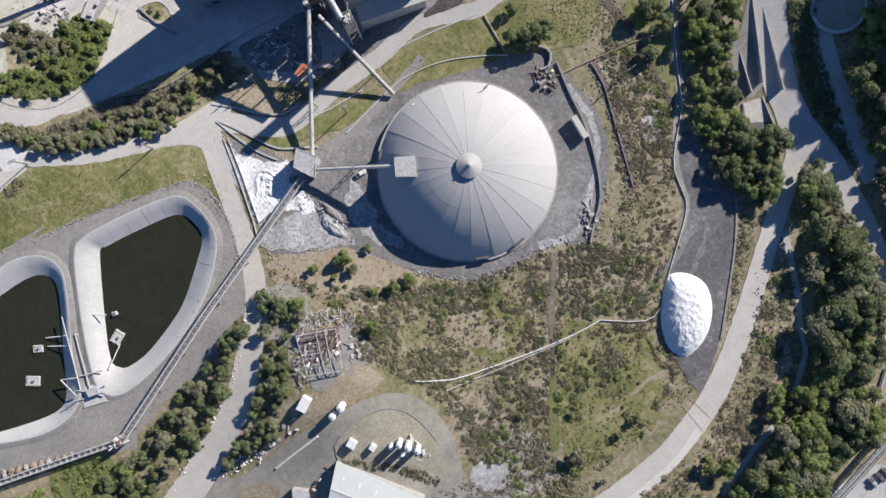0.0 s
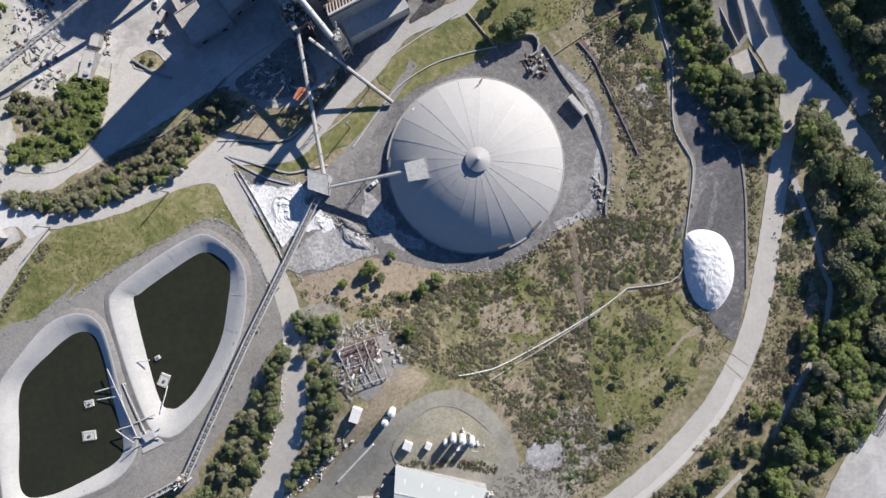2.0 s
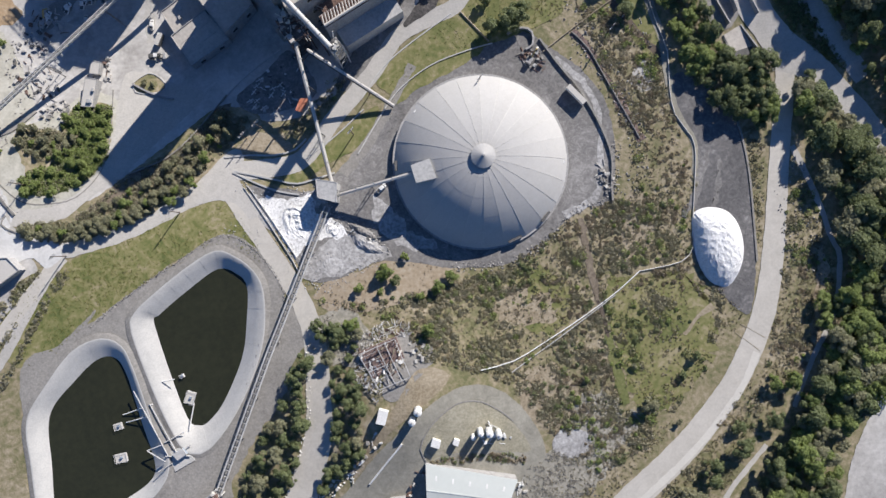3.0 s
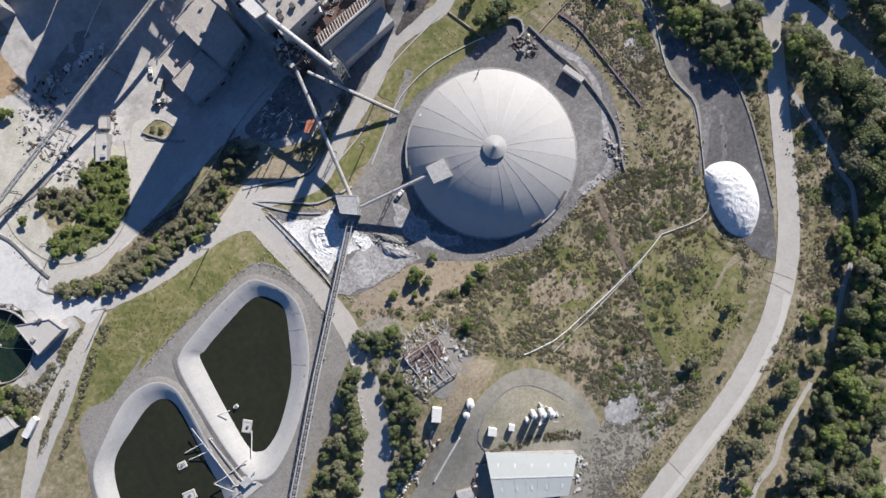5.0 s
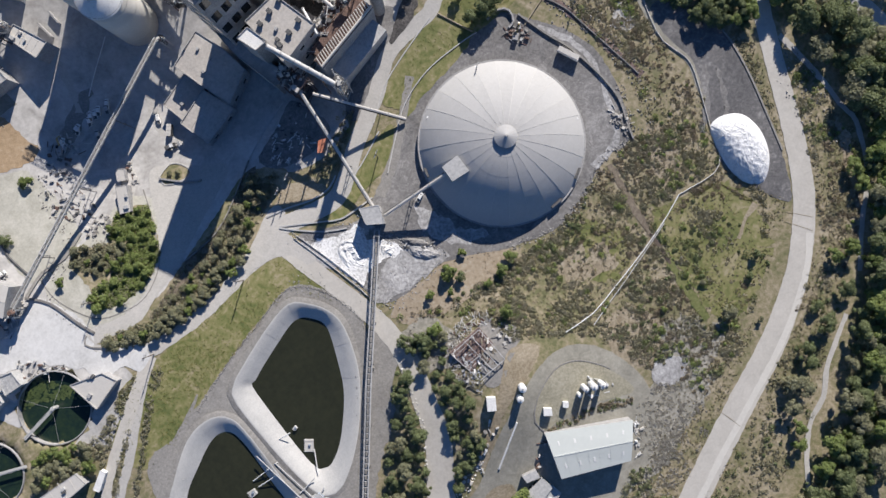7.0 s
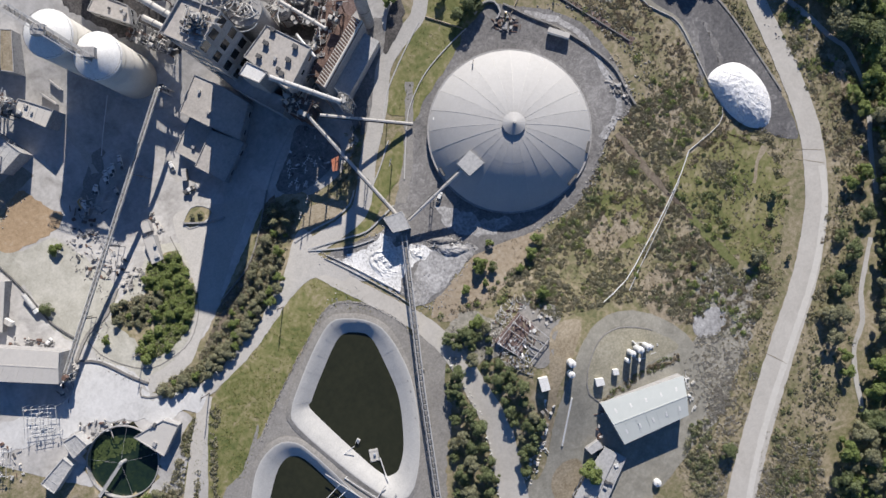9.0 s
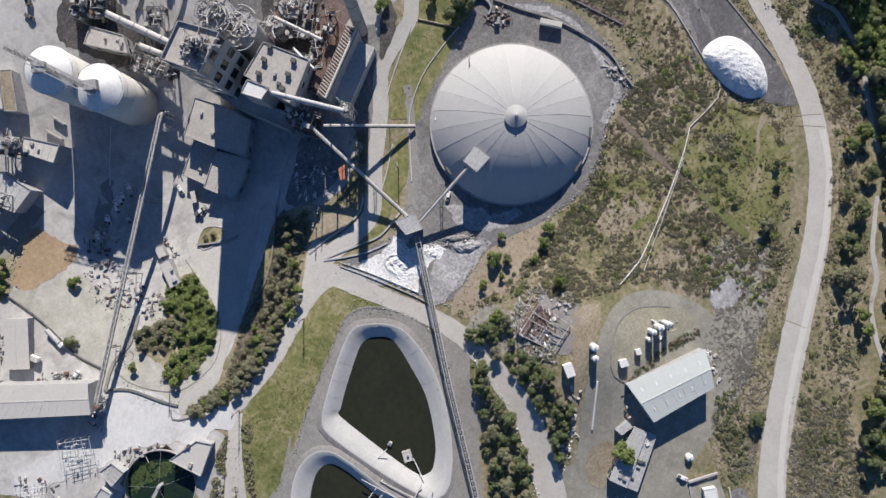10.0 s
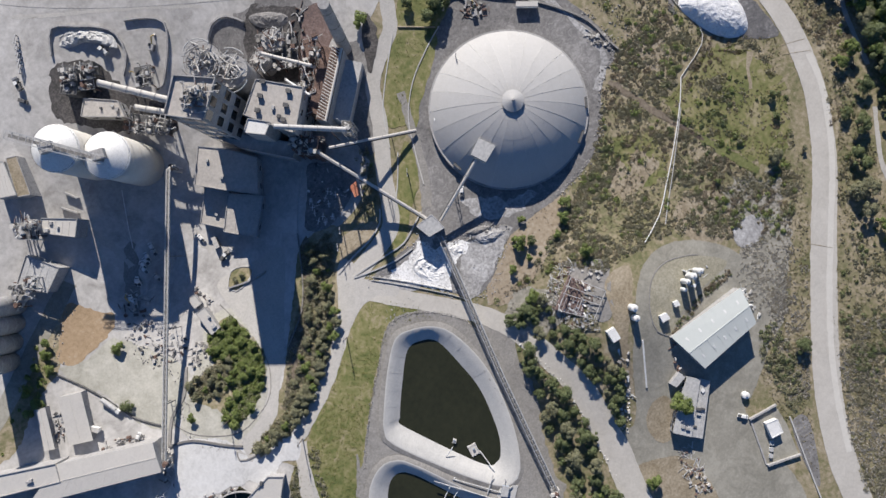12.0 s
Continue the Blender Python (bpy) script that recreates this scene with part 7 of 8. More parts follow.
def excavator(at_xy, turn, label):
    x, y = at_xy
    base = thing("excavator", (x, y, hg(x, y) + 0.15), label, "excavator", turn=turn)
    for s in (-1, 1):
        part("track", box(4.2, 0.7, 0.9, 0, s * 1.2, 0, bevel=0.25), M_DARK, base)
    part("house", box(3.6, 2.7, 1.4, -0.4, 0, 1.0, bevel=0.15), M_WALL, base)
    part("cab", box(1.5, 1.1, 1.7, 0.8, 0.75, 1.4, bevel=0.1), M_GLASS, base, "dark glazed cab")
    part("boom", beam((1.2, -0.1, 1.8), (5.0, -0.1, 4.4), 0.5, 0.7), M_YELLOW, base)
    part("stick", beam((5.0, -0.1, 4.4), (6.8, -0.1, 1.6), 0.4, 0.5), M_YELLOW, base)
    part("bucket", box(1.1, 1.2, 0.9, 6.8, -0.1, 0.6, 0, 20, 0, bevel=0.1), M_METAL, base)
    return base


def trailer(at_xy, turn, length, label, paint=None):
    x, y = at_xy
    base = thing("box_trailer", (x, y, hg(x, y) + 0.15), label, "trailer", turn=turn)
    part("box", box(length, 2.6, 2.7, 0, 0, 1.1, bevel=0.05), paint or M_WHITEPAINT, base)
    part("roof", box(length + 0.1, 2.65, 0.1, 0, 0, 3.8), M_ROOF, base)
    for k in range(int(length / 2)):
        part("roof_bow", box(0.1, 2.6, 0.06, -length / 2 + 1 + k * 2, 0, 3.9), M_METAL, base)
    part("chassis", box(length * 0.95, 1.2, 0.35, 0, 0, 0.75), M_DARK, base)
    wheels(base, (-length / 2 + 1.2, -length / 2 + 2.5, length / 2 - 2.0), 1.0, 0.5, 0.4)
    return base


def tanker(at_xy, turn, label):
    x, y = at_xy
    base = thing("bulk_truck", (x, y, hg(x, y) + 0.15), label, "truck", turn=turn)
    part("cab", box(2.4, 2.4, 2.4, 5.6, 0, 0.8, bevel=0.2), M_WHITEPAINT, base)
    part("windscreen", box(0.2, 2.0, 0.9, 6.75, 0, 2.0), M_GLASS, base, "dark glass")
    part("vessel", rod((-5.5, 0, 2.3), (4.0, 0, 2.3), 1.25, 18), M_METAL, base)
    part("chassis", box(12, 1.1, 0.4, 0, 0, 0.8), M_DARK, base)
    wheels(base, (5.4, 2.8, -3.6, -4.9), 1.0, 0.5, 0.4)
    return base


trailer((53.8, 29.2), -58, 11.5, "white box trailer parked beside the dome", M_WHITEPAINT)
for p, turn, paint, lab in (
        ((-197.7, 132.2), 40, M_WHITEPAINT, "white pickup parked at the yard's edge"), ((-198.1, 128.7), 40, M_METAL, "grey pickup parked at the yard's edge"),
        ((-187.7, 135.2), 30, M_WHITEPAINT, "white pickup parked in shade"), ((-180.1, 135.4), 75, M_WHITEPAINT, "white pickup parked in shade"),
        ((-175.6, 137.3), 75, M_WHITEPAINT, "white pickup parked in shade"), ((-169.1, 136.9), 75, M_METAL, "grey pickup parked in shade"),
        ((-180.1, 127.2), 80, M_METAL, "grey pickup parked below the conveyor"), ((-148.8, 118.7), 75, M_WHITEPAINT, "white pickup beside the store building"),
        ((-255.7, 85), 10, M_WHITEPAINT, "white pickup behind the packing hall"), ((-49.1, 6.1), 30, M_WHITEPAINT, "white pickup under the dome conveyor"),
        ((-72, -186), -70, M_WHITEPAINT, "white pickup on the warehouse yard"), ((-133.1, 233.6), -75, M_DARK, "dark pickup on the dusty yard")):
    pickup(p, turn, paint, lab)
for k in range(3):
    pickup((195.5 + k * 3.2, -136.5 + k * 2.4), -48, M_DARK if k % 2 else M_METAL, "dark pickup parked on the far yard")
loader((-86.8, 212.3), 80, "wheel loader in the lime bay", M_METAL)
loader((-149.6, 101.6), -10, "dark wheel loader on the yard", M_DARK)
loader((-127, 239.8), 60, "dusty wheel loader on the yard", M_DARK)
loader((-71.9, -159.1), 70, "dusty wheel loader beside the office", M_WALL)
excavator((-71.4, 191.6), 20, "dusty excavator beside a bay wall")
excavator((-87.1, 189), 110, "stepped dusty crusher machine in the yard")
excavator((-30.4, 134.8), 200, "dusty excavator beside the clinker pit")
excavator((-199.9, 129.7), 60, "dusty excavator among scrap")
excavator((35.9, 51.1), 45, "rusty excavator beside the dome apron")
tanker((-249.4, 107.4), -35 - 58, "grey bulk truck on the sand yard")
trailer((-263.8, 107.5), -70, 7.0, "white box truck behind the workshop")
trailer((-146.1, 109.7), 55, 6.5, "dark flat truck beside the store building", M_DARK)
for k in range(4):
    px, py = (-82, -210.3)
    box_ob = thing("waste_skip", (px + k * 3.0, py + k * 1.6, hg(px, py) + 0.15), "white waste skip in the wash bay", "skip", "white skips", 30)
    part("tub", box(2.0, 1.8, 1.3, bevel=0.1), M_WHITEPAINT, box_ob)
    part("lid", box(2.1, 1.9, 0.12, 0, 0, 1.3), M_METAL, box_ob)


def scrap(ring, count, seed, label, mats):
    """Loose scrap over a ring, one heap of odd pieces."""
    r = random.Random(seed)
    cx, cy = centre(ring)
    base = thing("scrap_heap", (cx, cy, hg(cx, cy)), label, "scrap")
    xs, ys = [p[0] for p in ring], [p[1] for p in ring]
    n = 0
    while n < count:
        x, y = r.uniform(min(xs), max(xs)), r.uniform(min(ys), max(ys))
        if not inside(x, y, list(ring)):
            continue
        n += 1
        z = hg(x, y) - hg(cx, cy)
        if r.random() < 0.4:
            w, ln = r.uniform(0, math.tau), r.uniform(1.5, 5)
            bm = beam((x - cx, y - cy, z + 0.3), (x - cx + ln * math.cos(w), y - cy + ln * math.sin(w), z + r.uniform(0.3, 0.9)), 0.3, 0.3)
        else:
            bm = box(r.uniform(0.6, 2.6), r.uniform(0.5, 1.6), r.uniform(0.4, 1.6), x - cx, y - cy, z + 0.05, r.uniform(-8, 8), r.uniform(-8, 8), r.uniform(0, 180), bevel=0.05)
        part("scrap_piece", bm, r.choice(mats), base)
    return base


def timber(ring, count, seed, label):
    """Broken laths and thin bent sheets lying over one another."""
    r = random.Random(seed)
    cx, cy = centre(ring)
    base = thing("timber_heap", (cx, cy, hg(cx, cy)), label, "debris")
    xs, ys = [p[0] for p in ring], [p[1] for p in ring]
    n = 0
    while n < count:
        x, y = r.uniform(min(xs), max(xs)), r.uniform(min(ys), max(ys))
        if not inside(x, y, list(ring)):
            continue
        n += 1
        z = hg(x, y) - hg(cx, cy) + r.uniform(0.1, 0.7)
        w, ln = r.gauss(0.9, 0.5) + r.choice((0, 0, 1.57)), r.uniform(1.0, 4.0)
        if r.random() < 0.8:
            part("lath", beam((x - cx, y - cy, z), (x - cx + ln * math.cos(w), y - cy + ln * math.sin(w), z + r.uniform(-0.2, 0.5)), r.uniform(0.12, 0.3), 0.14), r.choice((M_ROOF, M_WHITEROCK, M_METAL, M_BRUSHSOIL)), base)
        else:
            part("bent_sheet", box(r.uniform(0.8, 2.4), r.uniform(0.5, 1.2), 0.05, x - cx, y - cy, z, r.uniform(-18, 18), r.uniform(-18, 18), r.uniform(0, 180)), r.choice((M_ROOF, M_METAL, M_RUST)), base)
    return base


GREYS = (M_METAL, M_WALL, M_DARK, M_ROOF, M_RUST)
scrap([(-206.5, 128.6), (-196.9, 121.9), (-209.6, 98), (-211.2, 89), (-219, 98.7), (-219.3, 113.8)], 70, 1, "scrap steel frames and pipes beside the conveyor", GREYS)
zone("ruin_yard", [(-57.8, -65.5), (-53.1, -66.5), (-43.0, -73.2), (-42.5, -80.5), (-53.5, -88.4), (-61.5, -94.8), (-69.4, -93.1), (-66, -80)], M_BERM, 0.15, "stained grey paving beside the ruined shed", "pavement", ragged=0.6)
timber([(-81.5, -82), (-80, -66), (-74.5, -60.5), (-62, -58.2), (-51.5, -60.5), (-49.5, -66.5), (-57, -66), (-73, -69.5), (-75.5, -80), (-70, -91), (-74, -95.5)], 300, 21, "pale broken timber and bent sheets round the ruined shed")
scrap([(-270.5, 41.9), (-253.2, 31.3), (-249.8, 22.5), (-265.2, 27.8), (-273.3, 34.1)], 34, 22, "pump gear and rails beside the round tank", GREYS)
scrap([(-176.1, 107.1), (-173.6, 105.3), (-174.6, 93.5), (-177.1, 94.3)], 14, 2, "pallets and drums beside the site huts", GREYS)
scrap([(-199.9, 88.9), (-193.6, 84.6), (-197.8, 78.2), (-209.3, 79.0), (-210.4, 83.5)], 40, 31, "grey rubble and scrap along the grove", (M_ROCK, M_BERM, M_ROOF))
scrap([(-202.2, 103.5), (-199.7, 93.6), (-209.5, 86.3), (-210.4, 93.5)], 20, 3, "grey scrap beside the sand yard", GREYS)
scrap([(-209.1, 135.8), (-195.2, 134.1), (-185.3, 130.1), (-194.4, 120.7), (-206.3, 125.1)], 36, 4, "vehicle parts and scrap in shade", GREYS)
scrap([(55.6, -10.4), (60.1, -7.7), (63.1, -14.3), (60, -22.4), (56.2, -19.8)], 46, 5, "pale rubble heap beside the retaining wall", (M_ROCK, M_BERM, M_ROOF))
scrap([(29.7, 57.7), (43.1, 57.8), (43.2, 45.8), (32.5, 47)], 34, 6, "rusty plant debris beside the dome apron", (M_RUST, M_BERM, M_METAL))
scrap([(-78, -107.4), (-72, -111.2), (-93.9, -128.7), (-111.6, -135.8), (-113.7, -132.4), (-94.2, -122.3)], 44, 7, "pale scrap and rubble along the lane", (M_ROOF, M_WHITEPAINT, M_ROCK, M_METAL))
timber([(-104.8, -166), (-100.5, -172), (-107, -184), (-114.4, -195.3), (-121.5, -186.1), (-113, -174)], 110, 31, "pale logs and broken timber on the dirt island")
scrap([(-109.8, -169), (-106.2, -179.4), (-114.4, -195.3), (-119.5, -184.1)], 24, 8, "scrap and timber on the dirt island", (M_ROOF, M_RUST, M_METAL))
scrap([(-79.5, 86.1), (-70.6, 64.8), (-95.2, 51.3), (-106.4, 63.5), (-96.4, 77.6)], 36, 9, "electrical gear on the shaded substation yard", (M_METAL, M_WHITEPAINT, M_DARK))
scrap([(-45.2, -69.9), (-45, -81.5), (-52.4, -80.7), (-51.9, -70.4)], 20, 10, "broken slabs beside the ruined shed", (M_BERM, M_ROOF))
scrap([(-270.2, 133.9), (-263, 130.6), (-276, 117.2), (-280.8, 119.4)], 28, 11, "clutter between two workshops", GREYS)
scrap([(-270.7, 102.6), (-255.9, 87), (-254.3, 79.9), (-272, 96.2)], 26, 12, "drums and crates behind the packing hall", GREYS)
scrap([(-254.3, 73.2), (-249.7, 65.8), (-266.3, 53.1), (-272.1, 56.6)], 30, 13, "dusty machinery at the hall's end", GREYS)
scrap([(-313.6, 69.1), (-307.1, 60.8), (-302.5, 46.1), (-312.1, 38.1), (-328.2, 53.5)], 36, 14, "pump gear and pipes beside the hall", GREYS)
scrap([(-14.5, 137.2), (-8.7, 133.4), (-20.7, 124.5), (-36.9, 122.4), (-31.5, 130.9)], 34, 15, "rusty machine parts beside the filter house", (M_RUST, M_DARK, M_METAL))
scrap([(-82.9, 195.6), (-77.2, 186.9), (-89.6, 178.7), (-96.7, 186.7)], 26, 16, "dusty machine parts in the bay", GREYS)
scrap([(-24.1, -115.1), (-14, -125.9), (-17.8, -131.1), (-31.5, -123.1)], 20, 17, "white pipework among the tanks", (M_WHITEPAINT, M_METAL))
scrap([(-57.1, -130), (-52.9, -131), (-67.2, -137), (-67.3, -142.8), (-72.2, -143.5)], 18, 18, "drums beside the warehouse wall", GREYS)
scrap([(-13.8, -146.2), (-12.3, -154.5), (-21.4, -165.7), (-21.8, -162.3)], 18, 19, "crates behind the warehouse", (M_ROOF, M_WHITEPAINT, M_METAL))
scrap([(-68.3, -7), (-62.2, -13.9), (-55.1, -16.7), (-56.9, -19.6), (-67.7, -13.8)], 22, 20, "pipes and planks on the dome apron", (M_DARK, M_METAL, M_ROOF))
for k in range(6):
    px, py = (-106.9, 253.3)
    qx, qy = (-119.1, 242.7)
    f = k / 5
    x, y = px + (qx - px) * f, py + (qy - py) * f
    rack = thing("pipe_rack", (x, y, hg(x, y)), "dark steel pipe rack beside the yard road", "rack", "pipe racks", 20)
    part("post", box(0.4, 0.4, 2.6, -2.2, 0), M_DARK, rack)
    part("post", box(0.4, 0.4, 2.6, 2.2, 0), M_DARK, rack)
    part("rail", box(5.0, 0.6, 0.35, 0, 0, 2.4), M_METAL, rack)


# ---- plants ----
rng = np.random.default_rng(7)


def leaf_cloud(centres, radii, count, size, flat=0.75):
    """Vertices and faces of many small leaf clumps on uneven balls; each clump is a bent quad."""
    n = len(centres) * count
    c = np.repeat(centres, count, 0)
    r = np.repeat(radii, count, 0)
    d = rng.normal(size=(n, 3))
    d /= np.linalg.norm(d, axis=1, keepdims=True)
    d[:, 2] = np.abs(d[:, 2]) * 1.1 - 0.15
    p = c + d * (r * rng.uniform(0.72, 1.12, n))[:, None] * (1, 1, flat)
    nrm = d + rng.normal(size=(n, 3)) * 0.28
    nrm /= np.linalg.norm(nrm, axis=1, keepdims=True)
    u = np.cross(nrm, rng.normal(size=(n, 3)))
    u /= np.linalg.norm(u, axis=1, keepdims=True)
    v = np.cross(nrm, u)
    s = (size * rng.uniform(0.6, 1.4, n))[:, None]
    verts = np.stack([p - u * s, p - v * s * 0.7 - nrm * s * 0.25, p + u * s, p + v * s * 0.7 + nrm * s * 0.15], 1).reshape(-1, 3)
    return verts


def quads(name, verts, mat):
    me = bpy.data.meshes.new(name)
    n = len(verts)
    me.vertices.add(n)
    me.vertices.foreach_set("co", verts.ravel())
    me.loops.add(n)
    me.loops.foreach_set("vertex_index", np.arange(n, dtype=np.int32))
    me.polygons.add(n // 4)
    me.polygons.foreach_set("loop_start", np.arange(0, n, 4, dtype=np.int32))
    me.update(calc_edges=True)
    me.materials.append(mat)
    return me


def tree_kind(seed, mat):
    """Crown and trunk meshes of a tree of about 4 m crown radius, standing at the origin."""
    r = np.random.default_rng(seed)
    k = 15
    w = r.uniform(0, math.tau, k)
    q = 3.1 * np.sqrt(r.uniform(0.05, 1, k))
    cs = np.stack([q * np.cos(w), q * np.sin(w), 6.4 - 0.34 * q ** 2 + r.normal(0, 0.7, k)], 1)
    cs[0] = (0, 0, 6.6)
    rs = r.uniform(0.8, 1.9, k)
    crown = quads("crown", leaf_cloud(cs, rs, 210, 0.28, 0.9), mat)
    bm = bmesh.new()
    rod((0, 0, -1), (0.1, 0.1, 3.2), 0.32, 7, bm, 0.2)
    for c in cs[:6]:
        rod((0.1, 0.1, 2.4), tuple(c), 0.14, 5, bm, 0.05)
    trunk = bpy.data.meshes.new("trunk")
    bm.to_mesh(trunk)
    bm.free()
    trunk.materials.append(M_BARK)
    return crown, trunk


KINDS = [tree_kind(s, M_LEAF) for s in range(5)] + [tree_kind(s + 20, M_LEAF2) for s in range(3)] + [tree_kind(s + 40, M_LEAF3) for s in range(2)]


def tree(x, y, size, kind, label):
    t = thing("tree", (x, y, hg(x, y)), label, "tree", "trees of the site")
    t.matrix_basis = pose(x, y, hg(x, y) + 0.1, 0, 0, rng.uniform(0, 360)) @ Matrix.Diagonal((size, size, size * rng.uniform(0.6, 0.9), 1))
    for nm, me in zip(("crown", "trunk"), KINDS[kind]):
        new(nm, me).parent = t


def spots(ring, gap, most=260):
    """Places over a ring, not closer than gap to one another."""
    xs, ys = [p[0] for p in ring], [p[1] for p in ring]
    got = []
    for _ in range(int(40 * (max(xs) - min(xs)) * (max(ys) - min(ys)) / gap ** 2)):
        x, y = rng.uniform(min(xs), max(xs)), rng.uniform(min(ys), max(ys))
        if inside(x, y, ring) and all((x - a) ** 2 + (y - b) ** 2 > gap ** 2 for a, b in got):
            got.append((x, y))
            if len(got) >= most:
                break
    return got


def grove(ring, gap, size, label, kinds=(0, 1, 2, 3, 4), spread=0.35):
    for x, y in spots(ring, gap):
        tree(x, y, size * rng.uniform(1 - spread, 1 + spread), int(rng.choice(kinds)), label)


def woods(rings, gap, size, name, label, mixture=(0, 1, 2, 8, 5, 6, 9, 8, 5, 3)):
    """A far wood of many crowns, as one object."""
    clouds, slots = [], []
    sources = [np.empty(len(m[0].vertices) * 3) for m in KINDS]
    for m, s in zip(KINDS, sources):
        m[0].vertices.foreach_get("co", s)
    for ring in rings:
        for x, y in spots(ring, gap, 400):
            kind = int(rng.choice(mixture))
            v = sources[kind].reshape(-1, 3)
            a, f = rng.uniform(0, math.tau), size * rng.uniform(0.6, 1.45)
            turn = np.array([[math.cos(a), -math.sin(a), 0], [math.sin(a), math.cos(a), 0], [0, 0, 1]])
            clouds.append(v @ turn.T * (f, f, f * rng.uniform(0.6, 1.0)) + (x, y, hg(x, y)))
            slots += [0 if kind < 5 else 1 if kind < 8 else 2] * (len(v) // 4)
    me = quads(name, np.concatenate(clouds), M_LEAF)
    me.materials.append(M_LEAF2)
    me.materials.append(M_LEAF3)
    me.polygons.foreach_set("material_index", slots)
    return tagged(new(name, me), label, "woods", kind="stuff")


OAK, GREEN = "dark green round oak tree", "bright green leafy tree"
woods([[(158.1, 8.3), (164.3, 13.7), (174, 0.6), (186.4, -15.2), (193.9, -36.5), (197.7, -65.9), (190, -82.1), (181.4, -109.1), (167.9, -138.8), (161.4, -149.6), (141, -150), (159, -115), (168, -93), (168, -58.3), (161.8, -26.3), (157.9, -7.6)]], 6.8, 1.5, "east_wood", "dense dark green oak wood beside the haul road", (0, 1, 2, 3, 4, 0, 8, 2, 5, 8))
woods([[(166.1, -81.4), (194.1, -108.2), (29.1, -280.2), (-1, -251.3), (19.3, -233.6), (66, -209), (133, -141)], [(148, -116), (160.2, -106.1), (192.1, -90.7), (200.5, -104), (165, -141.4), (149.8, -157.9), (138.7, -175.2), (127.8, -195.5), (101, -240.6), (63, -228), (97, -190), (114, -166), (127, -146), (138, -132)]], 7.0, 1.25, "east_wood", "dense green oak wood beyond the footpath")
woods([[(179.6, 86.6), (201.6, 88.8), (218.6, -30.7), (205.2, -25.6), (196, -1.9), (183.4, 29.4), (176.2, 54.9)]], 6.5, 1.3, "shaded_wood", "dark wood on the shaded hillside")
grove([(103.2, 92.8), (122.3, 92.5), (125.3, 77.3), (120.9, 69.5), (123.7, 47.8), (129.4, 30.6), (117.6, 15.9), (110.7, 31.8), (104.8, 58.4)], 4.7, 1.05, GREEN, (5, 6, 7, 0, 2, 5))
grove([(127.9, 26.6), (135.7, 28.3), (147.8, 25.2), (147.4, 8.2), (141.5, -8.4), (134.8, -4.7), (127.9, 4.8), (118.7, 13.2)], 5.0, 1.15, OAK, (0, 1, 2, 5))
grove([(-192.3, 84.4), (-176.4, 79.6), (-177.7, 67.7), (-182.4, 51.7), (-196.8, 41.8), (-213.2, 40.7), (-225.2, 43.9), (-220.9, 52.7), (-205.7, 55.6), (-192.2, 66.1), (-200.7, 73.9)], 5.0, 0.6, GREEN, (5, 6, 7), 0.4)
grove([(-224.6, 71.7), (-217.0, 77.2), (-203.4, 72.3), (-194.2, 66.1), (-203.7, 57.6), (-213.6, 57.8)], 4.4, 0.6, "grey-green shrubby tree in the dusty grove", (8, 9, 6), 0.4)
grove([(-217.1, 23.4), (-205, 17.5), (-193.0, 17.5), (-175.8, 20.0), (-151.6, 28.0), (-131.1, 39.0), (-117.1, 49.8), (-119.8, 61), (-145.1, 45.4), (-166.6, 35.4), (-184.3, 28.4), (-201.7, 22.2)], 5.2, 0.62, "grey-green shrubby tree in the belt", (8, 9, 8, 5), 0.5)
grove([(-103.3, -67.2), (-105.9, -80.2), (-112.9, -99.9), (-121.3, -121.5), (-148.5, -147.3), (-156.9, -133.9), (-141.3, -111.5), (-122.8, -89.1)], 6.4, 1.0, "grey-green oak tree beside the road", (0, 1, 2, 8, 9, 3))
grove([(-94.2, -49.9), (-74.8, -60.5), (-80, -77.5), (-83.8, -105), (-87.8, -117.9), (-113.2, -133.2), (-103.9, -121.6), (-92.1, -92.3)], 5.2, 0.8, "dark green oak tree beside the road", (0, 1, 2, 8))
grove([(-163.2, -137), (-153.9, -127.5), (-140.3, -136.6), (-146.8, -154.2), (-201.7, -163), (-207.2, -151.1), (-193.9, -148.2), (-169.7, -150.5)], 6.0, 1.1, OAK, (0, 2, 5))
grove([(-282.7, -4.9), (-270.3, -9.7), (-261.4, -11.7), (-257.6, -20.1), (-265.1, -26.4), (-280.3, -20.6), (-293.2, -19.5), (-290.4, -10.4)], 4.6, 0.8, "grey-green shrubby tree beside the round tanks", (5, 8, 9, 6), 0.3)
grove([(-257.9, 154.7), (-236.8, 155.1), (-245.5, 145.7), (-263.5, 140.3), (-277.3, 139.8)], 6.0, 0.7, GREEN, (5, 6, 7))
grove([(-226, 22), (-199, 15.2), (-183, 16.2), (-164, 19.8), (-145, 26), (-140, 31), (-165, 25.5), (-185, 21.5), (-199, 20.5), (-226, 27)], 3.8, 0.66, "olive green shrubby tree beside the dappled road", (8, 9, 5, 8), 0.35)
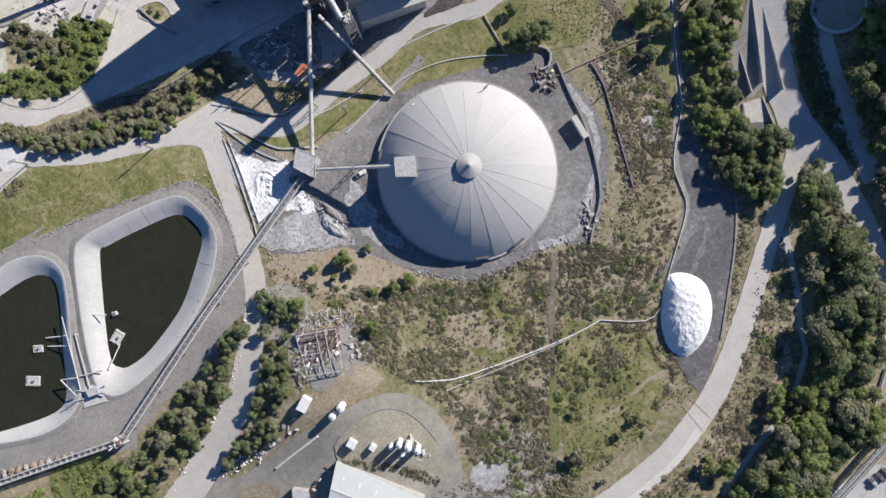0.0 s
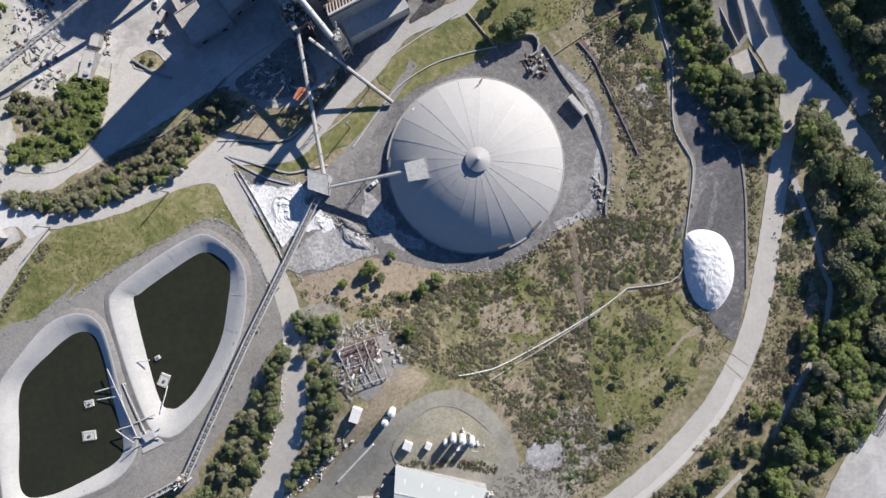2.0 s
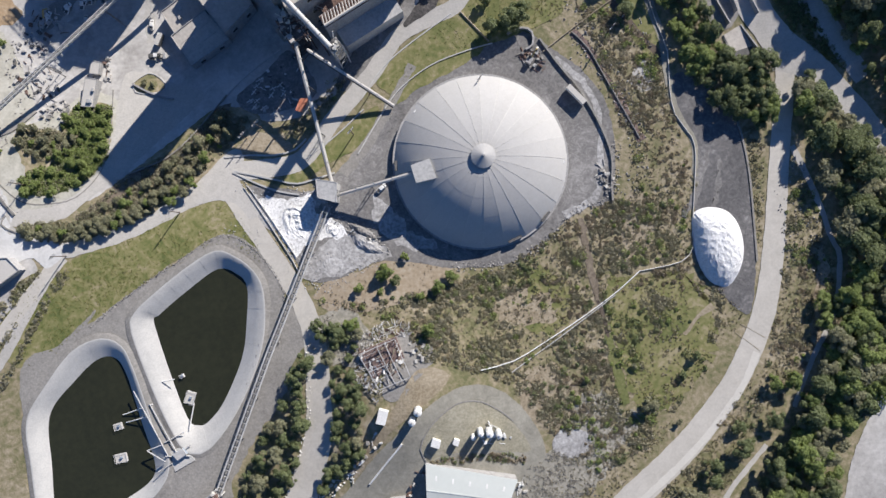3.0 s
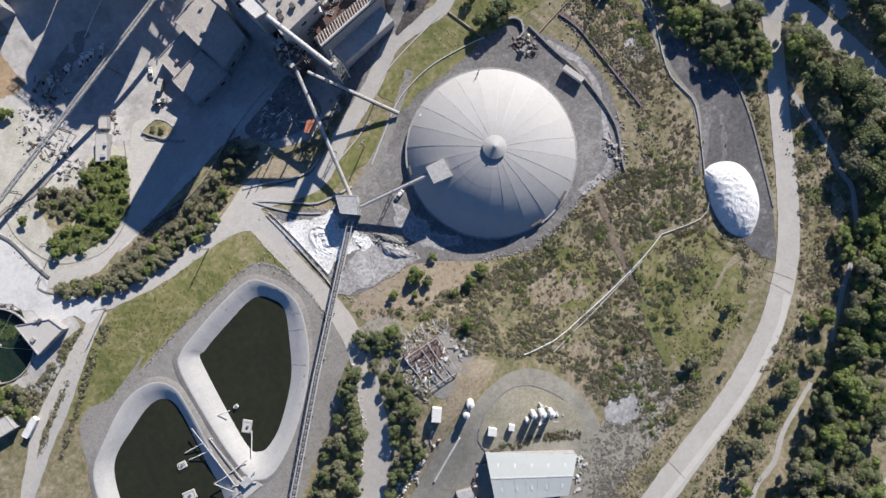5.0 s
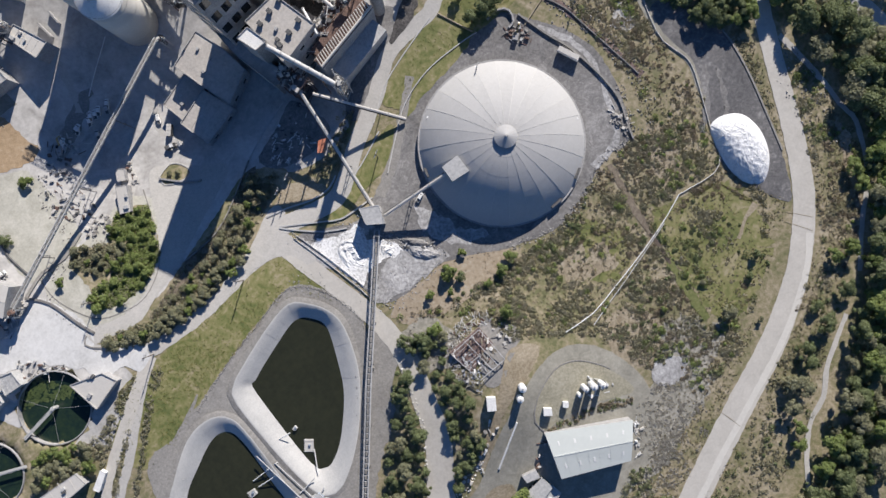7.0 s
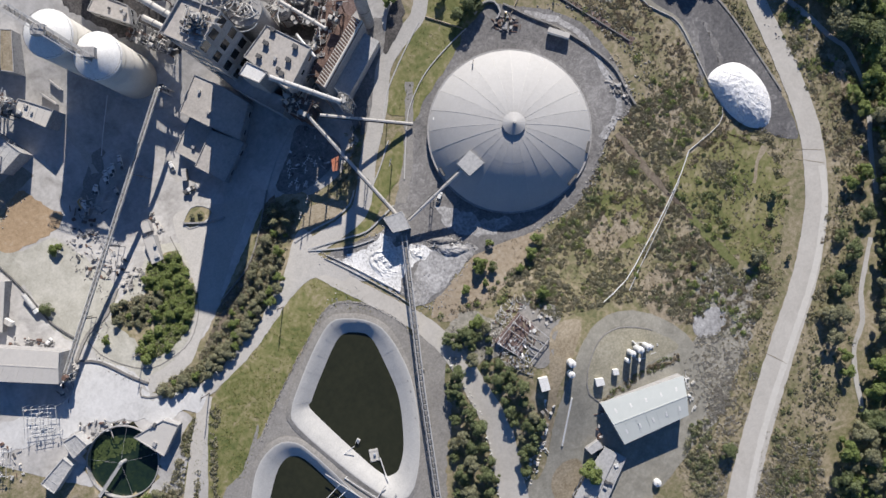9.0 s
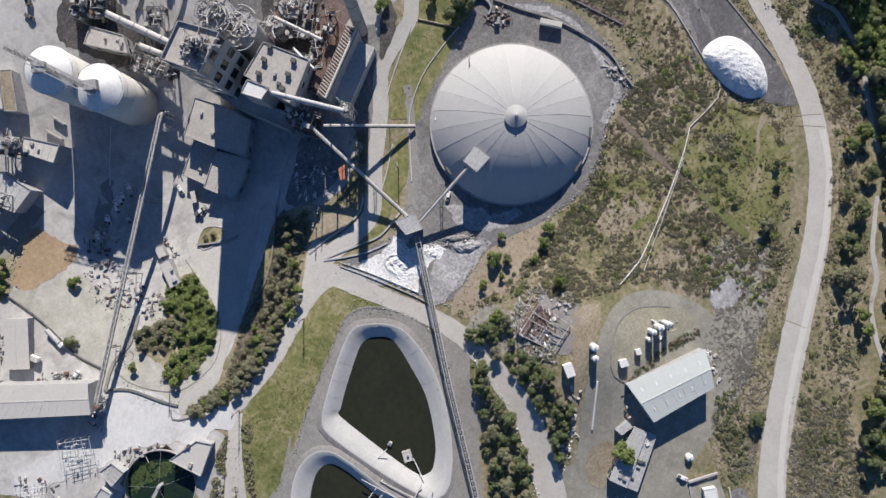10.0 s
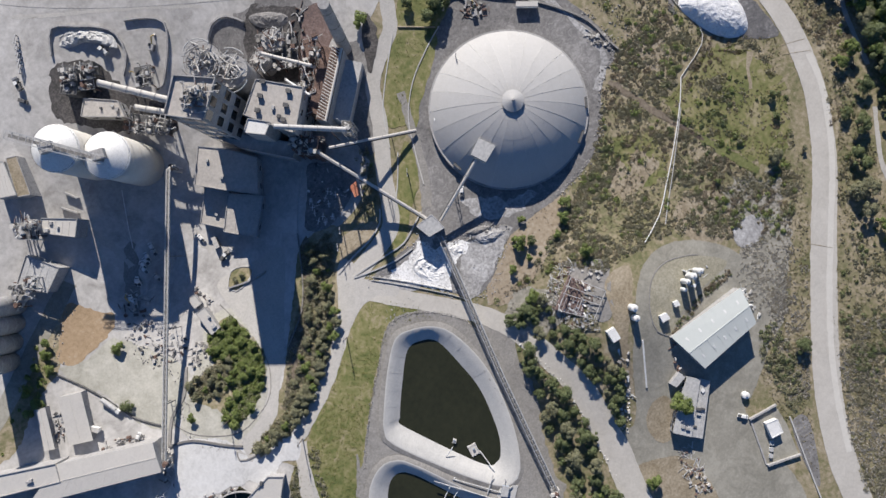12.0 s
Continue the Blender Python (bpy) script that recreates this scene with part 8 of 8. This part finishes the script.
for (x, y), size, kind in ((((21, 69.5)), 1.2, 0), (((30.2, 71.7)), 1.6, 1), (((35.9, 73.6)), 1.5, 2), (((21, 85.2)), 0.8, 1), (((86.2, 63.7)), 1.2, 3), (((91.9, 78.2)), 1.2, 2), (((79.6, 80.8)), 0.9, 5), (((82.7, 84.8)), 1.3, 0), (((87.9, 86.6)), 1.2, 1),
                          (((-84.3, -152.8)), 1.7, 5), (((-23.4, -193.3)), 1.2, 0), (((-126.8, -163.8)), 1.1, 5), (((0.1, 102)), 1.2, 5), (((-222.6, 121.4)), 1.0, 5), (((-245.2, 99.1)), 0.9, 4), (((-157.5, 89.0)), 0.45, 8), (((-153.5, 87.0)), 0.4, 9), (((-231.3, 65.5)), 0.7, 5),
                          (((-70.7, -39)), 0.7, 5), (((-55.2, -33.5)), 1.0, 5), (((-58.3, -35.4)), 0.8, 5), (((-45.2, -29.3)), 0.6, 5), (((-60.2, -43.3)), 0.55, 5), (((-52.3, -39.5)), 0.7, 4), (((-42, -49.1)), 0.6, 5), (((-32.8, -47.2)), 0.9, 6), (((-25, -43.6)), 0.9, 6), (((-41.5, -65.9)), 0.9, 6), (((-84.1, -57.6)), 1.2, 0), (((-77.5, -54.9)), 1.1, 5), (((148.3, -95.5)), 1.3, 6), (((147.1, -104.8)), 1.2, 6), (((126.2, -130.3)), 1.2, 5),
                          (((117.4, -129.2)), 1.1, 5), (((113.5, -146.1)), 1.3, 0), (((95.3, -146.6)), 0.9, 4), (((80.7, -162.3)), 1.0, 0), (((75.8, -167.9)), 1.2, 0), (((94.2, -156)), 1.3, 2), (((67.4, -178.1)), 1.5, 8), (((63.2, -173.7)), 1.2, 9), (((57.3, -182.8)), 1.2, 8), (((56, -194.6)), 1.0, 5), (((51.2, -201.8)), 1.0, 5), (((67.6, -137.8)), 0.45, 8), (((54.7, -125.2)), 1.1, 8), (((74.3, -116)), 0.55, 2), (((82.8, -107.4)), 0.6, 1), (((52.4, -106.1)), 0.45, 8), (((28.3, -107.7)), 0.45, 5)):
    tree(x, y, size, kind, OAK if kind < 5 else GREEN)


# ways kept free of shrubs: the old tracks and the pipe's corridor
HILL_TRACK = [(43.5, -30), (42.6, -45), (42.2, -60), (42.2, -71)]
HILL_GULLY = [(42.2, -71), (43.4, -80), (43.4, -90)]
GREEN_TRACK = [(43.4, -88), (43.6, -98), (44.2, -110), (44.6, -124)]
PIPE_WAY = [(86.6, -61.7), (65.4, -61.7), (54.3, -68.1), (41, -74.2), (27.6, -79.7), (11.6, -85.4), (-4.4, -90.4)]
CLEARED = (([(9, -134), (14, -138), (19, -135)], 6.5), (HILL_TRACK, 3.0), (HILL_GULLY, 2.0), (GREEN_TRACK, 2.6), (PIPE_WAY, 1.6), ([(63, -72), (52, -78), (47, -84)], 1.5), ([(97, -86), (89, -90), (80, -97)], 2.0))
strip("hill_track", HILL_TRACK, [2.5, 3.2, 3.6, 2.6], M_BROWNSOIL, 0.16, "bare brown track down the hillside", "track", ragged=0.9)
strip("gully", HILL_GULLY, [1.2, 2.0, 1.4], M_BARK, 0.17, "dark eroded gully on the hillside", "gully", ragged=0.6)
strip("hill_track", [(97, -86), (89, -90), (80, -97)], [2.0, 1.6, 0.8], M_DIRT, 0.16, "pale washed-out track below the stockpile", "track", ragged=1.0)


def bushes(rings, gap, size, count, mat, name, label, leaf=0.33, low=0.4, keep=(-0.75, 0.45), flat=0.75, seed=3, power=1.5):
    """Countless low shrubs over some rings, as one sheet of leaf clumps."""
    cs = []
    for ring in rings:
        xs, ys = [p[0] for p in ring], [p[1] for p in ring]
        n = int((max(xs) - min(xs)) * (max(ys) - min(ys)) / gap ** 2)
        for x, y in zip(rng.uniform(min(xs), max(xs), n), rng.uniform(min(ys), max(ys), n)):
            if 0.8 * noise.noise((x * 0.018, y * 0.018, seed + 5)) + noise.noise((x * 0.05, y * 0.05, seed)) + 0.7 * noise.noise((x * 0.17, y * 0.17, seed + 2)) - (0.3 if x > 46 and y < -60 else 0) > rng.uniform(*keep) and inside(x, y, ring):
                cs.append((x, y, hg(x, y) + 0.12))
    cs = np.array(cs)
    for line, half in CLEARED:
        way = np.array([tuple(p) for p in smooth_line(line, step=1.0)])
        cs = cs[np.array([((way - c[:2]) ** 2).sum(1).min() > (half * (0.75 + 0.5 * noise.noise((c[0] * 0.3, c[1] * 0.3, 3)))) ** 2 for c in cs])]
    verts = leaf_cloud(cs, rng.uniform(low, 1.0, len(cs)) ** power * size, count, leaf, flat)
    return tagged(new(name, quads(name, verts, mat)), label, "shrubs", kind="stuff")


HILL = [(-90.7, -40.7), (-68.9, -47), (-31.7, -47.8), (3, -44.7), (35, -31.4), (61.7, -25.1), (75.1, -27.5), (96.7, -37.9), (93, -59.4), (102.9, -94.2), (89.8, -115.8), (50.1, -145.9), (23.4, -157), (7, -138.2), (-2.8, -108.5), (-17.6, -93.5), (-46.4, -80.3), (-55, -61.2)]
SLOPE = [(62.9, 74.1), (79, 66.2), (95.2, 50.3), (99.9, 10.3), (101.9, -27.1), (94, -38), (69.8, -27.6), (74.7, 1.9), (68.8, 36.7)]
VERGE = [(155.3, -29), (151.2, -26.4), (143.6, -45.3), (136, -69.5), (128.4, -93.8), (115.4, -119.4), (83.6, -144), (103.8, -150.4), (130.3, -131.3), (154, -101.4), (160.2, -74.5)]
LOW = [(3.8, -137.3), (40.5, -132.9), (69.1, -138.5), (34.1, -162.8), (-43.5, -211.1), (-79.4, -239.9), (-66.8, -214.1), (-47.2, -182), (-13, -167.8)]
EAST = [(155.2, -62.7), (149.6, -94.4), (122, -138.2), (58, -200.6), (6, -233.2), (-16.8, -252.7), (-34, -236.2), (9.4, -195.2), (88.5, -147.3), (121.6, -117.1)]
TOP = [(35.9, 92.8), (73.3, 84.9), (79, 66.2), (62.9, 74.1), (47, 65.9)]
LANE = [(-24.9, -85.5), (-37.7, -79), (-51.4, -60), (-46.2, -56.9), (-24.1, -78.2)]
MEADOW = [(-131.5, 18.9), (-120.1, 7.7), (-113.3, -11.6), (-127.5, -0.6), (-151.4, -3.9), (-182.9, -16.5), (-210.3, -30), (-238.9, -41.4), (-250.6, -22.8), (-217.8, -1.1), (-181.4, 9.3), (-150.4, 17.2)]
MEADOW2 = [(-236.7, -4), (-205.2, 4.7), (-173.6, 10.7), (-141.7, 17.6), (-126.6, 16.1), (-116.9, 1.4), (-114.3, -18.3), (-127, -3.6), (-148.7, -1.2), (-172.5, -8.4), (-198.8, -20.9), (-225.1, -38.7)]
MEADOW3 = [(-35, 54.9), (-17.6, 70), (9.2, 83.4), (35.9, 94.1), (59.9, 91.5), (56.2, 71.9), (36.3, 67.2), (17.6, 64.1), (-6.6, 58.7), (-26.7, 52.1)]
BANK = [(-246.3, 159), (-219.8, 159.8), (-248, 143.9), (-271.5, 141.9), (-296.2, 136), (-309, 145.5), (-293.8, 155.4)]
BELT = [(-118.8, 63.6), (-145.1, 46.9), (-166.6, 36.7), (-184.3, 30.0), (-201.7, 24.2), (-229.1, 29.4), (-226.9, 20.4), (-209.9, 15.4), (-193.0, 16.2), (-175.8, 18.0), (-151.6, 26.0), (-131.1, 37.0), (-105, 56)]
EAST2 = [(-1.2, -198.4), (14.6, -223.7), (-10, -264.9), (-77.3, -306.8), (-90.1, -286.1), (-48.1, -238.3)]
VERGE2 = [(95.7, -59.4), (104.1, -83.4), (112.5, -91.9), (104.4, -100.8), (76.5, -121.9), (50, -138.4), (46.1, -148.6), (49.9, -132.5), (84.4, -109.2), (97.6, -94.2)]
VERGE3 = [(130.2, 0), (139.4, -10.5), (134.6, -34.7), (128.1, -58.9), (124.5, -69.7), (126.8, -48.2), (129.1, -24.1)]
GREY = [(47.7, -126.3), (50.5, -133.8), (32.5, -146), (30.9, -153.1), (10.2, -164.2), (-12.3, -175.9), (-27, -177.1), (-10.6, -143.4), (6.5, -137.3), (28.9, -136.6)]
GREY2 = [(-98.3, -51), (-78, -47.5), (-71, -59.8), (-71.4, -74.6), (-89.4, -73.1), (-101.4, -65)]
GREY3 = [(17.5, -147.8), (51.5, -150.5), (8.5, -179.4), (-43.2, -211.6), (-53.8, -206), (-38.3, -184.8), (-12.9, -168.1)]
HEDGE = [(-8.6, -136.8), (-10.8, -140.3), (-32.4, -133.1), (-49.6, -130.7), (-55.6, -131.3), (-54.9, -127.7), (-44.6, -127.4), (-25.7, -130.9)]
TRACKS = [(-236.9, -17), (-242.9, -23.6), (-256.3, -39.5), (-266.1, -47.6), (-259.4, -38.1), (-247.2, -24.8)]
TRACKS2 = [(-221.6, 4.2), (-231.2, -3.9), (-245.8, -16.1), (-260.1, -28.4), (-263.8, -14.2), (-249.9, -11.1), (-236.4, -1.6)]
TRACKS3 = [(-211.3, 2.7), (-222.1, -8), (-231.1, -19.6), (-243.6, -35.8), (-257, -51.7), (-255.2, -52.5), (-241, -37), (-227.8, -21.1), (-218.2, -9.8), (-208, -1.9)]
BANK2 = [(-119, 67.3), (-147.3, 49.1), (-172.2, 42.0), (-187, 32.6), (-200.8, 25.5), (-199.4, 23.4), (-182.4, 29.3), (-164.7, 36), (-143.2, 46.1), (-117.5, 63.2)]
WILD = [HILL, SLOPE, VERGE, VERGE2, VERGE3, LOW, EAST, EAST2, TOP]
bushes(WILD, 1.1, 0.62, 6, M_TUFT, "dry_tufts", "dry tan and olive tufts on the hillside", leaf=0.26, low=0.3, keep=(-1.1, 0.9), flat=0.35)
bushes([HILL, LANE], 2.3, 2.5, 60, M_SAGE, "hillside_shrubs", "grey-green sage scrub on the hillside", leaf=0.34, low=0.35, keep=(-0.15, 0.18), power=1.2, flat=0.3)
bushes([SLOPE], 2.9, 2.2, 60, M_SAGE, "slope_shrubs", "grey-green sage scrub on the steep slope", leaf=0.32, low=0.35, keep=(-0.02, 0.3), power=1.3, flat=0.3, seed=91)
bushes([SLOPE], 3.2, 1.9, 45, M_BROWNSHRUB, "slope_scrub", "brown-grey dry scrub on the steep slope", leaf=0.30, low=0.35, keep=(0.0, 0.3), seed=73, power=1.3, flat=0.3)
bushes([HILL, VERGE], 2.8, 2.0, 50, M_BROWNSHRUB, "brown_shrubs", "brown-grey dry scrub on the hillside", leaf=0.30, low=0.35, keep=(-0.02, 0.28), seed=71, power=1.2, flat=0.3)
bushes([HILL, SLOPE, VERGE], 3.0, 1.8, 36, M_PALESHRUB, "straw_shrubs", "straw-coloured dry shrubs on the hillside", leaf=0.28, low=0.4, keep=(0.12, 0.4), seed=81, flat=0.36)
bushes([HILL, SLOPE], 2.0, 1.0, 16, M_SAGE, "low_shrubs", "low grey-green scrub on the hillside", leaf=0.28, low=0.4, keep=(-0.3, 0.8), seed=11, flat=0.36)
BROWNS = [(-90.9, -35.4), (-69.5, -31), (-45.4, -29.3), (-23.8, -39.7), (-31.7, -46.5), (-47.5, -50.6), (-68.8, -50.9), (-87.8, -46)]
bushes([BROWNS], 1.5, 0.5, 8, M_BROWNSHRUB, "slope_tufts", "small dry tufts on the bare brown slope", leaf=0.2, low=0.3, keep=(-0.3, 0.9), flat=0.35, seed=95)
bushes([VERGE, VERGE2, VERGE3, EAST, EAST2], 2.2, 2.0, 40, M_SAGE, "roadside_shrubs", "grey-green scrub beside the haul road", leaf=0.32, low=0.35, keep=(-0.25, 0.3), seed=8, flat=0.35)
bushes([HILL, VERGE, BANK, SLOPE], 3.2, 2.6, 70, M_LEAF2, "green_bushes", "bright green bushes scattered in the scrub", leaf=0.32, low=0.35, keep=(-0.02, 0.7), seed=15, flat=0.6)
bushes([HILL, EAST, VERGE], 3.4, 2.4, 60, M_LEAF, "dark_bushes", "dark green bushes scattered in the scrub", leaf=0.32, low=0.4, keep=(-0.1, 0.65), seed=25, flat=0.65)
bushes([[(-46, -62), (-36, -60), (-22, -70), (-10, -84), (-20, -87), (-36, -76)]], 2.2, 2.0, 60, M_LEAF2, "ruin_bushes", "bright green bushes below the ruined shed", leaf=0.30, low=0.4, keep=(-0.1, 0.25), seed=57, flat=0.5)
bushes([[(147.3, -86.8), (154.3, -85.4), (155.5, -96.1), (151.4, -108.2), (146.6, -105.6)], [(-194, -136.1), (-183.4, -130.6), (-167.3, -129), (-163.2, -138.3), (-172.4, -149.2), (-191.1, -149.5)]], 1.6, 2.0, 60, M_LEAF2, "lush_bushes", "lush bright green bushes", leaf=0.30, low=0.4, keep=(-0.7, 0.1), seed=59, flat=0.6)
bushes([BELT, BANK2, TRACKS, TRACKS2, TRACKS3], 1.5, 2.0, 40, M_SAGE, "belt_shrubs", "dense grey-green shrubs between the roads", leaf=0.32, low=0.35, keep=(-0.9, 0.3), seed=41, flat=0.75)
bushes([BELT, TRACKS2, BANK2], 2.2, 2.2, 60, M_LEAF3, "belt_bushes", "olive green bushes in the shrub belt", leaf=0.30, low=0.4, keep=(-0.3, 0.4), seed=43)
GROVE = [(-192.3, 84.4), (-176.4, 79.6), (-177.7, 67.7), (-182.4, 51.7), (-196.8, 41.8), (-213.2, 40.7), (-225.2, 43.9), (-220.9, 52.7), (-205.7, 55.6), (-192.2, 66.1), (-200.7, 73.9)]
GROVE2 = [(-224.6, 71.7), (-217.0, 77.2), (-203.4, 72.3), (-194.2, 66.1), (-203.7, 57.6), (-213.6, 57.8)]
EDGE = [(-26.8, -169.2), (-20.2, -174.2), (-29.2, -194.3), (-45.4, -208.7), (-56.9, -208.7), (-45.7, -190.9), (-41.5, -180.3)]
bushes([EDGE], 2.4, 2.4, 60, M_LEAF3, "edge_bushes", "olive green bushes along the yard's edge", leaf=0.32, low=0.4, keep=(-0.5, 0.4), seed=67, flat=0.6)
bushes([EDGE], 3.0, 2.4, 60, M_LEAF, "edge_bushes", "dark green bushes along the yard's edge", leaf=0.32, low=0.4, keep=(-0.4, 0.4), seed=69, flat=0.6)
bushes([GROVE], 1.25, 2.6, 60, M_LEAF2, "grove_bushes", "bright green bushes filling the grove", leaf=0.34, low=0.45, keep=(-1.6, -0.3), seed=61, flat=0.42)
bushes([GROVE, GROVE2], 1.6, 2.4, 60, M_LEAF3, "grove_shrubs", "olive green shrubs filling the grove", leaf=0.34, low=0.4, keep=(-0.4, 0.4), seed=63, flat=0.5)
bushes([GROVE2], 1.3, 2.4, 50, M_SAGE, "dusty_shrubs", "dusty grey-green shrubs in the grove", leaf=0.34, low=0.4, keep=(-1.6, -0.3), seed=65, flat=0.45)
bushes([GREY, GREY2, GREY3, EAST2], 1.3, 1.5, 16, M_BRUSH, "dead_brush", "grey dead brush beside the haul road", leaf=0.30, low=0.3, keep=(-0.3, 0.5), seed=45, flat=0.25)
ROADBANK = [(-61.2, 69.7), (-54.7, 63.9), (-63.5, 53.8), (-76.2, 44.9), (-86.3, 44.2), (-95.0, 46.3), (-76.4, 53.7), (-67.1, 60.8)]
ROADBANK2 = [(-91.8, 46.6), (-74.4, 43.2), (-75.2, 39.7), (-87.8, 42.6), (-96.0, 45.2)]
bushes([ROADBANK, ROADBANK2], 1.6, 1.6, 50, M_SAGE, "bank_shrubs", "grey-green shrubs on the bank beside the plant road", leaf=0.3, low=0.35, keep=(-0.6, 0.3), seed=53, flat=0.7)
bushes([ROADBANK], 2.4, 1.6, 50, M_LEAF2, "bank_greens", "green bushes on the bank beside the plant road", leaf=0.3, low=0.35, keep=(-0.3, 0.5), seed=55, flat=0.7)
bushes([HEDGE], 1.5, 1.3, 40, M_BROWNSHRUB, "bank_scrub", "dark brown scrub on the bank behind the white tanks", leaf=0.28, low=0.4, keep=(-1.2, 0.2), seed=47)
bushes([HEDGE], 1.6, 1.2, 40, M_LEAF, "bank_bushes", "dark green low bushes on the bank behind the tanks", leaf=0.28, low=0.4, keep=(-1.0, 0.4), seed=49)
bushes([MEADOW, MEADOW2, MEADOW3], 1.25, 0.55, 6, M_FIELDTUFT, "field_tufts", "low grass tufts in the field", leaf=0.22, low=0.3, keep=(-0.9, 0.9), flat=0.35, seed=31)
SHADE = [(148.8, 88.9), (159.4, 88.2), (163.7, 62.9), (172.5, 42.3), (178.9, 24.2), (184.9, 11.2), (176.7, 19), (163.1, 36), (154.8, 58)]
bushes([SHADE], 1.3, 2.2, 40, M_LEAF, "shade_scrub", "dark scrub on the steep shaded slope", leaf=0.32, low=0.4, keep=(-1.5, -0.2), seed=51, flat=0.8)
